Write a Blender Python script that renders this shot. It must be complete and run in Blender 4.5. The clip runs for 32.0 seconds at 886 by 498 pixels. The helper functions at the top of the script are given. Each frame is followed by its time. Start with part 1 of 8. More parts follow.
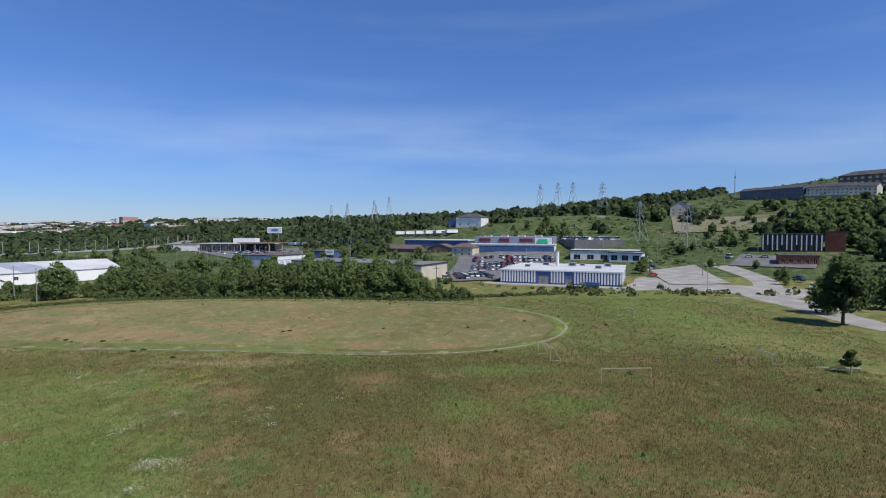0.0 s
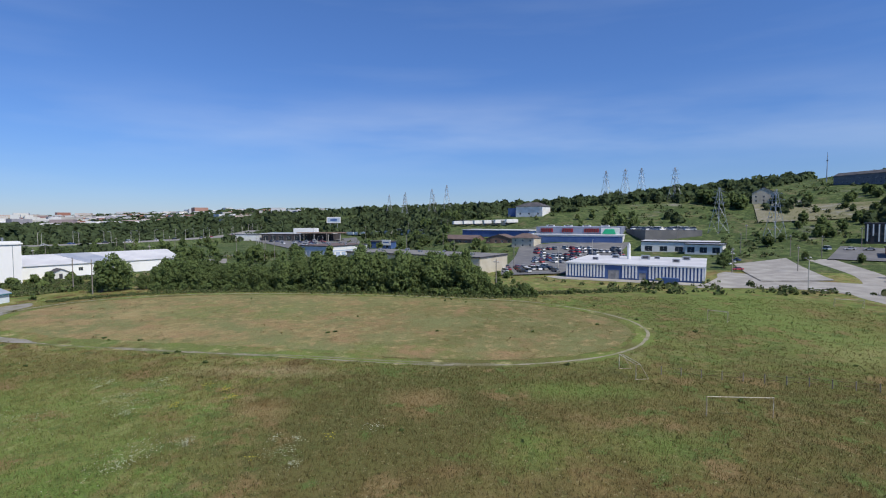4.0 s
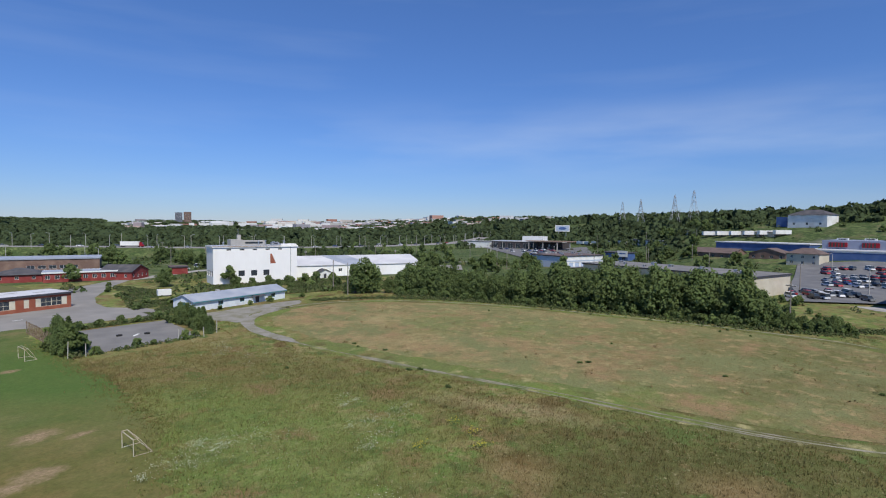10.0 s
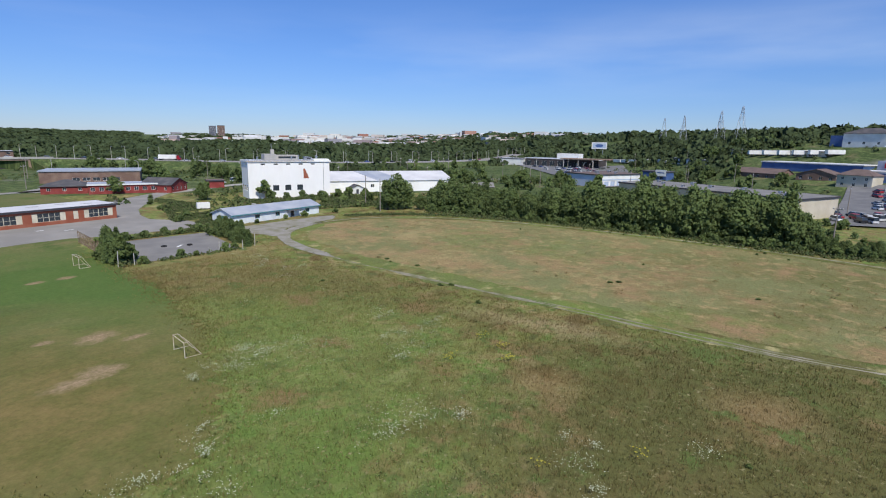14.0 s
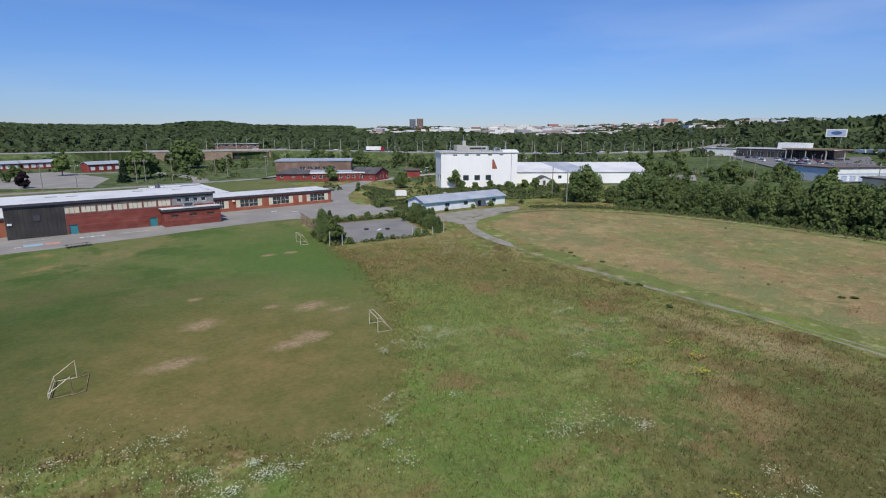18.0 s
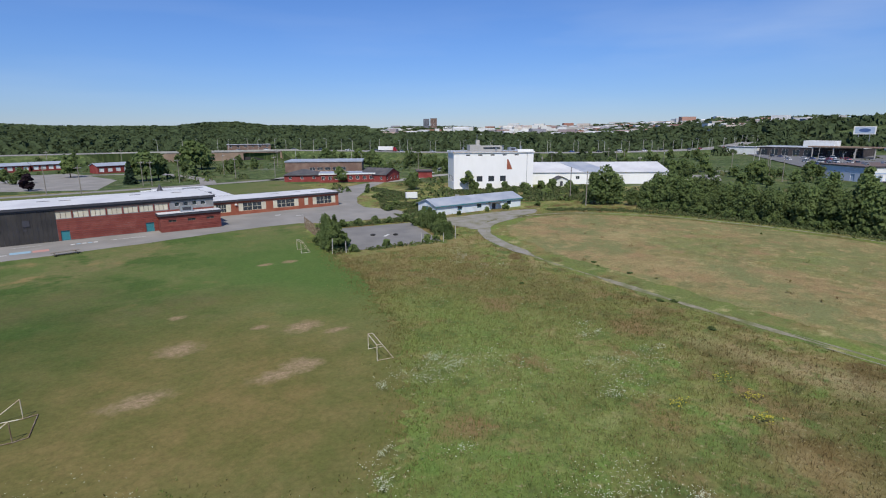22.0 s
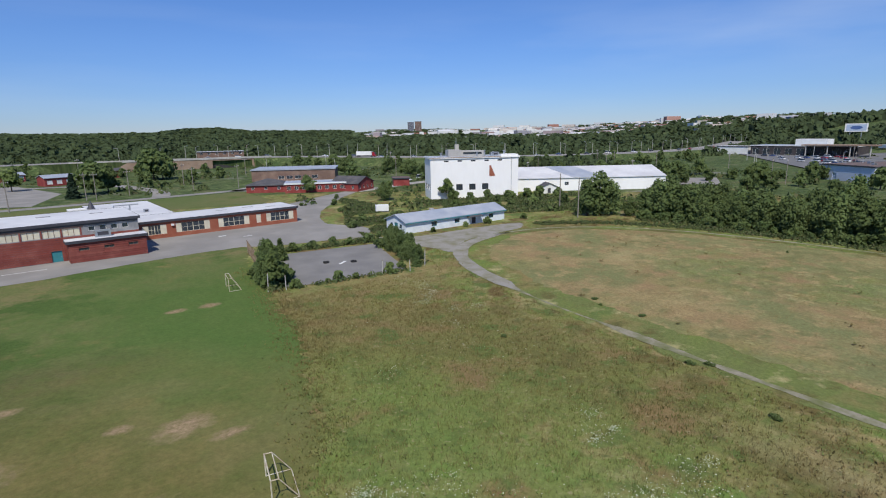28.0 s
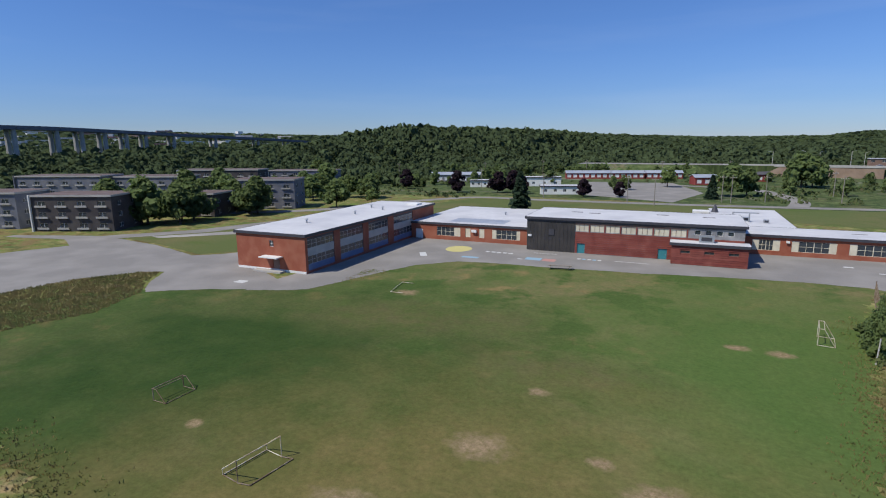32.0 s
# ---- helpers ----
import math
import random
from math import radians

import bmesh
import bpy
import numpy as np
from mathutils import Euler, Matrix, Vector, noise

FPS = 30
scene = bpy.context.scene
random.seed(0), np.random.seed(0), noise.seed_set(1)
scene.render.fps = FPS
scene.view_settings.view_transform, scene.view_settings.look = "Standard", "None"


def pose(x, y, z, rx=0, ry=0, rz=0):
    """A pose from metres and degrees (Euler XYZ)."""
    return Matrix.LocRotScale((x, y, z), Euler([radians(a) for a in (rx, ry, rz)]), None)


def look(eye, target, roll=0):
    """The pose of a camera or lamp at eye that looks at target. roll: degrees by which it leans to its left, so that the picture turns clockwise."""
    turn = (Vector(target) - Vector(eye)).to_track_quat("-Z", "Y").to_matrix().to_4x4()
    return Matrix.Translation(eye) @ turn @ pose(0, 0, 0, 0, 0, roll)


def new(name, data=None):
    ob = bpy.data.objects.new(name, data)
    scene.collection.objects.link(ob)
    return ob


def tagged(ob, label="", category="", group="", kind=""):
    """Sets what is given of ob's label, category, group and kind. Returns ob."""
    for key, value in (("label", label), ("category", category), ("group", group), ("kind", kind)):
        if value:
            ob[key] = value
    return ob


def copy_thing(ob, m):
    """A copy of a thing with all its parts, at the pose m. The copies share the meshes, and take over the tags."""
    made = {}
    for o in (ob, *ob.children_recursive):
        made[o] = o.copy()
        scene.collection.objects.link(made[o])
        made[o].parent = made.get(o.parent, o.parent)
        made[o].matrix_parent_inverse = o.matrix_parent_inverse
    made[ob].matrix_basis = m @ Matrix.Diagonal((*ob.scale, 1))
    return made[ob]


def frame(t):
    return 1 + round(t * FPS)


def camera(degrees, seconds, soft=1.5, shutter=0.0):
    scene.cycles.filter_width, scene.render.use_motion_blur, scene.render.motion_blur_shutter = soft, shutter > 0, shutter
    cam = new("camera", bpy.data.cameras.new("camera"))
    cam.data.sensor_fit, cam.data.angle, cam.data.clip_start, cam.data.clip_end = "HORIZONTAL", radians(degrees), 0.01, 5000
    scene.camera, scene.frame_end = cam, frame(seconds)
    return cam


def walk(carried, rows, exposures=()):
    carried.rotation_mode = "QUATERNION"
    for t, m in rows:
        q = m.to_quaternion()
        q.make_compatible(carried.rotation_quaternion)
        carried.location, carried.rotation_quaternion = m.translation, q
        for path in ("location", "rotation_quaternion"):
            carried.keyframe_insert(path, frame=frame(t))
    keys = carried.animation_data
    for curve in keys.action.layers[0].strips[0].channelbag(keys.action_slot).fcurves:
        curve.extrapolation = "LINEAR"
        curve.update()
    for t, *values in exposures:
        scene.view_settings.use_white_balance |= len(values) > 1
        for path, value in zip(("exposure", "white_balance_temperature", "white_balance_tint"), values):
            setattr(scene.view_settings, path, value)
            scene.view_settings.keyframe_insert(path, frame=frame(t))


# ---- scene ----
cam = camera(79.42, 32.0, soft=1.1)

# seconds, x, y, height, yaw (left from +y), pitch, roll
PATH = [
    (0, -23.66, -5.37, 22.54, -92.23, -2.23, 0.02),
    (0.5, -22.16, -5.49, 22.53, -92.25, -2.38, 0.03),
    (1, -20.61, -5.57, 22.41, -92.29, -2.49, 0.01),
    (1.5, -18.96, -5.66, 22.29, -92.35, -2.63, -0.01),
    (2, -17.16, -5.72, 22.17, -92.43, -2.77, -0.01),
    (2.5, -15.33, -5.75, 22.11, -92.56, -2.89, 0.04),
    (4.5, -8.43, -4.78, 22.93, -81.11, -3.49, -0.30),
    (5, -6.68, -3.91, 22.89, -75.26, -3.49, -0.47),
    (5.5, -4.90, -2.89, 22.74, -69.35, -3.48, -0.56),
    (6, -3.31, -1.79, 22.71, -64.86, -3.49, -0.58),
    (6.5, -1.89, -0.70, 22.69, -63.72, -3.52, -0.45),
    (7, -0.64, 0.36, 22.71, -63.30, -3.50, -0.25),
    (7.5, 0.51, 1.35, 22.76, -63.11, -3.44, -0.03),
    (8, 1.67, 2.26, 22.84, -62.85, -3.31, 0.14),
    (8.5, 2.64, 3.09, 22.95, -62.63, -3.21, 0.29),
    (9, 3.36, 3.73, 22.99, -62.54, -2.97, 0.33),
    (9.5, 3.73, 4.10, 22.93, -62.49, -2.75, 0.42),
    (10, 3.81, 4.26, 22.84, -62.32, -2.56, 0.48),
    (10.5, 3.70, 4.31, 22.71, -62.03, -2.84, 0.54),
    (11, 3.55, 4.34, 22.61, -61.81, -11.88, 0.55),
    (11.5, 3.51, 4.32, 22.58, -61.57, -22.34, 0.52),
    (12, 3.59, 4.34, 22.60, -61.27, -29.13, 0.47),
    (12.5, 3.68, 4.34, 22.63, -61.03, -28.90, 0.59),
    (13, 3.74, 4.41, 22.84, -60.76, -22.19, 0.58),
    (13.5, 3.78, 4.44, 22.94, -60.47, -12.59, 0.58),
    (15.5, 3.83, 4.24, 22.87, -53.95, -12.51, 0.38),
    (16, 3.84, 4.37, 22.96, -48.72, -12.57, 0.41),
    (16.5, 3.87, 4.48, 23.00, -42.89, -12.61, 0.30),
    (17, 3.98, 4.54, 22.99, -40.24, -12.64, 0.24),
    (17.5, 4.06, 4.61, 22.95, -39.61, -12.65, 0.21),
    (18, 4.19, 4.78, 22.97, -39.18, -12.66, 0.12),
    (18.5, 4.45, 5.02, 22.94, -38.82, -12.69, 0.11),
    (19, 4.84, 5.45, 22.89, -38.54, -12.64, 0.11),
    (19.5, 5.32, 6.13, 22.89, -38.34, -12.72, 0.12),
    (20, 5.92, 6.95, 22.91, -38.16, -12.72, 0.09),
    (20.5, 6.69, 7.84, 22.88, -37.99, -12.74, 0.13),
    (21, 7.72, 8.76, 22.89, -37.80, -12.76, -0.13),
    (21.5, 8.73, 9.80, 22.83, -37.72, -12.73, -0.21),
    (22, 9.81, 10.90, 22.79, -37.65, -12.70, -0.19),
    (22.5, 10.89, 12.02, 22.76, -37.72, -12.69, -0.20),
    (23, 12.02, 13.19, 22.78, -37.83, -12.67, -0.31),
    (23.5, 13.28, 14.39, 22.86, -37.88, -12.65, -0.31),
    (24, 14.60, 15.49, 22.90, -37.93, -12.61, -0.39),
    (24.5, 15.82, 16.43, 22.95, -37.95, -12.55, -0.57),
    (25, 16.98, 17.29, 23.01, -38.01, -12.48, -0.66),
    (25.5, 18.07, 18.14, 23.10, -38.14, -12.51, -0.74),
    (27.5, 23.31, 23.06, 22.97, -38.86, -12.44, -0.95),
    (28, 25.00, 24.45, 23.00, -38.97, -12.42, -0.99),
    (28.5, 26.66, 25.87, 23.00, -39.11, -12.39, -1.11),
    (29, 28.30, 27.39, 23.05, -39.20, -12.37, -1.14),
    (29.5, 29.88, 28.88, 23.10, -37.92, -12.28, -1.15),
    (30, 31.38, 30.34, 23.14, -31.62, -12.08, -1.04),
    (30.5, 32.43, 31.54, 23.28, -19.54, -11.81, -1.07),
    (31, 33.03, 32.54, 23.33, -5.39, -11.51, -1.00),
    (31.5, 33.15, 33.41, 23.36, 9.76, -11.38, -0.81),
    (32, 32.94, 34.23, 23.23, 24.14, -11.26, -0.52),
]


def aimed(x, y, z, yaw, pitch, roll):
    a, b = radians(yaw), radians(pitch)
    ahead = Vector((-math.sin(a) * math.cos(b), math.cos(a) * math.cos(b), math.sin(b)))
    eye = Vector((x, y, z))
    return look(eye, eye + ahead * 10, roll)


walk(cam, [(row[0], aimed(*row[1:])) for row in PATH],
     exposures=[(0.0, 0.0), (10.0, -0.05), (11.2, -0.3), (12.4, 0.2), (13.0, 0.46), (14.4, 0.0), (30.0, -0.05), (32.0, -0.08)])

# ---- sky, sun ----
SUN_DIR = Vector((-0.50, -0.58, 1.0)).normalized()
world = bpy.data.worlds.new("sky")
scene.world = world
world.use_nodes = True
wn = world.node_tree.nodes
wl = world.node_tree.links
wn.clear()
sky = wn.new("ShaderNodeTexSky")
sky.sky_type = "NISHITA"
sky.sun_disc = False
sky.sun_elevation = math.asin(SUN_DIR.z)
sky.sun_rotation = math.atan2(SUN_DIR.x, SUN_DIR.y)
sky.altitude = 60
sky.air_density, sky.dust_density, sky.ozone_density = 1.0, 0.0, 2.5
w_co = wn.new("ShaderNodeTexCoord")
w_map = wn.new("ShaderNodeMapping")
w_map.inputs["Scale"].default_value = (1.1, 1.1, 9.0)
w_map.inputs["Rotation"].default_value = (0.0, radians(4), 0.3)
w_noise = wn.new("ShaderNodeTexNoise")
w_noise.inputs["Scale"].default_value = 1.7
w_noise.inputs["Detail"].default_value = 6
w_ramp = wn.new("ShaderNodeValToRGB")
w_ramp.color_ramp.elements[0].position = 0.51
w_ramp.color_ramp.elements[1].position = 0.85
w_ramp.color_ramp.elements[1].color = (0.09, 0.09, 0.09, 1)
w_mix = wn.new("ShaderNodeMix")
w_mix.data_type = "RGBA"
w_mix.inputs["B"].default_value = (6.5, 7.2, 8.2, 1)
w_hue = wn.new("ShaderNodeHueSaturation")
w_hue.inputs["Saturation"].default_value = 1.06
w_tint = wn.new("ShaderNodeMix")
w_tint.data_type, w_tint.blend_type = "RGBA", "MULTIPLY"
w_tint.inputs["Factor"].default_value = 1.0
w_tint.inputs["B"].default_value = (0.72, 0.86, 1.2, 1)
w_bg = wn.new("ShaderNodeBackground")
w_bg.inputs["Strength"].default_value = 0.11
w_out = wn.new("ShaderNodeOutputWorld")
wl.new(w_co.outputs["Generated"], w_map.inputs["Vector"])
wl.new(w_map.outputs["Vector"], w_noise.inputs["Vector"])
wl.new(w_noise.outputs["Fac"], w_ramp.inputs["Fac"])
# a broad soft bank of thin cloud low over the town
w_sepz = wn.new("ShaderNodeSeparateXYZ")
wl.new(w_co.outputs["Generated"], w_sepz.inputs["Vector"])
w_bank = wn.new("ShaderNodeValToRGB")
bank = w_bank.color_ramp.elements
bank[0].position, bank[0].color = 0.06, (0, 0, 0, 1)
bank[1].position, bank[1].color = 0.25, (0, 0, 0, 1)
bank.new(0.135).color = (1, 1, 1, 1)
bank.new(0.165).color = (0.8, 0.8, 0.8, 1)
w_bank.color_ramp.interpolation = "EASE"
wl.new(w_sepz.outputs["Z"], w_bank.inputs["Fac"])
w_side = wn.new("ShaderNodeMapRange")
w_side.inputs["From Min"].default_value, w_side.inputs["From Max"].default_value = 0.35, 0.95
wl.new(w_sepz.outputs["X"], w_side.inputs["Value"])
w_bmap = wn.new("ShaderNodeMapping")
w_bmap.inputs["Scale"].default_value = (1.0, 1.0, 6.0)
w_bmap.inputs["Rotation"].default_value = (0.06, 0.0, 0.0)
wl.new(w_co.outputs["Generated"], w_bmap.inputs["Vector"])
w_bnoise = wn.new("ShaderNodeTexNoise")
w_bnoise.inputs["Scale"].default_value = 2.3
w_bnoise.inputs["Detail"].default_value = 7
wl.new(w_bmap.outputs["Vector"], w_bnoise.inputs["Vector"])
w_brange = wn.new("ShaderNodeMapRange")
w_brange.inputs["From Min"].default_value, w_brange.inputs["From Max"].default_value = 0.36, 0.7
w_brange.inputs["To Max"].default_value = 0.27
wl.new(w_bnoise.outputs["Fac"], w_brange.inputs["Value"])


def w_math(op, a, b):
    k = wn.new("ShaderNodeMath")
    k.operation = op
    k.use_clamp = True
    wl.new(a, k.inputs[0])
    wl.new(b, k.inputs[1])
    return k.outputs["Value"]


w_low = w_math("MULTIPLY", w_math("MULTIPLY", w_bank.outputs["Color"], w_side.outputs["Result"]), w_brange.outputs["Result"])
wl.new(w_math("ADD", w_ramp.outputs["Color"], w_low), w_mix.inputs["Factor"])
wl.new(sky.outputs["Color"], w_tint.inputs["A"])
# the air near the horizon is a deeper blue than a clean sky's white rim
w_sep = wn.new("ShaderNodeSeparateXYZ")
w_rim = wn.new("ShaderNodeValToRGB")
rim = w_rim.color_ramp.elements
rim[0].position, rim[0].color = 0.0, (0.58, 0.63, 0.74, 1)
rim[1].position, rim[1].color = 0.4, (0.98, 0.98, 0.98, 1)
mid_rim = rim.new(0.14)
mid_rim.color = (0.75, 0.79, 0.86, 1)
w_rimmul = wn.new("ShaderNodeMix")
w_rimmul.data_type, w_rimmul.blend_type = "RGBA", "MULTIPLY"
w_rimmul.inputs["Factor"].default_value = 1.0
wl.new(w_co.outputs["Generated"], w_sep.inputs["Vector"])
wl.new(w_sep.outputs["Z"], w_rim.inputs["Fac"])
wl.new(w_tint.outputs["Result"], w_rimmul.inputs["A"])
wl.new(w_rim.outputs["Color"], w_rimmul.inputs["B"])
wl.new(w_rimmul.outputs["Result"], w_hue.inputs["Color"])
wl.new(w_hue.outputs["Color"], w_mix.inputs["A"])
wl.new(w_mix.outputs["Result"], w_bg.inputs["Color"])
wl.new(w_bg.outputs["Background"], w_out.inputs["Surface"])
sun = new("sun", bpy.data.lights.new("sun", "SUN"))
sun.data.energy = 4.2
sun.data.angle = radians(0.53)
sun.data.color = (1.0, 0.95, 0.86)
sun.matrix_world = look(SUN_DIR * 100, (0, 0, 0))


# ---- materials ----
def material(name, a, b, scale=2.0, rough=0.8, c=None, scale2=0.25, bump=0.0, metal=0.0, spread=0.0, contrast=0.25, spec=0.3, stretch=None):
    """Two colours mixed by fine grain, a third by broad stains; spread varies the brightness piece by piece."""
    m = bpy.data.materials.new(name)
    m.use_nodes = True
    n, l = m.node_tree.nodes, m.node_tree.links
    p = n["Principled BSDF"]
    p.inputs["Roughness"].default_value = rough
    p.inputs["Metallic"].default_value = metal
    p.inputs["Specular IOR Level"].default_value = spec
    geo = n.new("ShaderNodeNewGeometry")
    vec = geo.outputs["Position"]
    if stretch:
        mp = n.new("ShaderNodeMapping")
        mp.inputs["Scale"].default_value = stretch
        l.new(vec, mp.inputs["Vector"])
        vec = mp.outputs["Vector"]

    def fac(s, detail, lo, hi):
        t = n.new("ShaderNodeTexNoise")
        t.inputs["Scale"].default_value = s
        t.inputs["Detail"].default_value = detail
        l.new(vec, t.inputs["Vector"])
        r = n.new("ShaderNodeMapRange")
        r.inputs["From Min"].default_value, r.inputs["From Max"].default_value = lo, hi
        l.new(t.outputs["Fac"], r.inputs["Value"])
        return r.outputs["Result"], t.outputs["Fac"]

    def mix(f, x, y):
        k = n.new("ShaderNodeMix")
        k.data_type = "RGBA"
        l.new(f, k.inputs["Factor"])
        for slot, value in (("A", x), ("B", y)):
            if isinstance(value, tuple):
                k.inputs[slot].default_value = (*value, 1)
            else:
                l.new(value, k.inputs[slot])
        return k.outputs["Result"]

    fine, raw = fac(scale, 5, 0.5 - contrast, 0.5 + contrast)
    col = mix(fine, a, b)
    if c:
        broad, _ = fac(scale2, 4, 0.42, 0.68)
        col = mix(broad, col, c)
    if spread:
        info = n.new("ShaderNodeObjectInfo")
        r = n.new("ShaderNodeMapRange")
        r.inputs["To Min"].default_value, r.inputs["To Max"].default_value = 1 - spread, 1 + spread
        l.new(info.outputs["Random"], r.inputs["Value"])
        hv = n.new("ShaderNodeHueSaturation")
        l.new(r.outputs["Result"], hv.inputs["Value"])
        l.new(col, hv.inputs["Color"])
        col = hv.outputs["Color"]
    l.new(col, p.inputs["Base Color"])
    if bump:
        bn = n.new("ShaderNodeBump")
        bn.inputs["Strength"].default_value = bump
        bn.inputs["Distance"].default_value = 0.05
        l.new(raw, bn.inputs["Height"])
        l.new(bn.outputs["Normal"], p.inputs["Normal"])
    return m


def island_material(name, colours, rough=0.8, spec=0.2, grain=0.15, scale=1.0):
    """A colour of its own for each loose piece of a joined mesh."""
    m = bpy.data.materials.new(name)
    m.use_nodes = True
    n, l = m.node_tree.nodes, m.node_tree.links
    p = n["Principled BSDF"]
    p.inputs["Roughness"].default_value = rough
    p.inputs["Specular IOR Level"].default_value = spec
    geo = n.new("ShaderNodeNewGeometry")
    ramp = n.new("ShaderNodeValToRGB")
    ramp.color_ramp.interpolation = "LINEAR"
    e = ramp.color_ramp.elements
    while len(e) < len(colours):
        e.new(0.5)
    for i, colour in enumerate(colours):
        e[i].position = i / max(1, len(colours) - 1)
        e[i].color = (*colour, 1)
    l.new(geo.outputs["Random Per Island"], ramp.inputs["Fac"])
    t = n.new("ShaderNodeTexNoise")
    t.inputs["Scale"].default_value = scale
    t.inputs["Detail"].default_value = 3
    l.new(geo.outputs["Position"], t.inputs["Vector"])
    r = n.new("ShaderNodeMapRange")
    r.inputs["From Min"].default_value, r.inputs["From Max"].default_value = 0.3, 0.7
    r.inputs["To Min"].default_value, r.inputs["To Max"].default_value = 1 - grain, 1 + grain
    l.new(t.outputs["Fac"], r.inputs["Value"])
    hv = n.new("ShaderNodeHueSaturation")
    l.new(ramp.outputs["Color"], hv.inputs["Color"])
    l.new(r.outputs["Result"], hv.inputs["Value"])
    l.new(hv.outputs["Color"], p.inputs["Base Color"])
    return m


def shine_through(m, share, normal):
    """Thin leaves and blades let part of the light through."""
    n, l = m.node_tree.nodes, m.node_tree.links
    p = n["Principled BSDF"]
    glow = n.new("ShaderNodeBsdfTranslucent")
    both = n.new("ShaderNodeMixShader")
    both.inputs["Fac"].default_value = share
    l.new(p.inputs["Base Color"].links[0].from_socket, glow.inputs["Color"])
    l.new(normal, glow.inputs["Normal"])
    l.new(p.outputs["BSDF"], both.inputs[1])
    l.new(glow.outputs["BSDF"], both.inputs[2])
    l.new(both.outputs["Shader"], n["Material Output"].inputs["Surface"])
    return m


def grass_material(name, layers, base, fine_scale=1.1, bump=0.5, grain=0.24, zones=(), upright=False, top=()):
    """Grass: patches of several colours laid over one another by noise of their own size, under a fine grain.
    layers: (colour, noise scale, low, high, seed)."""
    m = bpy.data.materials.new(name)
    m.use_nodes = True
    n, l = m.node_tree.nodes, m.node_tree.links
    p = n["Principled BSDF"]
    p.inputs["Roughness"].default_value = 0.95
    p.inputs["Specular IOR Level"].default_value = 0.08
    geo = n.new("ShaderNodeNewGeometry")
    flat = n.new("ShaderNodeMapping")
    flat.inputs["Scale"].default_value = (1, 1, 0)
    l.new(geo.outputs["Position"], flat.inputs["Vector"])

    def noise_fac(scale, seed, detail=5, rough=0.6):
        off = n.new("ShaderNodeMapping")
        off.inputs["Location"].default_value = (seed * 37.1, seed * 11.7, seed)
        l.new(flat.outputs["Vector"], off.inputs["Vector"])
        t = n.new("ShaderNodeTexNoise")
        t.inputs["Scale"].default_value = scale
        t.inputs["Detail"].default_value = detail
        t.inputs["Roughness"].default_value = rough
        l.new(off.outputs["Vector"], t.inputs["Vector"])
        return t.outputs["Fac"]

    k = n.new("ShaderNodeRGB")
    k.outputs[0].default_value = (*base, 1)
    col = k.outputs[0]
    def laid(col, colour, scale, lo, hi, seed):
        r = n.new("ShaderNodeMapRange")
        r.inputs["From Min"].default_value, r.inputs["From Max"].default_value = lo, hi
        l.new(noise_fac(scale, seed), r.inputs["Value"])
        x = n.new("ShaderNodeMix")
        x.data_type = "RGBA"
        l.new(r.outputs["Result"], x.inputs["Factor"])
        l.new(col, x.inputs["A"])
        x.inputs["B"].default_value = (*colour, 1)
        return x.outputs["Result"]

    for layer in layers:
        col = laid(col, *layer)
    for za, zb, *worn in zones:
        size = worn[4] if len(worn) > 4 else 0.09
        # two colours inside a ragged oval: middle and half widths
        mp = n.new("ShaderNodeMapping")
        mp.vector_type = "TEXTURE"
        mp.inputs["Location"].default_value = (worn[0], worn[1], 0)
        mp.inputs["Scale"].default_value = (worn[2], worn[3], 1)
        l.new(flat.outputs["Vector"], mp.inputs["Vector"])
        ln = n.new("ShaderNodeVectorMath")
        ln.operation = "LENGTH"
        l.new(mp.outputs["Vector"], ln.inputs[0])
        ad = n.new("ShaderNodeMath")
        ad.operation = "MULTIPLY_ADD"
        l.new(noise_fac(size, 31, 6), ad.inputs[0])
        ad.inputs[1].default_value = 1.5
        l.new(ln.outputs["Value"], ad.inputs[2])
        rr = n.new("ShaderNodeMapRange")
        rr.inputs["From Min"].default_value, rr.inputs["From Max"].default_value = (1.9, 1.15) if size > 0.3 else (2.35, 1.0)
        rr.inputs["To Max"].default_value = 0.8 if size == 0.12 else (1.0 if size > 0.095 else 0.68)
        l.new(ad.outputs["Value"], rr.inputs["Value"])
        bl = n.new("ShaderNodeMix")
        bl.data_type = "RGBA"
        pb = n.new("ShaderNodeMapRange")
        pb.inputs["From Min"].default_value, pb.inputs["From Max"].default_value = 0.4, 0.66
        l.new(noise_fac(size * 2.5, 33, 7, 0.7), pb.inputs["Value"])
        wx = n.new("ShaderNodeMix")
        wx.data_type = "RGBA"
        wx.inputs["A"].default_value, wx.inputs["B"].default_value = (*za, 1), (*zb, 1)
        l.new(pb.outputs["Result"], wx.inputs["Factor"])
        l.new(rr.outputs["Result"], bl.inputs["Factor"])
        l.new(col, bl.inputs["A"])
        l.new(wx.outputs["Result"], bl.inputs["B"])
        col = bl.outputs["Result"]
    for layer in top:
        col = laid(col, *layer)
    fine = noise_fac(fine_scale, 7, 8, 0.75)
    r = n.new("ShaderNodeMapRange")
    r.inputs["From Min"].default_value, r.inputs["From Max"].default_value = 0.3, 0.7
    r.inputs["To Min"].default_value, r.inputs["To Max"].default_value = 1 - grain, 1 + grain
    l.new(fine, r.inputs["Value"])
    hv = n.new("ShaderNodeHueSaturation")
    l.new(col, hv.inputs["Color"])
    l.new(r.outputs["Result"], hv.inputs["Value"])
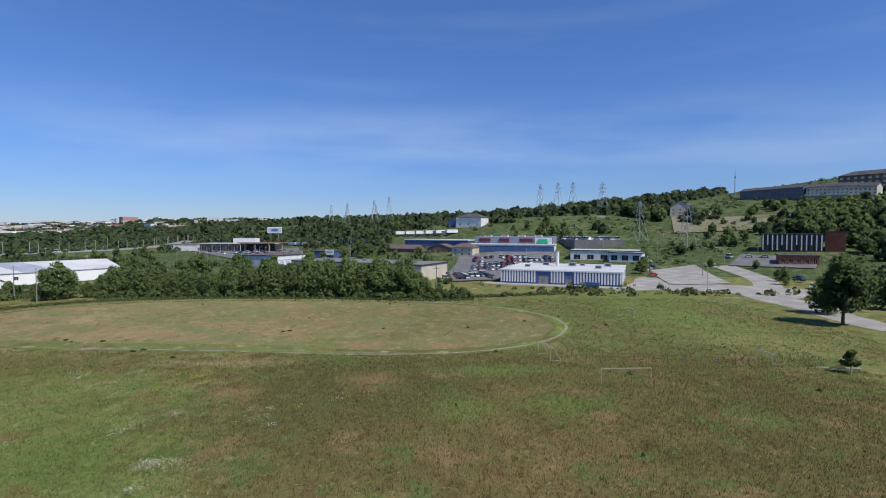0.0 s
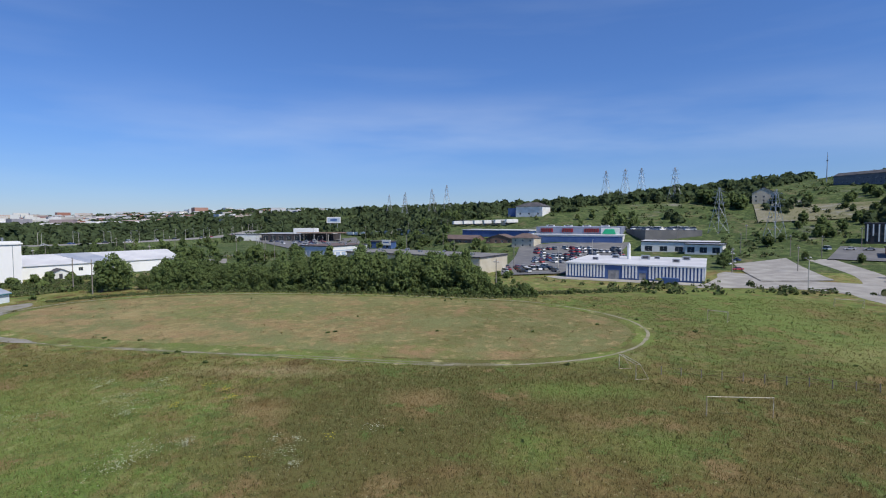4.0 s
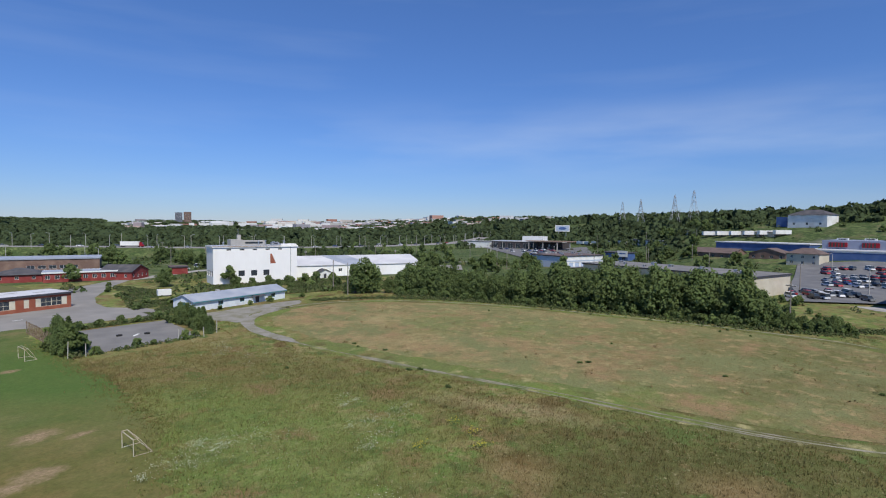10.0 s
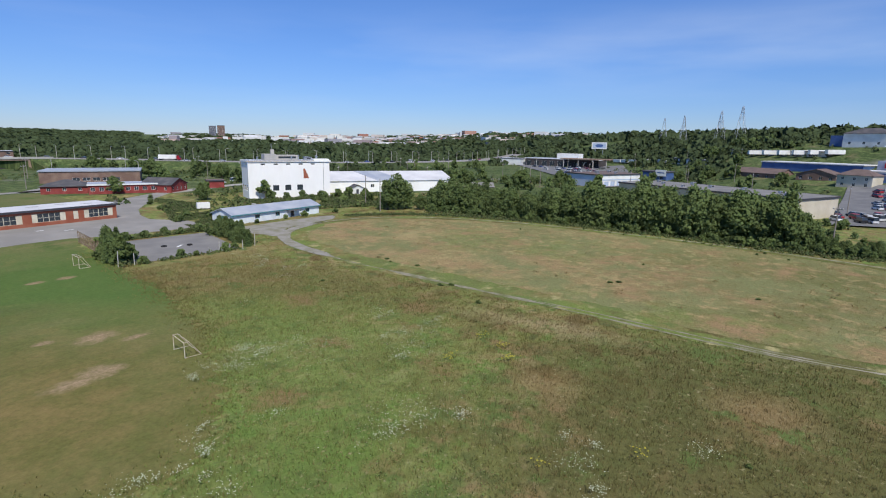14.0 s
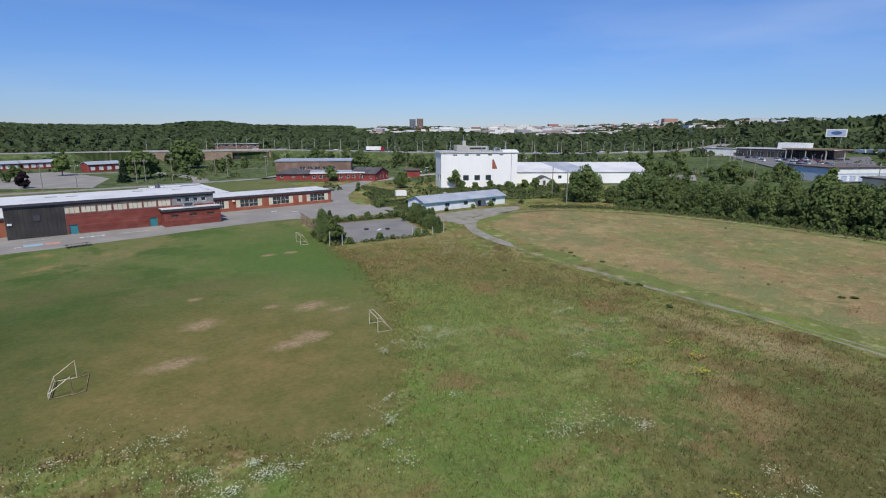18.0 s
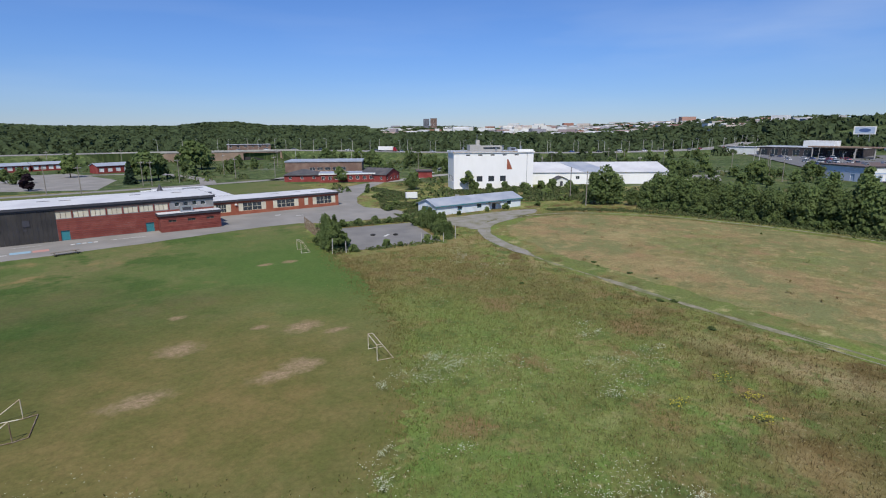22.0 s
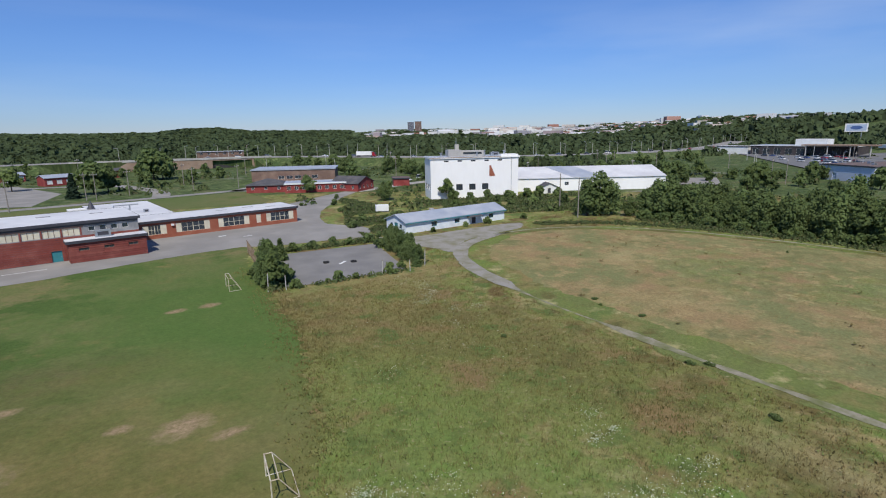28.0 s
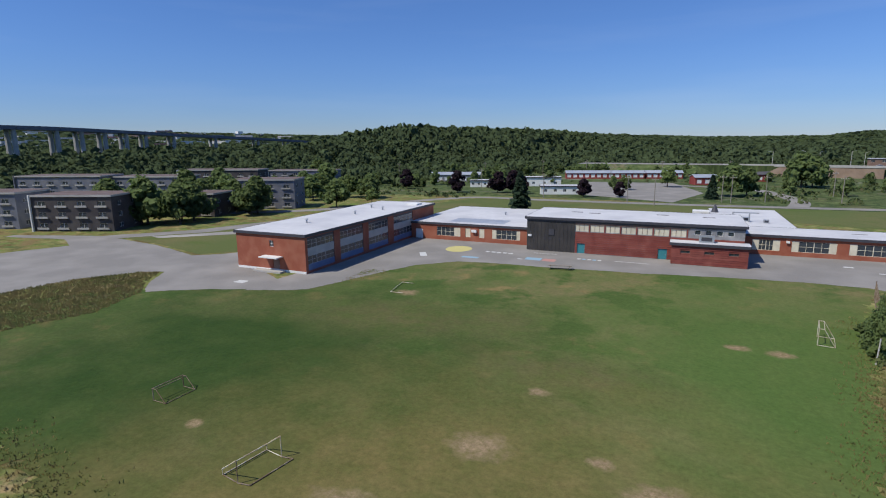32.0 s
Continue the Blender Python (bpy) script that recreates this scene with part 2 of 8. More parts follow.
    l.new(hv.outputs["Color"], p.inputs["Base Color"])
    if upright:
        own = n.new("ShaderNodeMapRange")
        own.inputs["From Min"].default_value = 0.45
        own.inputs["To Max"].default_value = 0.7
        l.new(geo.outputs["Random Per Island"], own.inputs["Value"])
        dry = n.new("ShaderNodeMix")
        dry.data_type = "RGBA"
        dry.inputs["B"].default_value = (0.235, 0.168, 0.078, 1)
        l.new(own.outputs["Result"], dry.inputs["Factor"])
        l.new(hv.outputs["Color"], dry.inputs["A"])
        l.new(dry.outputs["Result"], p.inputs["Base Color"])
        # blades stand so close that they take the light as the turf does
        av = n.new("ShaderNodeVectorMath")
        av.operation = "MULTIPLY_ADD"
        av.inputs[1].default_value = (0.35, 0.35, 0.35)
        av.inputs[2].default_value = (0, 0, 1)
        l.new(geo.outputs["Normal"], av.inputs[0])
        nm = n.new("ShaderNodeVectorMath")
        nm.operation = "NORMALIZE"
        l.new(av.outputs["Vector"], nm.inputs[0])
        l.new(nm.outputs["Vector"], p.inputs["Normal"])
        shine_through(m, 0.28, geo.outputs["Normal"])
    elif bump:
        bn = n.new("ShaderNodeBump")
        bn.inputs["Strength"].default_value = bump
        bn.inputs["Distance"].default_value = 0.25
        l.new(fine, bn.inputs["Height"])
        l.new(bn.outputs["Normal"], p.inputs["Normal"])
    return m


GREEN, GREEN2, TAN, BROWN, OLIVE, STRAW = (0.155, 0.2, 0.05), (0.12, 0.185, 0.04), (0.33, 0.25, 0.12), (0.225, 0.175, 0.072), (0.182, 0.185, 0.058), (0.35, 0.31, 0.145)
LUSH, LUSH2 = (0.138, 0.208, 0.05), (0.172, 0.224, 0.066)
UMBER = (0.13, 0.092, 0.037)
MOTTLE = ((0.1, 0.115, 0.042), 0.4, 0.54, 0.66, 24)
CLUMP, FLECK = ((0.11, 0.125, 0.044), 1.1, 0.58, 0.76, 61), ((0.27, 0.24, 0.12), 2.2, 0.6, 0.72, 62)
WILD = [(GREEN, 0.035, 0.45, 0.56, 1), (BROWN, 0.05, 0.5, 0.62, 2), (TAN, 0.09, 0.58, 0.74, 3), (GREEN2, 0.11, 0.6, 0.72, 4), (STRAW, 0.17, 0.52, 0.72, 26), (OLIVE, 0.28, 0.48, 0.6, 27), (LUSH, 0.3, 0.53, 0.62, 28), (TAN, 0.5, 0.54, 0.68, 29), (UMBER, 0.24, 0.52, 0.64, 35), MOTTLE]
CLUMPS = [CLUMP, FLECK]
SANDY = (0.33, 0.27, 0.15)
SEDGE = (0.12, 0.112, 0.04)
# RUST, DUSK and UMBER: brown grass, darkened further to stand for lens vignetting
RUST = (0.198, 0.127, 0.054)
DUSK = (0.084, 0.092, 0.03)
WILD_ZONES = [(DUSK, GREEN2, 112.0, -62.0, 46.0, 34.0, 0.12), (GREEN2, LUSH, 132.0, -78.0, 34.0, 16.0), (UMBER, BROWN, 112.0, -84.0, 22.0, 8.0), (TAN, BROWN, 79.0, -71.0, 9.0, 8.0),
              (DUSK, OLIVE, 58.0, -24.0, 36.0, 32.0), (UMBER, RUST, 26.0, -20.0, 36.0, 25.0), (UMBER, DUSK, 38.0, -55.0, 30.0, 14.0, 0.12), (UMBER, SEDGE, 32.0, 3.0, 22.0, 10.0), (DUSK, SEDGE, 58.0, 2.0, 20.0, 20.0, 0.12), (DUSK, UMBER, 24.0, -38.0, 30.0, 14.0),
              (BROWN, TAN, 70.0, 96.0, 17.0, 7.0), (BROWN, SEDGE, 56.0, 80.0, 15.0, 18.0, 0.12), (OLIVE, SEDGE, 54.0, 62.0, 14.0, 12.0, 0.12), (LUSH, GREEN, 48.0, 62.0, 7.0, 9.0), (BROWN, OLIVE, 66.0, 88.0, 8.0, 7.0), (SEDGE, OLIVE, 67.0, 54.0, 8.0, 22.0, 0.12),
              (LUSH, LUSH2, 41.0, 42.0, 17.0, 14.0), ((0.11, 0.17, 0.04), GREEN2, 27.0, 29.0, 11.0, 9.0), (LUSH, GREEN2, 12.0, 33.0, 7.0, 4.5), (LUSH2, LUSH, 17.0, 21.0, 7.0, 5.0), (BROWN, OLIVE, 17.5, 31.0, 4.0, 2.5), (SEDGE, DUSK, 45.0, 12.0, 15.0, 10.0, 0.12),
              (LUSH, GREEN2, 41.8, -10.5, 4.5, 4.0), (LUSH, GREEN2, 43.4, -23.7, 4.5, 5.0), (LUSH, GREEN2, 36.6, -44.6, 3.0, 3.0), (LUSH, GREEN, 60.0, -17.0, 3.0, 9.0), (LUSH2, GREEN, 105.0, -72.0, 35.0, 12.0),
              (SANDY, TAN, 66.2, 27.0, 2.4, 10.0), (RUST, TAN, 50.6, 20.7, 3.2, 3.0), (RUST, TAN, 54.7, 2.3, 4.5, 3.5)]
PALEGREEN, RUSTY = (0.17, 0.19, 0.075), (0.27, 0.186, 0.094)
M_WILD = grass_material("meadow_grass", WILD, OLIVE, 2.6, 0.45, 0.25, zones=WILD_ZONES, top=[((0.205, 0.148, 0.066), 0.14, 0.55, 0.66, 85), ((0.105, 0.14, 0.04), 0.2, 0.56, 0.64, 86), *CLUMPS])
DRY = [(TAN, 0.045, 0.4, 0.58, 5), (PALEGREEN, 0.04, 0.46, 0.58, 6), (RUSTY, 0.06, 0.48, 0.6, 8), (PALEGREEN, 0.12, 0.5, 0.64, 38), (STRAW, 0.25, 0.55, 0.68, 9), (BROWN, 0.22, 0.54, 0.66, 54), ((0.15, 0.15, 0.06), 0.34, 0.56, 0.68, 25), (STRAW, 0.6, 0.56, 0.66, 55)]
DRY_ZONES = [(RUSTY, TAN, 104.0, 88.0, 26.0, 16.0), (PALEGREEN, GREEN, 112.0, 62.0, 13.0, 9.0), (PALEGREEN, GREEN, 118.0, 40.0, 12.0, 9.0), (RUSTY, STRAW, 138.0, 40.0, 6.0, 36.0), ((0.118, 0.12, 0.046), (0.15, 0.15, 0.05), 104.0, -14.0, 36.0, 30.0, 0.12), (TAN, RUSTY, 92.0, 50.0, 9.0, 26.0), (GREEN, OLIVE, 80.0, 40.0, 4.5, 46.0), (LUSH2, GREEN, 90.0, 92.0, 6.0, 9.0), (STRAW, TAN, 112.0, 78.0, 8.0, 5.0)]
M_INFIELD = grass_material("dry_infield_grass", DRY, (0.2, 0.18, 0.075), 2.6, 0.5, 0.28, zones=DRY_ZONES, top=[(RUSTY, 0.13, 0.5, 0.66, 84), ((0.185, 0.19, 0.08), 0.07, 0.5, 0.62, 82), (TAN, 0.4, 0.54, 0.7, 83), ((0.165, 0.162, 0.068), 0.3, 0.54, 0.68, 88)])
M_INFIELD_BLADES = grass_material("dry_infield_blades", DRY, (0.2, 0.18, 0.075), zones=DRY_ZONES, upright=True)
M_WILD_BLADES = grass_material("meadow_blades", WILD, OLIVE, zones=WILD_ZONES, upright=True)
DIRT = [(33.1, 68.3, 2.7, 1.9), (35.8, 64.8, 1.7, 0.8), (28.9, 71.1, 1.1, 0.9), (28.7, 58.4, 2.3, 1.9), (26.0, 57.6, 3.0, 1.4), (19.9, 69.8, 2.6, 2.2), (39.9, 100.2, 1.6, 1.0), (44.2, 99.8, 1.6, 1.2), (-5.7, 106.3, 2.1, 1.6), (21.9, 80.6, 1.2, 0.9), (-3.5, 63.5, 0.9, 0.7), (14.5, 60.0, 3.2, 1.5)]
M_MOWN = grass_material("mown_grass", [((0.085, 0.125, 0.032), 0.05, 0.42, 0.62, 10), ((0.17, 0.155, 0.065), 0.07, 0.46, 0.62, 11), ((0.13, 0.145, 0.05), 0.3, 0.48, 0.62, 30), (BROWN, 0.16, 0.58, 0.7, 12), ((0.07, 0.11, 0.028), 0.12, 0.52, 0.62, 56)], (0.115, 0.145, 0.045), 2.5, 0.25, 0.24, zones=[((0.033, 0.064, 0.015), (0.047, 0.078, 0.019), -14.0, 74.0, 32.0, 30.0, 0.1), ((0.082, 0.134, 0.033), (0.095, 0.14, 0.037), 44.0, 92.0, 14.0, 34.0, 0.1), ((0.13, 0.11, 0.05), (0.09, 0.115, 0.03), 24.0, 86.0, 9.0, 4.0), ((0.13, 0.11, 0.05), (0.09, 0.115, 0.03), 0.0, 95.0, 16.0, 6.0), ((0.13, 0.122, 0.038), (0.198, 0.15, 0.058), 19.0, 54.0, 22.0, 22.0, 0.1)] + [((0.31, 0.225, 0.135), (0.17, 0.14, 0.06), x, y, rx * 0.95, ry * 0.95, 0.8) for x, y, rx, ry in DIRT])
M_LAWN = grass_material("lawn_grass", [((0.15, 0.145, 0.06), 0.03, 0.45, 0.65, 13), ((0.085, 0.125, 0.03), 0.08, 0.55, 0.7, 14)], (0.11, 0.135, 0.045), 2.0, 0.25, 0.2)
M_SCRUB = grass_material("hillside_scrub", [((0.06, 0.085, 0.03), 0.03, 0.4, 0.6, 18), ((0.17, 0.15, 0.08), 0.05, 0.52, 0.7, 19), ((0.055, 0.085, 0.03), 0.16, 0.48, 0.58, 44), ((0.13, 0.165, 0.06), 0.3, 0.52, 0.62, 45), ((0.045, 0.07, 0.025), 0.5, 0.55, 0.66, 46), ((0.25, 0.235, 0.2), 0.02, 0.62, 0.75, 20)], (0.1, 0.125, 0.05), 0.6, 0.9, 0.4)
M_ASPHALT = material("worn_asphalt", (0.21, 0.198, 0.18), (0.26, 0.245, 0.222), 6, 0.9, (0.3, 0.282, 0.255), 0.12, 0.2, spec=0.2)
M_ASPHALT_DARK = material("dark_asphalt", (0.13, 0.13, 0.135), (0.17, 0.168, 0.165), 6, 0.9, (0.2, 0.195, 0.19), 0.15, 0.2, spec=0.2)
M_RUT = material("grey_rut_gravel", (0.31, 0.28, 0.215), (0.215, 0.2, 0.13), 2.5, 0.95, (0.145, 0.155, 0.065), 0.4, 0.4, spec=0.1)
M_VERGE_DRY = grass_material("dry_track_verge", [(GREEN, 0.08, 0.45, 0.6, 71), (SEDGE, 0.12, 0.5, 0.66, 72), (STRAW, 0.3, 0.58, 0.7, 73)], (0.15, 0.155, 0.056), 2.6, 0.4, 0.25)
M_PAD = material("old_court_asphalt", (0.165, 0.158, 0.15), (0.2, 0.192, 0.182), 6, 0.9, (0.235, 0.225, 0.21), 0.15, 0.2, spec=0.2)
M_TRACK = material("grey_track_gravel", (0.32, 0.3, 0.265), (0.25, 0.235, 0.2), 3.5, 0.95, (0.2, 0.19, 0.12), 0.35, 0.4, spec=0.1)
M_RUTPALE = material("pale_rut_gravel", (0.36, 0.33, 0.25), (0.26, 0.24, 0.16), 2.5, 0.95, (0.2, 0.2, 0.1), 0.4, 0.4, spec=0.1)
M_GRAVEL = material("pale_gravel", (0.34, 0.32, 0.29), (0.25, 0.235, 0.21), 5, 0.95, (0.4, 0.38, 0.34), 0.15, 0.5, spec=0.1)
M_VERGE = grass_material("track_verge", [(GREEN, 0.08, 0.45, 0.6, 21), (BROWN, 0.1, 0.5, 0.64, 22), (STRAW, 0.3, 0.55, 0.7, 36), (SEDGE, 0.25, 0.52, 0.64, 37), ((0.115, 0.16, 0.045), 0.12, 0.56, 0.66, 87)], (0.142, 0.165, 0.054), 2.6, 0.4, 0.28)
M_BRICK = material("red_brick", (0.32, 0.1, 0.056), (0.255, 0.075, 0.044), 8, 0.85, (0.35, 0.13, 0.078), 0.4, 0.3)
M_SIDING = material("red_board_siding", (0.21, 0.052, 0.038), (0.17, 0.042, 0.032), 3, 0.7, (0.24, 0.075, 0.055), 0.5, spread=0.12)
M_RUST = material("rusty_steel", (0.13, 0.08, 0.05), (0.2, 0.14, 0.09), 3, 0.8, (0.3, 0.25, 0.18), 1.5)
M_RED = material("barn_red_boards", (0.26, 0.045, 0.04), (0.2, 0.035, 0.03), 3, 0.75, (0.3, 0.07, 0.06), 0.5)
M_BLACK = material("black_boards", (0.032, 0.03, 0.03), (0.045, 0.042, 0.04), 3, 0.7, (0.06, 0.055, 0.05), 0.4)
M_ROOF = material("pale_roof_membrane", (0.65, 0.645, 0.64), (0.57, 0.57, 0.57), 0.8, 0.7, (0.5, 0.5, 0.51), 0.12, spec=0.3)
M_ROOF_GREY = material("grey_roof_sheet", (0.33, 0.36, 0.42), (0.28, 0.31, 0.36), 1.0, 0.55, (0.4, 0.42, 0.45), 0.2)
M_ROOF_GRAVEL = material("gravel_ballast_roof", (0.2, 0.19, 0.18), (0.16, 0.155, 0.15), 2.0, 0.9, (0.24, 0.23, 0.21), 0.15)
M_ROOF_DARK = material("dark_shingles", (0.06, 0.06, 0.068), (0.09, 0.088, 0.09), 5, 0.9, (0.12, 0.11, 0.11), 0.3)
M_ROOF_BROWN = material("brown_shingles", (0.14, 0.1, 0.09), (0.19, 0.14, 0.12), 5, 0.9, (0.12, 0.09, 0.08), 0.3)
M_WHITE = material("white_paint", (0.8, 0.8, 0.77), (0.74, 0.74, 0.71), 1.2, 0.7, (0.66, 0.65, 0.61), 0.25)
M_WALLWHITE = material("whitewashed_wall", (0.9, 0.89, 0.86), (0.86, 0.85, 0.82), 0.9, 0.8, (0.8, 0.79, 0.75), 0.12, stretch=(1, 1, 0.35))
M_CREAM = material("cream_panel", (0.7, 0.65, 0.5), (0.62, 0.57, 0.44), 1.5, 0.6, (0.55, 0.5, 0.38), 0.6, spread=0.06)
M_GREYPANEL = material("grey_panel", (0.23, 0.23, 0.23), (0.17, 0.17, 0.175), 1.5, 0.7, (0.36, 0.35, 0.34), 0.5, spread=0.06)
M_PALEPANEL = material("pale_spandrel_panel", (0.5, 0.49, 0.45), (0.42, 0.41, 0.38), 1.0, 0.6, (0.36, 0.36, 0.35), 0.4)
# grey-blue panel, its colour made bluer to stand for shade low on the wing
M_SHADEPANEL = material("shade_blue_spandrel", (0.13, 0.19, 0.33), (0.1, 0.15, 0.27), 1.0, 0.5, (0.16, 0.22, 0.34), 0.4)
M_TRIM = material("dark_fascia", (0.05, 0.05, 0.06), (0.07, 0.07, 0.08), 2, 0.5)
M_TEAL = material("teal_paint", (0.05, 0.24, 0.27), (0.04, 0.19, 0.22), 3, 0.5)
M_GLASS = material("window_glass", (0.03, 0.04, 0.05), (0.045, 0.055, 0.065), 0.6, 0.12, spec=0.6)
M_CONC = material("concrete", (0.42, 0.4, 0.37), (0.34, 0.33, 0.3), 2, 0.9, (0.48, 0.46, 0.42), 0.2, 0.15)
M_CONC_BROWN = material("brown_concrete", (0.3, 0.21, 0.15), (0.25, 0.18, 0.13), 1, 0.9, (0.34, 0.25, 0.18), 0.2)
M_STEEL = material("galvanised_steel", (0.42, 0.44, 0.46), (0.35, 0.37, 0.39), 2, 0.45, metal=0.5)
M_GOAL = material("weathered_goal_paint", (0.64, 0.6, 0.46), (0.48, 0.43, 0.31), 3, 0.5, (0.4, 0.3, 0.2), 1.5)
M_POLE = material("grey_wood_pole", (0.3, 0.27, 0.23), (0.23, 0.2, 0.17), 4, 0.9)
M_POLE_PALE = material("pale_pole", (0.5, 0.48, 0.43), (0.42, 0.4, 0.36), 4, 0.8)
M_TANWALL = material("tan_block_wall", (0.55, 0.49, 0.38), (0.48, 0.43, 0.33), 1.5, 0.85, (0.6, 0.55, 0.44), 0.2)
M_BROWNWALL = material("brown_wall", (0.2, 0.13, 0.1), (0.16, 0.1, 0.08), 2, 0.85, (0.25, 0.17, 0.13), 0.3)
M_BLUE = material("store_blue", (0.07, 0.13, 0.3), (0.06, 0.11, 0.26), 1.0, 0.5, (0.1, 0.16, 0.33), 0.2)
M_BLUEWHITE = material("pale_blue_sheet", (0.42, 0.5, 0.62), (0.36, 0.44, 0.56), 1.0, 0.5)
M_PALEBLUE = material("pale_blue_render", (0.62, 0.66, 0.74), (0.55, 0.59, 0.68), 1.0, 0.7)
M_SIGNRED = material("sign_red", (0.3, 0.015, 0.025), (0.25, 0.012, 0.02), 1.0, 0.5)
M_SIGNGREEN = material("awning_green", (0.02, 0.32, 0.16), (0.015, 0.26, 0.13), 1.0, 0.5)
M_GREYWALL = material("grey_siding", (0.15, 0.16, 0.19), (0.12, 0.13, 0.155), 1.5, 0.8, (0.19, 0.19, 0.21), 0.3)
M_DARKWALL = material("dark_siding", (0.05, 0.043, 0.045), (0.07, 0.06, 0.06), 1.5, 0.8, (0.09, 0.08, 0.075), 0.3)
M_TRUNK = material("bark", (0.12, 0.09, 0.065), (0.08, 0.06, 0.045), 6, 0.95)
M_BIRCH = material("pale_bark", (0.42, 0.38, 0.31), (0.3, 0.26, 0.2), 6, 0.95)
M_TYRE = material("tyre_rubber", (0.02, 0.02, 0.02), (0.03, 0.03, 0.03), 5, 0.9)
M_MARK = material("worn_paint_marking", (0.62, 0.62, 0.58), (0.5, 0.5, 0.48), 2, 0.8)
M_MARKY = material("worn_yellow_marking", (0.62, 0.55, 0.2), (0.5, 0.45, 0.2), 2, 0.8)
M_MARKB = material("worn_blue_marking", (0.25, 0.42, 0.52), (0.3, 0.4, 0.46), 2, 0.8)
M_MARKR = material("worn_red_marking", (0.5, 0.22, 0.18), (0.45, 0.28, 0.24), 2, 0.8)


def leaf_material(name, a, b, c):
    m = material(name, a, b, 0.9, 0.75, c, 0.25, spread=0.18, contrast=0.2, spec=0.15)
    n, l = m.node_tree.nodes, m.node_tree.links
    p = n["Principled BSDF"]
    glow = n.new("ShaderNodeBsdfTranslucent")
    both = n.new("ShaderNodeMixShader")
    both.inputs["Fac"].default_value = 0.5
    geo = n.new("ShaderNodeNewGeometry")
    av = n.new("ShaderNodeVectorMath")
    av.operation = "MULTIPLY_ADD"
    av.inputs[1].default_value = (0.7, 0.7, 0.7)
    av.inputs[2].default_value = (-0.2, -0.25, 0.75)
    l.new(geo.outputs["Normal"], av.inputs[0])
    nm = n.new("ShaderNodeVectorMath")
    nm.operation = "NORMALIZE"
    l.new(av.outputs["Vector"], nm.inputs[0])
    l.new(nm.outputs["Vector"], p.inputs["Normal"])
    l.new(p.inputs["Base Color"].links[0].from_socket, glow.inputs["Color"])
    l.new(p.outputs["BSDF"], both.inputs[1])
    l.new(glow.outputs["BSDF"], both.inputs[2])
    l.new(both.outputs["Shader"], n["Material Output"].inputs["Surface"])
    return m


M_LEAF = leaf_material("green_leaves", (0.14, 0.195, 0.068), (0.18, 0.235, 0.088), (0.125, 0.18, 0.063))
M_LEAF_PALE = leaf_material("light_leaves", (0.16, 0.215, 0.07), (0.195, 0.25, 0.085), (0.13, 0.185, 0.06))
M_LEAF_PURPLE = leaf_material("purple_leaves", (0.035, 0.02, 0.03), (0.05, 0.03, 0.04), (0.03, 0.022, 0.028))
M_NEEDLE = leaf_material("spruce_needles", (0.04, 0.07, 0.04), (0.055, 0.09, 0.05), (0.035, 0.062, 0.038))
def skyward(m, lean):
    """Small leaf faces take the light of the crown that they belong to."""
    n, l = m.node_tree.nodes, m.node_tree.links
    geo = n.new("ShaderNodeNewGeometry")
    av = n.new("ShaderNodeVectorMath")
    av.operation = "MULTIPLY_ADD"
    av.inputs[1].default_value = (0.8, 0.8, 0.8)
    av.inputs[2].default_value = (0, 0, lean)
    l.new(geo.outputs["Normal"], av.inputs[0])
    nm = n.new("ShaderNodeVectorMath")
    nm.operation = "NORMALIZE"
    l.new(av.outputs["Vector"], nm.inputs[0])
    l.new(nm.outputs["Vector"], n["Principled BSDF"].inputs["Normal"])
    return shine_through(m, 0.42, nm.outputs["Vector"])


# greens with distance haze mixed in: extra blue, little difference from crown to crown
M_WOODS = skyward(island_material("hazed_woods_foliage", [(0.076, 0.106, 0.053), (0.086, 0.12, 0.057), (0.097, 0.134, 0.062), (0.082, 0.115, 0.056), (0.104, 0.142, 0.064)], 0.9, 0.1, 0.34, 0.07), 1.3)


# ---- lie of the land: hills by compass bearing (degrees right of +x), where they start, where they end, how high ----
BRG=[-180,-150,-135,-125,-120,-114,-100,-85,-77.5,-75,-72.5,-69.5,-60,-40,-26,-15,-4,8,18,30,40,60,90,180]
TR0=[300,300,330,360,400,430,480,1200,1200,1200,1200,1200,1200,1100,700,500,330,280,270,230,230,230,400,700]
TR1=[560,560,620,660,700,760,900,2600,2600,2600,2600,2600,2600,2600,1600,1000,560,520,560,680,720,700,900,1200]
TFAR=[62,62,52,40,20,0,0,0,0,0,0,0,0,0,0,0,0,0,0,0,0,0,0,0]
TAM=[10,11,11,10,24,38,32,27,28,44,44,29,26,26,36,30,29,34,43,60,78,70,40,10]
def by_bearing(b, tab):
    for i in range(len(BRG)-1):
        if b<=BRG[i+1]:
            k=(b-BRG[i])/(BRG[i+1]-BRG[i]);return tab[i]+(tab[i+1]-tab[i])*k
    return tab[-1]
def ground_height(x, y):
    r=math.hypot(x+20,y+5)
    if r<231: return 0.0
    b=-math.degrees(math.atan2(y+5,x+20))
    r0,r1,a=by_bearing(b,TR0),by_bearing(b,TR1),by_bearing(b,TAM)
    s=min(max((r-r0)/(r1-r0),0),1);s=s*s*(3-2*s)
    f=min(max((r-1100)/1500,0),1)
    return a*s+by_bearing(b,TFAR)*f*f*(3-2*f)


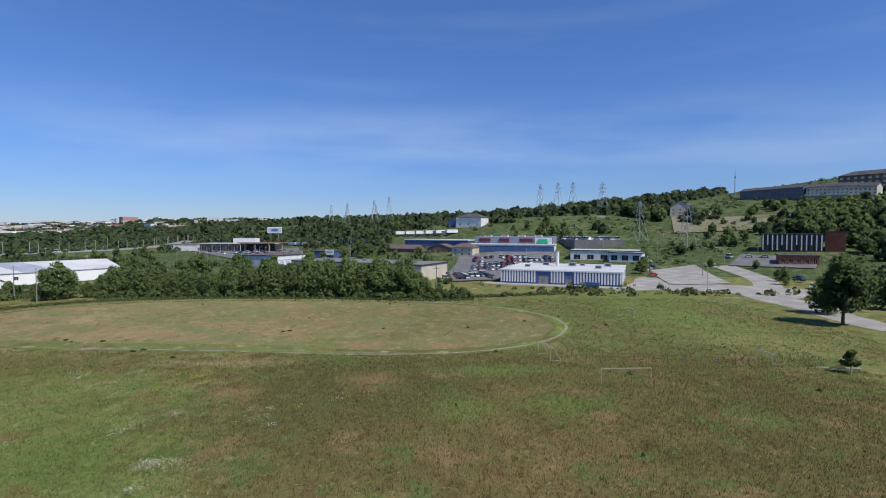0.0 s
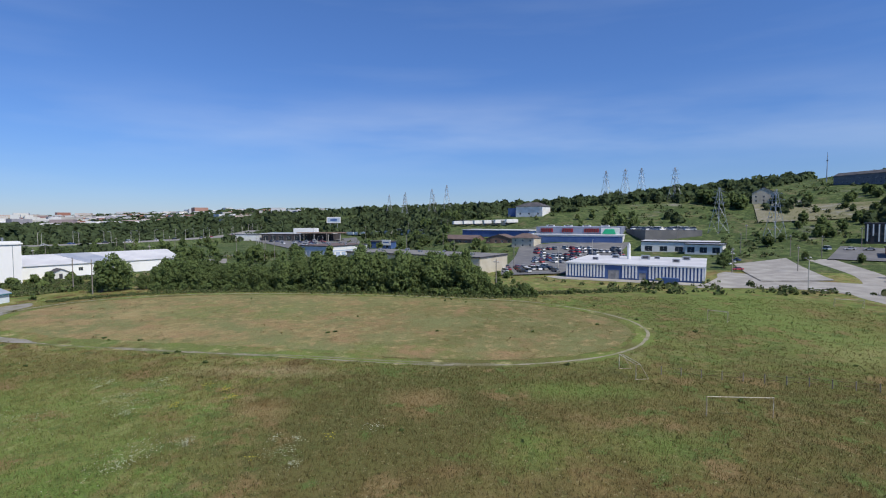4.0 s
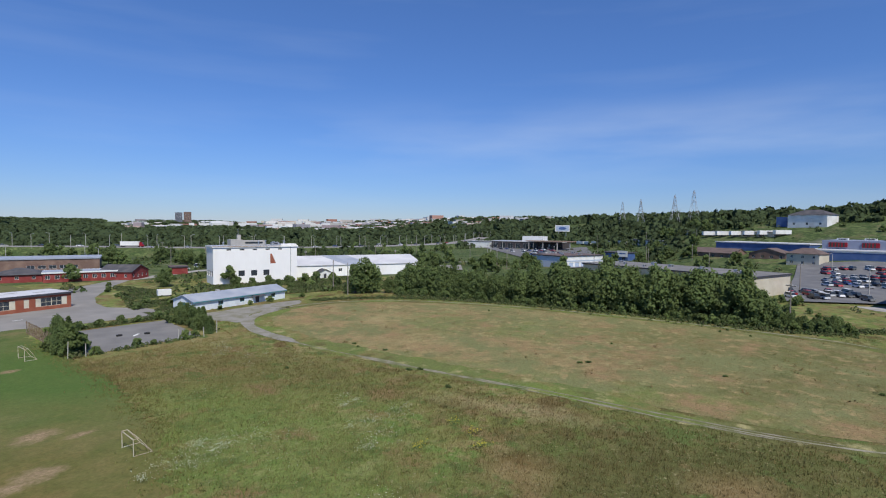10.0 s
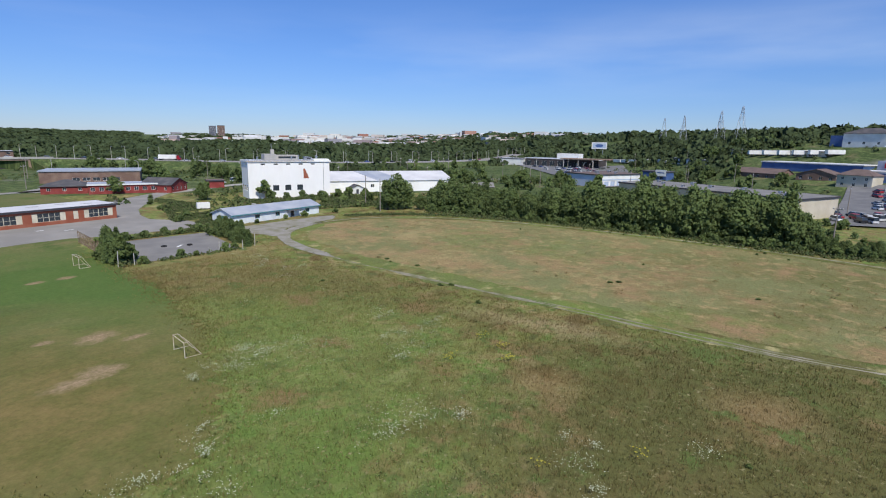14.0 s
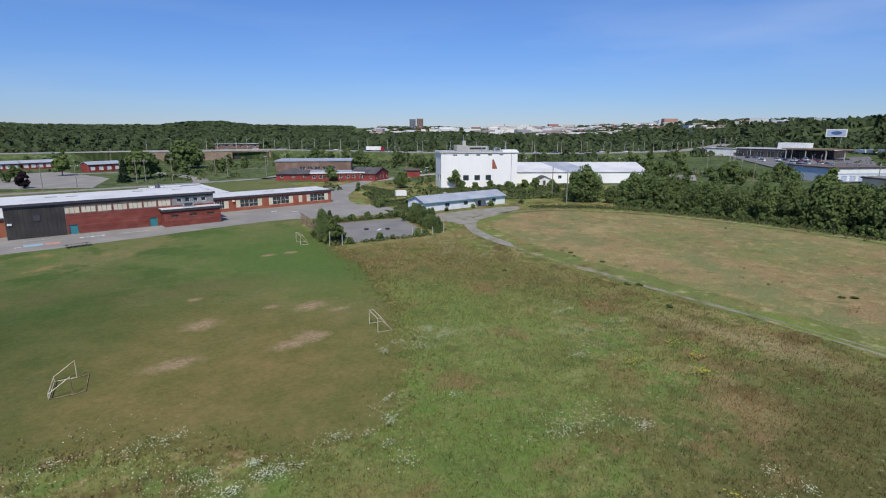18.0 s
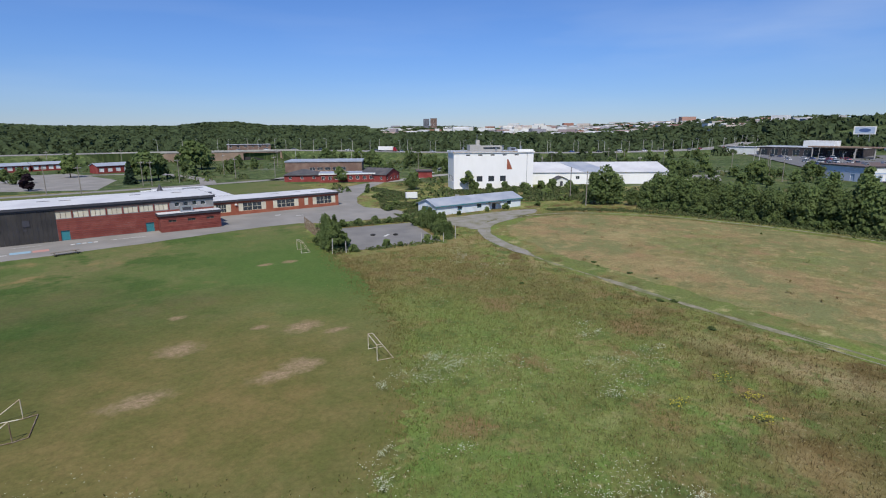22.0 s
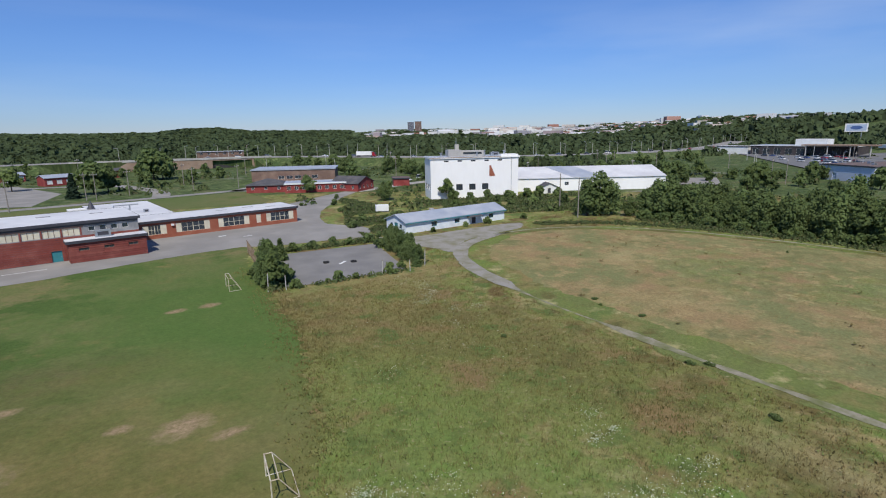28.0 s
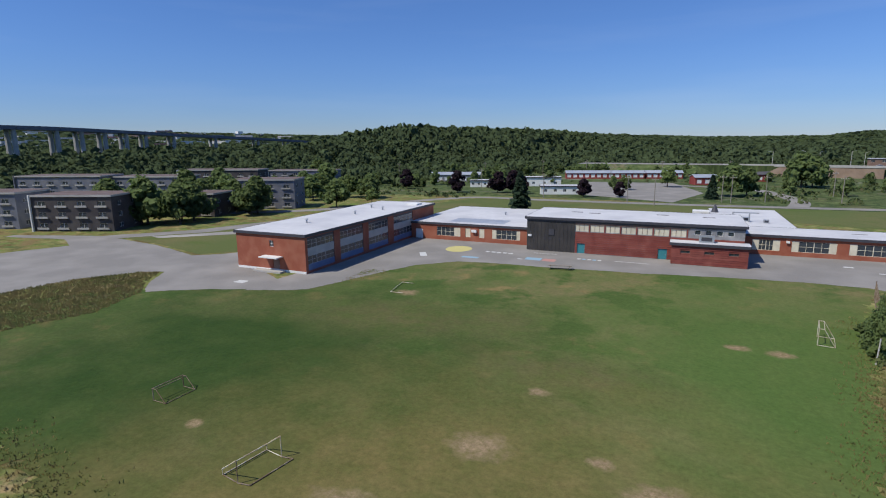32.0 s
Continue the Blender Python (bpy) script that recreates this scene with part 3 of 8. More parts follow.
# ---- building helpers ----
class Geo:
    """Collects the corners and faces of one mesh."""

    def __init__(self):
        self.v, self.f = [], []

    def hexa(self, p):
        o = len(self.v)
        self.v += p
        self.f += [(o, o + 3, o + 2, o + 1), (o + 4, o + 5, o + 6, o + 7), (o, o + 1, o + 5, o + 4), (o + 1, o + 2, o + 6, o + 5), (o + 2, o + 3, o + 7, o + 6), (o + 3, o, o + 4, o + 7)]
        return self

    def box(self, x0, x1, y0, y1, z0, z1, at=None):
        p = [(x0, y0, z0), (x1, y0, z0), (x1, y1, z0), (x0, y1, z0), (x0, y0, z1), (x1, y0, z1), (x1, y1, z1), (x0, y1, z1)]
        return self.hexa([at(*q) for q in p] if at else p)

    def prism(self, poly, z0, z1):
        o, k = len(self.v), len(poly)
        self.v += [(x, y, z0) for x, y in poly] + [(x, y, z1) for x, y in poly]
        self.f += [tuple(range(o + k - 1, o - 1, -1)), tuple(range(o + k, o + 2 * k))]
        self.f += [(o + i, o + (i + 1) % k, o + k + (i + 1) % k, o + k + i) for i in range(k)]
        return self

    def tube(self, p, q, r, n=6, r2=None):
        p, q = Vector(p), Vector(q)
        d = (q - p).normalized()
        a = d.orthogonal().normalized()
        b = d.cross(a)
        o = len(self.v)
        for c, rad in ((p, r), (q, r if r2 is None else r2)):
            for i in range(n):
                t = 2 * math.pi * i / n
                self.v.append(tuple(c + (a * math.cos(t) + b * math.sin(t)) * rad))
        self.f += [(o + i, o + (i + 1) % n, o + n + (i + 1) % n, o + n + i) for i in range(n)]
        self.f += [tuple(range(o + n - 1, o - 1, -1)), tuple(range(o + n, o + 2 * n))]
        return self

    def poly(self, pts):
        o = len(self.v)
        self.v += pts
        self.f.append(tuple(range(o, o + len(pts))))
        return self

    def mesh(self, name):
        me = bpy.data.meshes.new(name)
        me.from_pydata(self.v, [], self.f)
        me.update()
        return me


def part(name, g, mat, parent, label="", smooth=False):
    me = g.mesh(name) if isinstance(g, Geo) else g
    if not me.materials:
        me.materials.append(mat)
    if smooth:
        me.shade_smooth()
    ob = new(name, me)
    ob.parent = parent
    if label:
        tagged(ob, label)
    return ob


def thing(name, label, category, x=0.0, y=0.0, z=0.0, turn=0.0, group="", kind=""):
    ob = new(name)
    ob.empty_display_size = 0.5
    ob.matrix_basis = pose(x, y, z, 0, 0, turn)
    return tagged(ob, label, category, group, kind)


def single(name, g, mat, label, category, kind="", group="", smooth=False):
    me = g.mesh(name) if isinstance(g, Geo) else g
    if not me.materials:
        me.materials.append(mat)
    if smooth:
        me.shade_smooth()
    return tagged(new(name, me), label, category, group, kind)


def raw_mesh(name, verts, faces_per, mat):
    """A mesh of many alike faces, from arrays: verts (n, 3); every faces_per corners are one face."""
    me = bpy.data.meshes.new(name)
    n = len(verts)
    me.vertices.add(n)
    me.vertices.foreach_set("co", np.asarray(verts, np.float32).ravel())
    me.loops.add(n)
    me.loops.foreach_set("vertex_index", np.arange(n, dtype=np.int32))
    me.polygons.add(n // faces_per)
    me.polygons.foreach_set("loop_start", np.arange(0, n, faces_per, dtype=np.int32))
    me.update(calc_edges=True)
    me.materials.append(mat)
    return me


# ---- ground ----
def sheet(name, poly, z, mat, label, category, kind="structure"):
    g = Geo()
    g.poly([(p[0], p[1], z) for p in poly])
    return single(name, g, mat, label, category, kind)


def ribbon(points, width):
    """The outline of a path of that width along the points, as quads."""
    g = Geo()
    pts = [Vector((*p, 0)) if len(p) == 2 else Vector(p) for p in points]
    sides = []
    for i, p in enumerate(pts):
        d = (pts[min(i + 1, len(pts) - 1)] - pts[max(i - 1, 0)])
        d.z = 0
        d.normalize()
        w = width[i] if isinstance(width, (list, tuple)) else width
        nrm = Vector((-d.y, d.x, 0)) * w / 2
        sides.append((p + nrm, p - nrm))
    for a, b in sides:
        g.v += [tuple(a), tuple(b)]
    g.f = [(2 * i, 2 * i + 1, 2 * i + 3, 2 * i + 2) for i in range(len(pts) - 1)]
    return g


def smooth_line(points, steps=6):
    """Catmull-Rom through the points."""
    p = [Vector((*q, 0)) if len(q) == 2 else Vector(q) for q in points]
    out = []
    for i in range(len(p) - 1):
        a, b, c, d = p[max(i - 1, 0)], p[i], p[i + 1], p[min(i + 2, len(p) - 1)]
        for k in range(steps):
            t = k / steps
            out.append(tuple(0.5 * (2 * b + (c - a) * t + (2 * a - 5 * b + 4 * c - d) * t * t + (3 * b - a - 3 * c + d) * t ** 3)))
    return out + [tuple(p[-1])]


def draped(points, width, lift):
    """A ribbon that lies on the ground."""
    g = ribbon([(x, y, 0) for x, y, *_ in points], width)
    g.v = [(x, y, ground_height(x, y) + lift) for x, y, z in g.v]
    return g


# the one sheet of ground, rings round the middle of the meadow out to the horizon
rings = [0, 40, 80, 120, 160, 200, 231] + [231 * 1.045 ** k for k in range(1, 69)]
spokes = 180
gg = Geo()
for r in rings:
    for s in range(spokes):
        a = 2 * math.pi * s / spokes
        x, y = -20 + r * math.cos(a), -5 + r * math.sin(a)
        wob = 0.0 if r < 560 else min(1.0, (r - 560) / 300) * 3.0 * noise.noise(Vector((x * 0.008, y * 0.008, 3.1)))
        gg.v.append((x, y, (ground_height(x, y) + wob) if r > 0 else 0.0))
for i in range(len(rings) - 1):
    for s in range(spokes):
        a, b = i * spokes + s, i * spokes + (s + 1) % spokes
        gg.f.append((a, a + spokes, b + spokes, b))
gme = gg.mesh("ground")
gme.materials.append(M_WILD)
gme.materials.append(M_SCRUB)
for p in gme.polygons:
    p.material_index = 1 if math.hypot(p.center.x + 20, p.center.y + 5) > 260 else 0
tagged(new("ground", gme), "uneven meadow ground with green and straw-brown grass", "ground", "", "structure")


# ---- old running track and infield ----
# the middle of the track, from the gravel yard down the near side, round the far bend and back along the hedgerow
TRACK = [(96, 105), (90.1, 99.6), (86.4, 93.6), (83.9, 87.4), (82.2, 81), (80.7, 75), (79.4, 68.5), (78.4, 61), (77.5, 54.5), (76.6, 47.5), (75.8, 40), (75, 32), (74.2, 23), (73, 14.5), (72, 7), (71.3, -3), (72.4, -13), (76.5, -23.5), (82.3, -30.7), (88.5, -35), (97, -38.3), (106, -38.5), (113, -36.5), (121, -32), (128.4, -25.3), (134.8, -17), (138.5, -5), (141.8, 10), (144, 26), (145.6, 42), (145.8, 57), (144.6, 70), (142, 82), (136.5, 94), (129.5, 102.2), (121, 107.4), (112, 109), (103.5, 108)]
TSTEPS = 8
LOOP = [Vector(p) for p in smooth_line(TRACK[-1:] + TRACK + TRACK[:2], TSTEPS)[TSTEPS:TSTEPS * (len(TRACK) + 1)]]


def along_track(first, last, off=0.0, z=0.07):
    """Points along the track between two of its marks, moved outwards by off."""
    n, out = len(LOOP), []
    for k in range(int(first * TSTEPS), int(last * TSTEPS) + 1):
        d = (LOOP[(k + 1) % n] - LOOP[(k - 1) % n]).normalized()
        p = LOOP[k % n]
        out.append((p.x + d.y * off, p.y - d.x * off, z))
    return out


def oval(off=0.0):
    return [p[:2] for p in along_track(0, len(TRACK), off)[:-1]]


def uneven(points, width, lean, seed):
    return [max(0.05, width * (1.0 + lean * noise.noise(Vector((x * 0.16, y * 0.16, seed))) + lean * 0.6 * noise.noise(Vector((x * 0.7, y * 0.7, seed))))) for x, y, _ in points]


def lane(name, first, last, off, z, width, lean, mat, label, seed=0.0):
    pts = along_track(first, last, off, z)
    w = uneven(pts, width, lean, seed)
    for k in range(6):
        f = (k + 1) / 7
        w[k], w[-1 - k] = w[k] * f, w[-1 - k] * f
    single(name, ribbon(pts, w), mat, label, "track", "structure")


sheet("infield", oval(-3.0), 0.03, M_INFIELD, "dry tan grass infield of the old running track", "infield")
lane("running_track", -2, 13.5, -2.0, 0.035, 6.5, 0.5, M_VERGE, "green grass verge of the old running track", 1.0)
lane("running_track", 13, 37, -0.3, 0.036, 3.4, 0.6, M_VERGE_DRY, "grassed-over running track round the infield", 2.0)
lane("gravel_lane", -2.2, 4.9, 0.0, 0.07, 2.7, 0.15, M_TRACK, "worn grey gravel bend of the track", 3.0)
lane("gravel_lane", 3.6, 8.5, 0.1, 0.064, 0.7, 1.4, M_RUT, "thin weedy gravel in the track", 4.0)
lane("gravel_lane", 6.8, 11.6, 0.0, 0.072, 0.95, 1.0, M_RUT, "grey gravel path along the track", 5.0)
lane("wheel_rut", 11.4, 15.2, 0.65, 0.066, 0.5, 0.9, M_RUT, "thin pale wheel rut in the grass", 6.0)
lane("wheel_rut", 11.0, 15.6, -0.65, 0.066, 0.45, 0.9, M_RUT, "thin pale wheel rut in the grass", 7.0)
lane("gravel_lane", 14.2, 24.5, 0.1, 0.07, 0.62, 0.7, M_RUTPALE, "narrow pale gravel rut round the far bend", 8.0)
lane("gravel_lane", 24, 36.5, 0.0, 0.07, 0.7, 0.6, M_RUTPALE, "thin pale path along the hedgerow", 9.0)
# ---- school field, yards and roads ----
def ragged(poly, size, seed):
    """The outline with an uneven wobble at two scales."""
    out = []
    for (x, y, *_), (u, v, *_) in zip(poly, poly[1:] + poly[:1]):
        k = max(1, int(math.hypot(u - x, v - y) / 0.45))
        for i in range(k):
            px, py = x + (u - x) * i / k, y + (v - y) * i / k
            a, b = Vector((px * 0.2, py * 0.2, seed)), Vector((px * 1.1, py * 1.1, seed))
            lift = Vector((0, 0, 9))
            out.append((px + size * (noise.noise(a) + 0.55 * noise.noise(b)), py + size * (noise.noise(a + lift) + 0.55 * noise.noise(b + lift))))
    return out


MOWN = ragged(smooth_line([(-70, 72), (-50, 62), (-30, 55), (-14, 54.5), (-4, 52), (4, 49), (11, 44), (17, 39.5), (21, 36.8), (25, 38.2), (30, 42.5), (35, 49.3), (39.5, 58.2), (42.6, 65.2), (46.1, 74.5), (50.2, 88), (53, 101), (57, 121), (60, 130), (63, 138), (45, 140), (20, 139), (0, 134), (-14, 125), (-22, 108), (-30, 100), (-45, 93), (-56, 84)], 6), 1.5, 2.0)


def in_poly(px, py, poly):
    inside = np.zeros(len(px), bool)
    n = len(poly)
    for i in range(n):
        (x0, y0), (x1, y1) = poly[i][:2], poly[(i + 1) % n][:2]
        cond = (y0 > py) != (y1 > py)
        xin = (x1 - x0) * (py - y0) / (y1 - y0 + 1e-12) + x0
        inside ^= cond & (px < xin)
    return inside


def turf(name, poly, z, cell, mat, label):
    """A field laid in small uneven patches, so that its rim frays."""
    rs = np.random.RandomState(4)
    p = np.array(poly)
    x0, y0 = p.min(0) - cell
    nx, ny = ((p.max(0) - p.min(0)) / cell + 3).astype(int)
    gx, gy = np.meshgrid(np.arange(nx + 1), np.arange(ny + 1), indexing="ij")
    vx = x0 + (gx + rs.uniform(-0.36, 0.36, gx.shape)) * cell
    vy = y0 + (gy + rs.uniform(-0.36, 0.36, gy.shape)) * cell
    mx, my = (vx[:-1, :-1] + vx[1:, 1:]) / 2, (vy[:-1, :-1] + vy[1:, 1:]) / 2
    keep = in_poly(mx.ravel(), my.ravel(), poly).reshape(mx.shape)
    order = (gx * (ny + 1) + gy)
    quads = np.stack([order[:-1, :-1], order[1:, :-1], order[1:, 1:], order[:-1, 1:]], -1)[keep]
    used_, back_ = np.unique(quads, return_inverse=True)
    g = Geo()
    g.v = [(a, b, z) for a, b in zip(vx.ravel()[used_].tolist(), vy.ravel()[used_].tolist())]
    g.f = [tuple(q) for q in back_.reshape(-1, 4).tolist()]
    return single(name, g, mat, label, "field", "structure")


turf("mown_field", MOWN, 0.02, 0.8, M_MOWN, "mown green school playing field with worn patches")


sheet("schoolyard", ragged([(-31, 97.6), (-25.5, 99.5), (-21.5, 102), (-19.3, 108), (-17.4, 114), (-13.3, 124), (-7, 130), (0, 131.4), (9, 131.4), (17, 132), (28, 133.3), (40, 135.2), (52, 136.6), (61, 136), (66, 133), (72, 131), (80, 129.5), (86, 128.2), (92, 134), (92.5, 140), (88, 150), (90, 158), (97, 172), (108, 186), (120, 200), (133, 212), (130, 217), (112, 206), (97, 196), (88, 184), (84, 168), (70, 170), (40, 170), (-28, 170)], 0.35, 7.0), 0.04, M_ASPHALT, "worn grey asphalt schoolyard along the school", "yard")
sheet("school_drive", ragged([(-28.4, 104), (-24, 101), (-36, 96), (-45, 90.5), (-50, 95), (-54.5, 101.5), (-58, 100), (-64, 92), (-66, 80), (-78, 52), (-98, 62), (-110, 82), (-150, 74), (-152, 83), (-105, 98), (-99, 112), (-110, 117), (-128, 113), (-129, 116), (-105, 124), (-90, 140), (-82, 160), (-76, 168), (-73, 166), (-79, 150), (-84, 138), (-98, 123), (-80, 120), (-62, 114.5), (-57, 118), (-52, 125), (-45, 130), (-44.5, 113)], 0.4, 8.0), 0.045, M_ASPHALT, "grey asphalt school drive with cracks", "road")
sheet("school_lawn", [(-97, 124), (-80, 121), (-62, 116), (-57, 120), (-52, 127), (-45, 132), (-46, 168), (-30, 172), (-30, 196), (-6, 206), (30, 206), (60, 212), (92, 204), (98, 214), (100, 248), (28, 246), (-46, 246), (-70, 190), (-80, 158), (-86, 138)], 0.025, M_LAWN, "green lawn round the back of the school", "lawn")
sheet("parking_strip", [(-80, 140), (-92, 128), (-88, 127), (-76, 137), (-60, 152), (-63, 154)], 0.05, M_GRAVEL, "pale gravel parking strip in the lawn", "parking lot")
sheet("sports_pad", [(55.5, 100.5), (76, 97.5), (83.5, 119.5), (64, 123.5)], 0.06, M_PAD, "cracked grey asphalt court pad", "court")
sheet("gravel_yard", ragged(smooth_line([(83, 131), (90, 122.6), (97, 119.2), (106, 119.2), (116, 118.4), (124, 116), (119, 111), (110, 110.2), (101, 109.2), (95, 106), (90.6, 102), (89.4, 108), (88, 115), (84, 122), (81.5, 128)], 4), 0.5, 5.0), 0.055, M_TRACK, "pale gravel yard before the long shed", "yard")
single("back_road", draped(smooth_line([(-150, 150), (-110, 172), (-86, 190), (-66, 228), (-48, 250), (-20, 249), (28, 249), (70, 252), (110, 256), (165, 262)]), 6.0, 0.06), M_ASPHALT, "narrow grey road behind the school", "road", "structure")
single("side_road", draped(smooth_line([(70, 253), (74, 275), (70, 305), (60, 330), (20, 345)]), 6.5, 0.07), M_ASPHALT, "narrow grey side road", "road", "structure")
sheet("parking_lot", [(-8, 276), (30, 256), (42, 300), (28, 360), (-20, 355)], 0.06, M_ASPHALT, "empty grey asphalt parking lot", "parking lot")
single("court_path", draped(smooth_line([(100, 250), (120, 270), (150, 300), (175, 330)]), 12.0, 0.06), M_ASPHALT, "wide grey service road", "road", "structure")
single("village_road", draped(smooth_line([(133, 214), (142, 216), (160, 222), (180, 226), (210, 222)]), 7.0, 0.06), M_GRAVEL, "gravel lane past the red houses", "road", "structure")
single("shop_road", draped(smooth_line([(30, -150), (62, -134), (87, -112), (108, -112), (123, -115), (150, -118), (172, -136), (200, -150), (238, -156)]), 10.0, 0.06), M_GRAVEL, "pale gravel road past the meadow", "road", "structure")
sheet("gravel_lot", smooth_line([(166, -74), (164, -104), (151, -114), (137, -114), (119, -113), (103, -107), (109, -117), (125, -124.5), (139, -124), (145, -130), (165, -147), (176, -137), (198, -143), (219, -132), (236, -128), (214, -103), (196, -94), (180, -84)], 4), 0.068, M_GRAVEL, "broad pale gravel lot beside the striped warehouse", "parking lot")
sheet("warehouse_apron", [(198, -30), (190, -34), (170, -80), (176, -84), (200, -40)], 0.05, M_GRAVEL, "gravel apron along the striped warehouse", "yard")
M_LOT = M_ASPHALT_DARK
def draped_sheet(name, poly, lift, mat, label, category):
    """A flat-laid area split into strips, so that it follows the slope."""
    xs = [p[0] for p in poly]
    ys = [p[1] for p in poly]
    g = Geo()
    (ax, ay), (bx, by), (cx, cy), (dx, dy) = poly
    n = 10
    for i in range(n + 1):
        for j in range(n + 1):
            u, v = i / n, j / n
            x = (ax * (1 - u) + bx * u) * (1 - v) + (dx * (1 - u) + cx * u) * v
            y = (ay * (1 - u) + by * u) * (1 - v) + (dy * (1 - u) + cy * u) * v
            g.v.append((x, y, ground_height(x, y) + lift))
    g.f = [(i * (n + 1) + j, i * (n + 1) + j + 1, (i + 1) * (n + 1) + j + 1, (i + 1) * (n + 1) + j) for i in range(n) for j in range(n)]
    return single(name, g, mat, label, category, "structure")


draped_sheet("store_lot", [(197, -12), (205, -40), (316, -95), (330, -30)], 0.5, M_LOT, "grey asphalt store parking lot full of cars", "parking lot")
draped_sheet("dealer_lot", [(285, 78), (320, 60), (520, 120), (520, 230)], 0.5, M_LOT, "grey asphalt car dealer's lot", "parking lot")
HILL_LOT_Z = ground_height(346, -120) + 0.3
single("hill_lot", Geo().prism([(346, -100), (318, -104), (320, -138), (350, -142)], HILL_LOT_Z - 7, HILL_LOT_Z), M_LOT, "level asphalt lot packed with vehicles on the slope", "parking lot", "structure")
draped_sheet("upper_gravel_lot", [(184, -104), (186, -130), (246, -146), (240, -120)], 0.3, M_GRAVEL, "broad pale gravel lot rising towards the office", "parking lot")
draped_sheet("office_lot", [(236, -158), (214, -186), (236, -205), (262, -180)], 0.5, M_LOT, "asphalt lot before the dark office", "parking lot")
M_SLOPE = grass_material("dry_stony_slope", [((0.2, 0.19, 0.11), 0.04, 0.42, 0.6, 41), ((0.12, 0.13, 0.06), 0.06, 0.5, 0.66, 42), ((0.3, 0.29, 0.27), 0.15, 0.56, 0.7, 43)], (0.24, 0.225, 0.17), 0.8, 0.6, 0.3)
draped_sheet("stony_slope", [(340, -180), (318, -240), (350, -272), (398, -205)], 0.6, M_SLOPE, "dry grey stony slope below the terrace houses", "slope")
draped_sheet("factory_yard", [(230, 140), (246, 120), (275, 135), (250, 160)], 0.5, M_ASPHALT, "grey asphalt yard at the end of the factory", "yard")

# highway on its bank
hw = smooth_line([(-40, 462, 6.8), (20, 458, 6.8), (120, 446, 6.8), (200, 420, 6), (262, 350, 5), (330, 292, 4.5), (420, 264, 4), (540, 264, 4), (700, 300, 6)], 8)
single("highway", ribbon(hw, 24), M_ASPHALT, "grey multi-lane highway on a low bank", "road", "structure")
g = Geo()
top, foot = ribbon([(x, y, z - 0.05) for x, y, z in hw], 27), ribbon([(x, y, -0.2) for x, y, z in hw], [25 if 50 < x < 178 else 52 for x, y, z in hw])
n = len(hw)
g.v = top.v + foot.v
for i in range(n - 1):
    g.f += [(2 * i, 2 * i + 2, 2 * n + 2 * i + 2, 2 * n + 2 * i), (2 * i + 1, 2 * n + 2 * i + 1, 2 * n + 2 * i + 3, 2 * i + 3), (2 * i, 2 * i + 1, 2 * i + 3, 2 * i + 2)]
single("highway_bank", g, M_SCRUB, "grassy highway bank", "embankment", "structure")


# ---- walls, windows, buildings ----
def wall_frame(a, b):
    d = Vector((b[0] - a[0], b[1] - a[1], 0))
    length = d.length
    d.normalize()
    n = Vector((d.y, -d.x, 0))

    def at(u, w, v):
        return (a[0] + d.x * u + n.x * w, a[1] + d.y * u + n.y * w, v)
    return at, length


def wall(parent, a, b, z0, z1, openings, mat, thick=0.3, name="wall", label=""):
    """A wall from a to b, its face to the right of that way, with real holes. openings: (u0, u1, v0, v1)."""
    at, length = wall_frame(a, b)
    g = Geo()
    us = sorted({round(min(max(k, 0), length), 3) for k in [0.0, length] + [o[0] for o in openings] + [o[1] for o in openings]})
    vs = sorted({round(min(max(k, z0), z1), 3) for k in [z0, z1] + [o[2] for o in openings] + [o[3] for o in openings]})

    def solid(i, j):
        if not (0 <= i < len(us) - 1 and 0 <= j < len(vs) - 1):
            return False
        u, v = (us[i] + us[i + 1]) / 2, (vs[j] + vs[j + 1]) / 2
        return not any(o[0] < u < o[1] and o[2] < v < o[3] for o in openings)

    ids = {}

    def vid(i, w, j):
        if (i, w, j) not in ids:
            ids[i, w, j] = len(g.v)
            g.v.append(at(us[i], w * -thick, vs[j]))
        return ids[i, w, j]

    for i in range(len(us) - 1):
        for j in range(len(vs) - 1):
            if not solid(i, j):
                continue
            g.f.append((vid(i, 0, j), vid(i + 1, 0, j), vid(i + 1, 0, j + 1), vid(i, 0, j + 1)))
            g.f.append((vid(i, 1, j), vid(i, 1, j + 1), vid(i + 1, 1, j + 1), vid(i + 1, 1, j)))
            if not solid(i - 1, j):
                g.f.append((vid(i, 0, j), vid(i, 0, j + 1), vid(i, 1, j + 1), vid(i, 1, j)))
            if not solid(i + 1, j):
                g.f.append((vid(i + 1, 0, j), vid(i + 1, 1, j), vid(i + 1, 1, j + 1), vid(i + 1, 0, j + 1)))
            if not solid(i, j - 1):
                g.f.append((vid(i, 0, j), vid(i, 1, j), vid(i + 1, 1, j), vid(i + 1, 0, j)))
            if not solid(i, j + 1):
                g.f.append((vid(i, 0, j + 1), vid(i + 1, 0, j + 1), vid(i + 1, 1, j + 1), vid(i, 1, j + 1)))
    return part(name, g, mat, parent, label), at


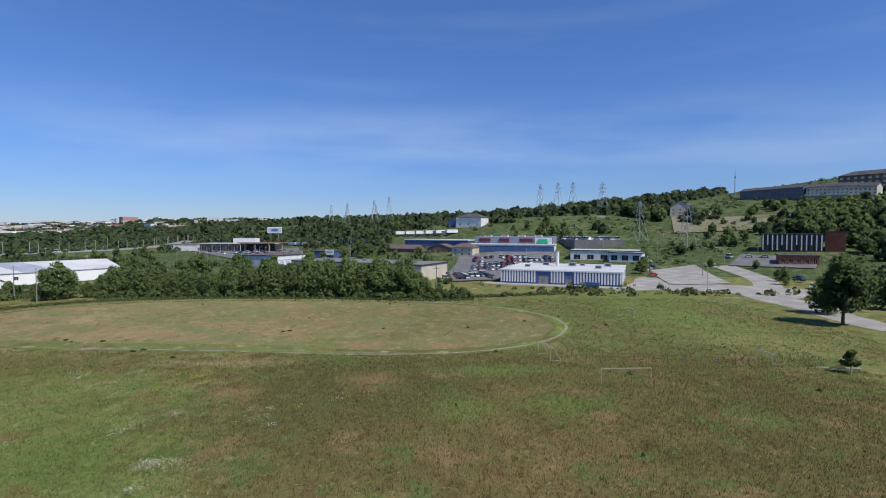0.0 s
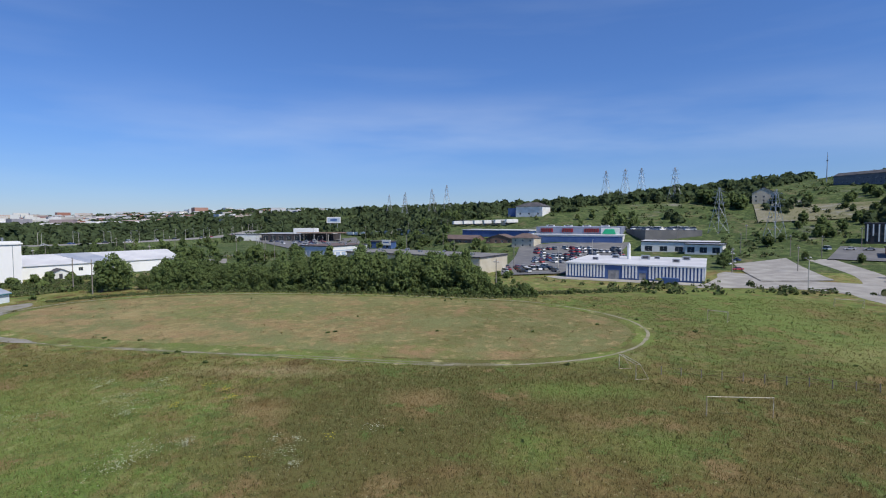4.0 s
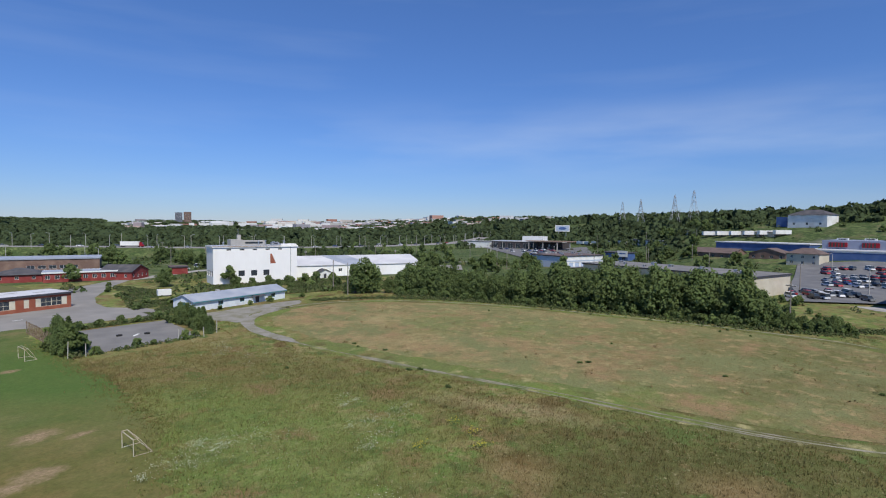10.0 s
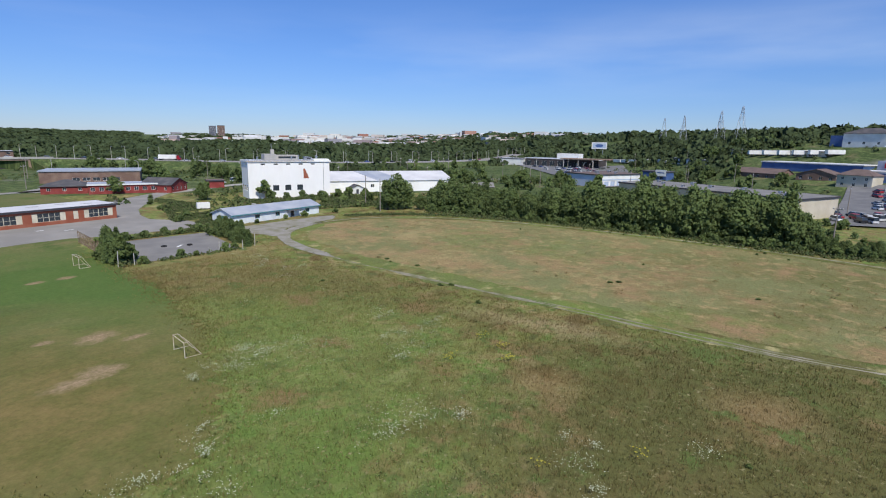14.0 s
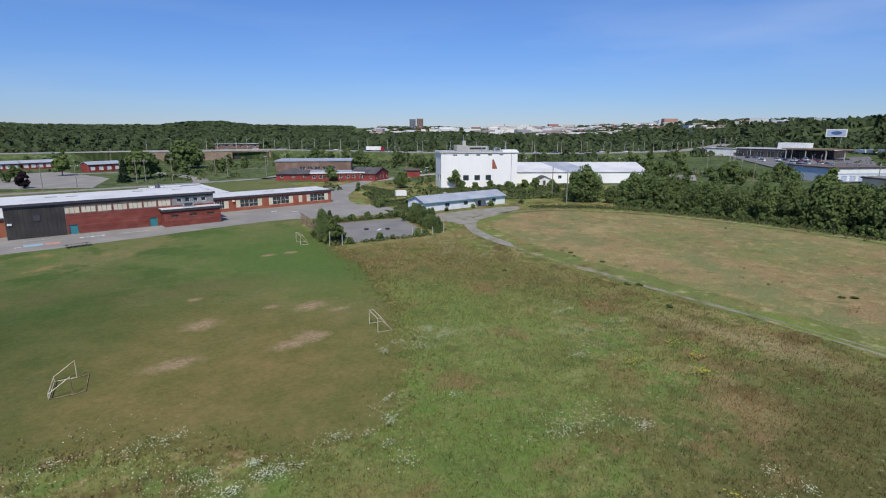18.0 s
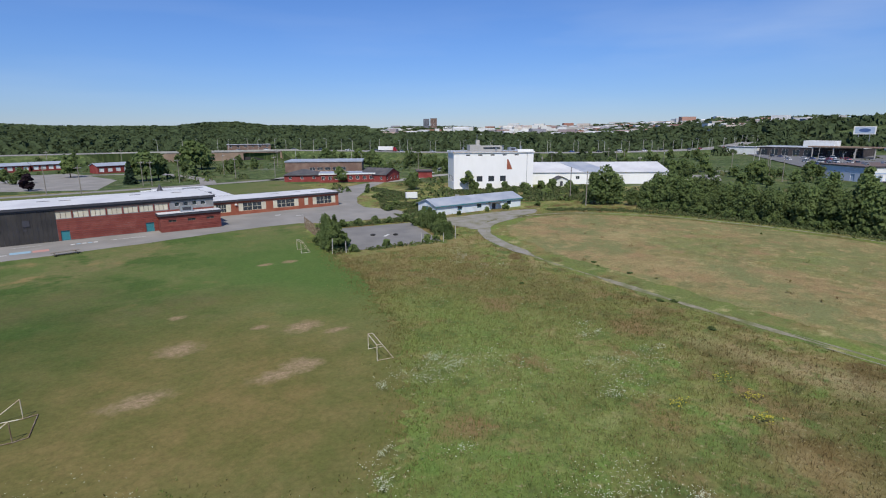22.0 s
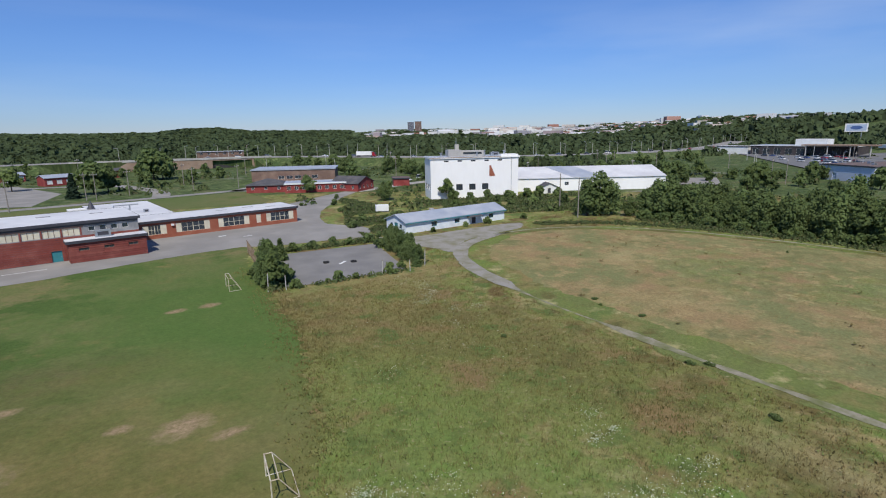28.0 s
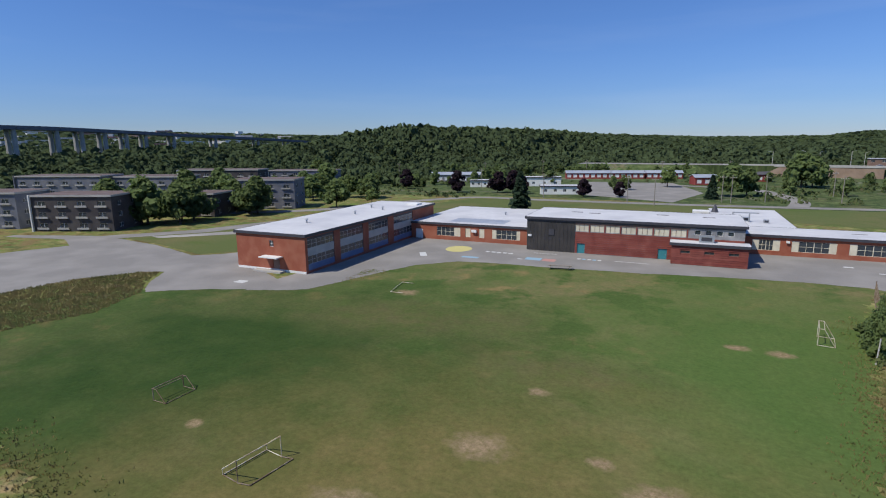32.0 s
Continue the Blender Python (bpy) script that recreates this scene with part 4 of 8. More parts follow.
def window(parent, at, u0, u1, v0, v1, cols=2, rows=1, frame_mat=None, pane_mat=None, back=0.12, edge=0.07):
    w0, w1 = -back - 0.06, -back

    def lines(lo, hi, n):
        mids = [lo + (hi - lo) * k / n for k in range(1, n)]
        return [lo, lo + edge] + [m + d for m in mids for d in (-edge / 2, edge / 2)] + [hi - edge, hi]

    us, vs = lines(u0, u1, cols), lines(v0, v1, rows)
    nu, nv = len(us), len(vs)
    g = Geo()
    g.v = [at(u, w, v) for w in (w1, w0) for u in us for v in vs]

    def solid(i, j):
        return 0 <= i < nu - 1 and 0 <= j < nv - 1 and not (i % 2 and j % 2)

    def corner(i, j, deep):
        return deep * nu * nv + i * nv + j

    for i in range(nu - 1):
        for j in range(nv - 1):
            if not solid(i, j):
                continue
            c = [(i, j), (i + 1, j), (i + 1, j + 1), (i, j + 1)]
            g.f += [tuple(corner(*p, 0) for p in c), tuple(corner(*p, 1) for p in c[::-1])]
            for k, (di, dj) in enumerate(((0, -1), (1, 0), (0, 1), (-1, 0))):
                if not solid(i + di, j + dj):
                    p, q = c[k], c[(k + 1) % 4]
                    g.f.append((corner(*q, 0), corner(*p, 0), corner(*p, 1), corner(*q, 1)))
    win = part("window", g, frame_mat or M_WHITE, parent)
    part("pane", Geo().box(u0 + edge / 2, u1 - edge / 2, w0 + 0.015, w0 + 0.035, v0 + edge / 2, v1 - edge / 2, at), pane_mat or M_GLASS, win)
    return win


def door(parent, at, u0, u1, v0, v1, mat=None, back=0.1):
    d = part("door", Geo().box(u0 + 0.03, u1 - 0.03, -back - 0.06, -back, v0 + 0.02, v1 - 0.03, at), mat or M_TEAL, parent)
    part("handle", Geo().box(u1 - 0.22, u1 - 0.1, -back, -back + 0.06, v0 + 0.95, v0 + 1.05, at), M_STEEL, d)
    return d


def flat_roof(parent, x0, x1, y0, y1, z, mat, fascia=None, over=0.35, thick=0.3):
    part("roof", Geo().box(x0 - over, x1 + over, y0 - over, y1 + over, z + 0.02, z + thick), mat, parent)
    g = Geo()
    o, f = over + 0.03, 0.04
    g.box(x0 - o, x1 + o, y0 - o, y0 - over, z - 0.2, z + thick + f).box(x0 - o, x1 + o, y1 + over, y1 + o, z - 0.2, z + thick + f)
    g.box(x0 - o, x0 - over, y0 - over, y1 + over, z - 0.2, z + thick + f).box(x1 + over, x1 + o, y0 - over, y1 + over, z - 0.2, z + thick + f)
    part("fascia", g, fascia or M_TRIM, parent)


def gable_roof(parent, x0, x1, y0, y1, z, ridge, mat, wall_mat, over=0.4, thick=0.18):
    """Ridge along x."""
    ym = (y0 + y1) / 2
    slope = (ridge - z) / (ym - y0)
    for s, ye in ((-1, y0), (1, y1)):
        e = ye + s * over
        ze = z - slope * over
        g = Geo()
        a, b = x0 - over, x1 + over
        g.hexa([(a, e, ze), (b, e, ze), (b, ym, ridge), (a, ym, ridge), (a, e, ze + thick), (b, e, ze + thick), (b, ym, ridge + thick), (a, ym, ridge + thick)])
        part("roof_slope", g, mat, parent)
    for x in (x0, x1 - 0.25):
        g = Geo()
        g.hexa([(x, y0, z), (x + 0.25, y0, z), (x + 0.25, ym, z), (x, ym, z), (x, y0 + 0.02, z + 0.01), (x + 0.25, y0 + 0.02, z + 0.01), (x + 0.25, ym, ridge), (x, ym, ridge)])
        g.hexa([(x, ym, z), (x + 0.25, ym, z), (x + 0.25, y1, z), (x, y1, z), (x, ym, ridge), (x + 0.25, ym, ridge), (x + 0.25, y1 - 0.02, z + 0.01), (x, y1 - 0.02, z + 0.01)])
        part("gable", g, wall_mat, parent)


def hip_roof(parent, x0, x1, y0, y1, z, ridge, mat, over=0.5):
    ym, r = (y0 + y1) / 2, (y1 - y0) / 2
    a, b, c, d = x0 - over, x1 + over, y0 - over, y1 + over
    g = Geo()
    g.v = [(a, c, z), (b, c, z), (b, d, z), (a, d, z), (x0 + r, ym, ridge), (x1 - r, ym, ridge), (a, c, z - 0.15), (b, c, z - 0.15), (b, d, z - 0.15), (a, d, z - 0.15)]
    g.f = [(0, 1, 5, 4), (1, 2, 5), (2, 3, 4, 5), (3, 0, 4), (6, 7, 1, 0), (7, 8, 2, 1), (8, 9, 3, 2), (9, 6, 0, 3), (9, 8, 7, 6)]
    part("roof", g, mat, parent)


def building(name, label, category, p, q, depth, h, wall_mat, roof_mat, roof="flat", ridge=0.0, rows=(), doors=(), fascia=None, group="", z=None, frame_mat=None, pane_mat=None, cols=2, mats=None):
    """A house whose front runs from p to q, seen with p at its left. rows: (side, count, width, sill, head[, first, last])."""
    dx, dy = q[0] - p[0], q[1] - p[1]
    length = math.hypot(dx, dy)
    nx, ny = -dy / length, dx / length
    cx, cy = (p[0] + q[0]) / 2 + nx * depth / 2, (p[1] + q[1]) / 2 + ny * depth / 2
    if z is None:
        z = min(ground_height(*c) for c in (p, q, (p[0] + nx * depth, p[1] + ny * depth), (q[0] + nx * depth, q[1] + ny * depth)))
    root = thing(name, label, category, cx, cy, z, math.degrees(math.atan2(dy, dx)), group)
    a, b, t = length / 2, depth / 2, 0.3
    sides = {"s": ((-a, -b), (a, -b)), "e": ((a, -b + t), (a, b - t)), "n": ((a, b), (-a, b)), "w": ((-a, b - t), (-a, -b + t))}
    for side, (u, v) in sides.items():
        run = math.hypot(v[0] - u[0], v[1] - u[1])
        holes, wins = [], []
        for row in rows:
            if row[0] != side:
                continue
            _, count, width, sill, head = row[:5]
            f0, f1 = (row[5], row[6]) if len(row) > 6 else (0.0, 1.0)
            for k in range(count):
                c = run * (f0 + (f1 - f0) * (k + 0.5) / count)
                holes.append((c - width / 2, c + width / 2, sill, head))
        dd = []
        for row in doors:
            if row[0] == side:
                c = run * row[1]
                dd.append((c - row[2] / 2, c + row[2] / 2, 0.05, row[3], row[4]))
        lo = -4.0 if z > 1 else 0.0
        _, at = wall(root, u, v, lo, h, holes + [o[:4] for o in dd], (mats or {}).get(side, wall_mat), t)
        for o in holes:
            window(root, at, *o, cols=cols, frame_mat=frame_mat, pane_mat=pane_mat)
        for o in dd:
            door(root, at, *o[:4], mat=o[4])
    if roof == "flat":
        flat_roof(root, -a, a, -b, b, h, roof_mat, fascia)
    elif roof == "gable":
        gable_roof(root, -a, a, -b, b, h, ridge, roof_mat, wall_mat)
    elif roof == "cross":
        gable_roof_y(root, -a, a, -b, b, h, ridge, roof_mat, wall_mat)
    else:
        hip_roof(root, -a, a, -b, b, h, ridge, roof_mat)
    return root, a, b


def gable_roof_y(parent, x0, x1, y0, y1, z, ridge, mat, wall_mat, over=0.4, thick=0.18):
    """Ridge along y."""
    kept = set(scene.collection.objects)
    gable_roof(parent, y0, y1, x0, x1, z, ridge, mat, wall_mat, over, thick)
    for ob in set(scene.collection.objects) - kept:
        for v in ob.data.vertices:
            v.co.x, v.co.y = v.co.y, v.co.x
        ob.data.flip_normals()


def roof_vent(parent, x, y, z, h=0.7, r=0.18):
    v = part("roof_vent", Geo().tube((x, y, z), (x, y, z + h), r, 8), M_STEEL, parent)
    part("vent_cap", Geo().tube((x, y, z + h), (x, y, z + h + 0.15), r * 2.2, 8, r * 1.2), M_STEEL, v)


def roof_unit(parent, x, y, z, sx, sy, sz, mat=None):
    u = part("roof_unit", Geo().box(x - sx / 2, x + sx / 2, y - sy / 2, y + sy / 2, z, z + sz), mat or M_STEEL, parent)
    part("grille", Geo().box(x - sx * 0.35, x + sx * 0.35, y - sy / 2 - 0.03, y - sy / 2 - 0.004, z + sz * 0.25, z + sz * 0.8), M_TRIM, u)


# ---- the school: two-storey classroom wing ----
wing = thing("classroom_wing", "two-storey red brick school wing with pale flat roof", "school building", -36.3, 137.3, 0)
X, Y, HW = 8.1, 27.3, 7.0
bays = [(0.4, 8.6), (10.6, 19.0), (21.2, 29.6), (32.2, 42.0)]
_, at = wall(wing, (X, -Y + 0.3), (X, Y - 0.3), 0, HW, [(u0, u1, 0.5, 6.6) for u0, u1 in bays], M_BRICK)
for u0, u1 in bays:
    part("spandrel_panel", Geo().box(u0, u1, -0.2, -0.08, 0.5, 1.6, at), M_SHADEPANEL, wing, "grey-blue spandrel panel under the windows, coloured bluer for shade")
    part("spandrel_panel", Geo().box(u0, u1, -0.2, -0.08, 3.2, 4.6, at), M_PALEPANEL, wing, "pale grey spandrel panel")
    for v0, v1 in ((1.6, 3.2), (4.6, 6.1)):
        for k in range(3):
            w = (u1 - u0) / 3
            window(wing, at, u0 + k * w, u0 + (k + 1) * w, v0, v1, 2, 2, M_STEEL)
    part("lintel_panel", Geo().box(u0, u1, -0.2, -0.1, 6.1, 6.6, at), M_TRIM, wing)
_, at = wall(wing, (-X, -Y), (X, -Y), 0, HW, [(8.0, 9.0, 4.6, 5.8), (8.6, 10.2, 0.05, 2.3)], M_BRICK)
window(wing, at, 8.0, 9.0, 4.6, 5.8, 2, 2)
door(wing, at, 8.6, 10.2, 0.05, 2.3, M_BROWNWALL)
part("door_canopy", Geo().box(6.8, 11.0, 0.01, 1.8, 2.75, 2.95, at), M_WHITE, wing, "flat white canopy over the door")
part("door_step", Geo().box(5.0, 11.5, 0.01, 1.6, 0.0, 0.3, at), M_CONC, wing)
part("foundation_band", Geo().box(0, 16.2, 0.004, 0.05, 0.0, 0.45, at), M_WHITE, wing)
wall(wing, (-X, Y - 0.3), (-X, -Y + 0.3), 0, HW, [], M_BRICK)
wall(wing, (X, Y), (-X, Y), 0, HW, [], M_BRICK)
flat_roof(wing, -X, X, -Y, Y, HW, M_ROOF, M_TRIM, 0.3)
for x, y in ((-1, -15), (1, 0), (-2, 12), (3, 9)):
    roof_vent(wing, x, y, HW + 0.3)
part("skylight", Geo().box(3.5, 6.5, 20.5, 23.5, HW + 0.3, HW + 0.7), M_WHITE, wing)

# ---- the low connector between wing and gymnasium ----
conn = thing("school_connector", "one-storey brick school connector with cream panels", "school building", -12.5, 168, 0)
_, at = wall(conn, (-15.7, -16.5), (15.7, -16.5), 0, 3.9, [(7.0, 13.2, 1.0, 3.2), (14.5, 15.8, 1.0, 3.2), (18.0, 19.3, 1.0, 3.2), (21.2, 28.0, 1.0, 3.2), (1.2, 3.2, 0.05, 2.4)], M_BRICK)
for u0, u1, kind in ((7.0, 11.6, "w"), (11.6, 13.2, "c"), (14.5, 15.8, "c"), (18.0, 19.3, "c"), (21.2, 22.2, "c"), (22.2, 27.2, "w"), (27.2, 28.0, "c")):
    if kind == "c":
        part("cream_panel", Geo().box(u0, u1, -0.2, -0.08, 1.0, 3.2, at), M_CREAM, conn)
    else:
        window(conn, at, u0, u1, 1.0, 3.2, 4, 2, M_CREAM)
door(conn, at, 1.2, 3.2, 0.05, 2.4, M_WHITE)
part("wall_lamp", Geo().box(16.2, 17.4, 0.0, 0.5, 2.3, 2.9, at), M_WHITE, conn)
wall(conn, (15.7, 16.5), (-15.7, 16.5), 0, 3.9, [], M_BRICK)
wall(conn, (-15.7, 16.2), (-15.7, -16.2), 0, 3.9, [], M_BRICK)
wall(conn, (15.7, -16.2), (15.7, 16.2), 0, 3.9, [], M_BRICK)
flat_roof(conn, -15.7, 15.7, -16.5, 16.5, 3.9, M_ROOF, M_TRIM, 0.25)
part("roof_stain", Geo().box(-6.5, 7.5, -14, -7.5, 4.2, 4.206), M_ROOF_GREY, conn, "dark patch on the pale roof")
roof_vent(conn, 3, 2, 4.2)

# ---- the gymnasium ----
gym = thing("gymnasium", "school gymnasium with red board walls and black end", "school building", 23.5, 155.5, 0)
GX, GY, GH = 20.9, 8.5, 7.1
clere = [(10.4 + k * 3.1, 13.1 + k * 3.1, 4.75, 6.15) for k in range(7)]
small = [(33.2 + k * 1.9, 34.3 + k * 1.9, 5.3, 6.2) for k in range(4)]
doors_g = [(10.9, 12.5, 0.05, 2.15), (26.8, 28.5, 0.05, 2.15)]
_, at = wall(gym, (-GX, -GY), (GX, -GY), 0, GH, clere + small + doors_g, M_GREYPANEL)
for u0, u1, v0, v1 in clere:
    w = part("clerestory_window", Geo().box(u0, u1, -0.16, -0.1, v0, v1, at), M_CREAM, gym, "cream translucent window panel")
    for k in range(1, 3):
        u = u0 + (u1 - u0) * k / 3
        part("mullion", Geo().box(u - 0.04, u + 0.04, -0.1, -0.05, v0, v1, at), M_BROWNWALL, w)
for o in small:
    window(gym, at, *o, cols=1)
for o in doors_g:
    door(gym, at, *o)
for k in range(11):
    v0 = 0.12 + k * 0.41
    spans = [(10.45, 10.9), (12.5, 26.8), (28.5, 41.8)] if v0 < 2.1 else [(10.45, 41.8)]
    for u0, u1 in spans:
        part("siding_board", Geo().hexa([at(u0, 0.005, v0), at(u1, 0.005, v0), at(u1, 0.09, v0), at(u0, 0.09, v0), at(u0, 0.005, v0 + 0.38), at(u1, 0.005, v0 + 0.38), at(u1, 0.03, v0 + 0.38), at(u0, 0.03, v0 + 0.38)]), M_SIDING, gym)
for k in range(8):
    u0 = 10.1 + k * 3.1
    part("red_pier", Geo().box(u0, u0 + 0.26, 0.005, 0.06, 4.66, 6.2, at), M_SIDING, gym)
for k in range(13):
    part("black_board", Geo().box(0.02 + k * 0.8, 0.78 + k * 0.8, 0.006, 0.07, 0.05, 6.9, at), M_BLACK, gym)
part("wall_louvre", Geo().box(4.8, 6.0, 0.075, 0.2, 3.6, 4.9, at), M_TRIM, gym, "dark louvre high on the black wall")
for u in (3.6, 4.8, 6.9):
    part("wall_plate", Geo().box(u, u + 0.6, 0.075, 0.12, 2.7, 3.0, at), M_TRIM, gym)
part("wall_lamp", Geo().box(0.3, 1.1, 0.075, 0.3, 3.1, 3.5, at), M_WHITE, gym, "white flood lamp box")
part("head_board", Geo().box(10.42, 32.4, 0.006, 0.05, 6.17, 6.54, at), M_BROWNWALL, gym)
part("frieze_board", Geo().box(0, 41.8, 0.006, 0.12, 6.55, 7.08, at), M_TRIM, gym)
wall(gym, (GX, -GY + 0.3), (GX, GY - 0.3), 0, GH, [], M_GREYPANEL)
wall(gym, (GX, GY), (-GX, GY), 0, GH, [], M_BRICK)
_, at2 = wall(gym, (-GX, GY - 0.3), (-GX, -GY + 0.3), 0, GH, [], M_BLACK)
flat_roof(gym, -GX, GX, -GY, GY, GH, M_ROOF, M_TRIM, 0.4)
for x, y in ((-12, 2), (-8, 1), (6, 3), (15, 2)):
    part("roof_hatch", Geo().box(x - 1.2, x + 1.2, y - 0.35, y + 0.35, GH + 0.3, GH + 0.38), M_GREYPANEL, gym)

annex = thing("gym_annex", "low red changing-room annex with pale roof", "school building", 38.4, 145.2, 0)
_, at = wall(annex, (-6.5, -1.6), (6.5, -1.6), 0, 3.9, [(1.6, 3.3, 2.2, 2.75), (5.7, 7.4, 2.2, 2.75), (9.8, 11.5, 2.2, 2.75)], M_SIDING)
for u0 in (1.6, 5.7, 9.8):
    window(annex, at, u0, u0 + 1.7, 2.2, 2.75, 2, 1, M_BROWNWALL)
for k in range(9):
    v0 = 0.1 + k * 0.42
    spans = [(0, 13.0)] if not 1.75 < v0 < 2.7 else [(0, 1.6), (3.3, 5.7), (7.4, 9.8), (11.5, 13.0)]
    for u0, u1 in spans:
        part("siding_board", Geo().hexa([at(u0, 0.005, v0), at(u1, 0.005, v0), at(u1, 0.09, v0), at(u0, 0.09, v0), at(u0, 0.005, v0 + 0.39), at(u1, 0.005, v0 + 0.39), at(u1, 0.03, v0 + 0.39), at(u0, 0.03, v0 + 0.39)]), M_SIDING, annex)
wall(annex, (6.5, -1.3), (6.5, 1.6), 0, 3.9, [], M_SIDING)
wall(annex, (-6.5, 1.6), (-6.5, -1.3), 0, 3.9, [], M_SIDING)
flat_roof(annex, -6.5, 6.5, -1.6, 1.5, 3.9, M_ROOF, M_TRIM, 0.35)
roof_unit(annex, -0.5, 0.4, 4.2, 2.6, 1.2, 1.3)

# ---- the long low wing on the other side ----
low = thing("low_classroom_wing", "long one-storey brick classroom wing with cream panels", "school building", 64.5, 165, 0)
LX, LY, LH = 19.5, 5.5, 3.9
bayspec = [(2.0, 7.0), (9.0, 16.6), (18.6, 26.2), (28.0, 29.2), (30.6, 38.0)]
_, at = wall(low, (-LX, -LY), (LX, -LY), 0, LH, [(a, b, 0.95, 3.15) for a, b in bayspec], M_BRICK)
for a, b in bayspec:
    if b - a < 3:
        part("cream_panel", Geo().box(a, b, -0.2, -0.08, 0.95, 3.15, at), M_CREAM, low)
        continue
    part("cream_panel", Geo().box(a, a + 1.2, -0.2, -0.08, 0.95, 3.15, at), M_CREAM, low)
    part("cream_panel", Geo().box(b - 1.2, b, -0.2, -0.08, 0.95, 3.15, at), M_CREAM, low)
    m = (a + b) / 2
    window(low, at, a + 1.2, m, 0.95, 3.15, 2, 2, M_CREAM)
    window(low, at, m, b - 1.2, 0.95, 3.15, 2, 2, M_CREAM)
part("wall_lamp", Geo().box(8.0, 8.6, 0.0, 0.4, 2.7, 3.1, at), M_WHITE, low)
wall(low, (LX, -LY + 0.3), (LX, LY - 0.3), 0, LH, [], M_BRICK)
wall(low, (LX, LY), (-LX, LY), 0, LH, [], M_BRICK)
wall(low, (-LX, LY - 0.3), (-LX, -LY + 0.3), 0, LH, [], M_BRICK)
flat_roof(low, -LX, LX, -LY, LY, LH, M_ROOF, M_TRIM, 0.3)
for x, y in ((2, 1), (9, 2), (14, -1)):
    part("roof_seam", Geo().box(x - 1.4, x + 1.4, y - 0.2, y + 0.2, LH + 0.3, LH + 0.36), M_GREYPANEL, low)
back = thing("school_back_hall", "flat-roofed back hall of the school", "school building", 48.5, 188, 0)
for u, v in (((-8, -17.3), (8, -17.3)), ((8, -17), (8, 17)), ((8, 17.3), (-8, 17.3)), ((-8, 17), (-8, -17))):
    wall(back, u, v, 0, 3.8, [], M_BRICK)
flat_roof(back, -8, 8, -17.0, 17.3, 3.8, M_ROOF, M_TRIM, 0.2)
for x, y, s in ((-2.5, -12, 1.0), (-1.0, -8, 1.0), (3, -10, 0.8)):
    roof_unit(back, x, y, 4.1, s * 1.4, s, s)
pipe = Geo()
for a, b in (((-4.0, -9.5, 4.1), (-4.0, -9.5, 6.3)), ((-0.5, -9.5, 4.1), (-0.5, -9.5, 6.3)), ((-4.0, -9.5, 6.3), (1.5, -9.5, 6.3))):
    pipe.tube(a, b, 0.16, 6)
part("exhaust_duct", pipe, M_STEEL, back)
part("chimney_cowl", Geo().tube((-7, 8, 4.1), (-7, 8, 6.2), 1.0, 8, 0.15), M_TRIM, back)
part("roof_hatch", Geo().box(-12.5, -8.4, 4, 8, 0.0, 4.6), M_WHITE, back, "small pale stair head")

# ---- long shed ----
M_SHED = material("pale_blue_white_boards", (0.78, 0.82, 0.84), (0.7, 0.75, 0.78), 2, 0.7, (0.62, 0.66, 0.69), 0.5)
shed, sa, sb = building("long_shed", "long low white shed with grey roof and teal door", "shed", (94.6, 124.0), (125.8, 123.0), 8.4, 2.6, M_SHED, M_ROOF_GREY, "gable", 4.0,
                        rows=[("s", 2, 1.6, 0.9, 2.0, 0.15, 0.6), ("s", 1, 1.6, 0.9, 2.0, 0.8, 0.9), ("w", 2, 1.1, 1.0, 2.0)], doors=[("w", 0.5, 1.6, 2.2, M_TEAL), ("s", 0.66, 1.4, 2.1, M_TRIM)], frame_mat=M_TEAL)
part("door_hood", Geo().hexa([(0.18 * sa, -sb - 1.3, 2.0), (0.46 * sa, -sb - 1.3, 2.0), (0.46 * sa, -sb - 0.01, 2.0), (0.18 * sa, -sb - 0.01, 2.0), (0.2 * sa, -sb - 1.2, 2.1), (0.44 * sa, -sb - 1.2, 2.1), (0.44 * sa, -sb - 0.01, 2.45), (0.2 * sa, -sb - 0.01, 2.45)]), M_ROOF_DARK, shed, "dark hood over the shed door")
part("eave_trim", Geo().box(-sa - 0.4, sa + 0.4, -sb - 0.48, -sb - 0.41, 2.3, 2.5), M_TEAL, shed)
part("flue", Geo().box(-4.5, -3.6, 1.0, 1.9, 3.4, 4.3), M_CONC, shed)

# ---- tall white building and its factory hall ----
wb, wa, wbb = building("white_block_building", "tall plain white block building with few windows", "industrial building", (138.0, 170.2), (165.8, 155.4), 12, 14.0, M_WALLWHITE, M_ROOF_GREY,
                       rows=[("s", 4, 2.3, 2.9, 5.0, 0.1, 0.69), ("s", 5, 1.6, 12.7, 13.2, 0.1, 0.86), ("w", 3, 2.2, 3.0, 5.0)], fascia=M_WALLWHITE, cols=3, frame_mat=M_DARKWALL)
part("parapet", Geo().box(wa - 6.4, wa - 0.1, -wbb + 0.02, -wbb + 4, 14.3, 14.9), M_WALLWHITE, wb)
part("brick_patch", Geo().hexa([(wa - 10.6, -wbb - 0.02, 7.4), (wa - 8.4, -wbb - 0.02, 7.4), (wa - 8.4, -wbb - 0.004, 7.4), (wa - 10.6, -wbb - 0.004, 7.4), (wa - 10.6, -wbb - 0.02, 11.2), (wa - 10.0, -wbb - 0.02, 11.2), (wa - 10.0, -wbb - 0.004, 11.2), (wa - 10.6, -wbb - 0.004, 11.2)]), M_BRICK, wb, "bare red brick where the render has come off")
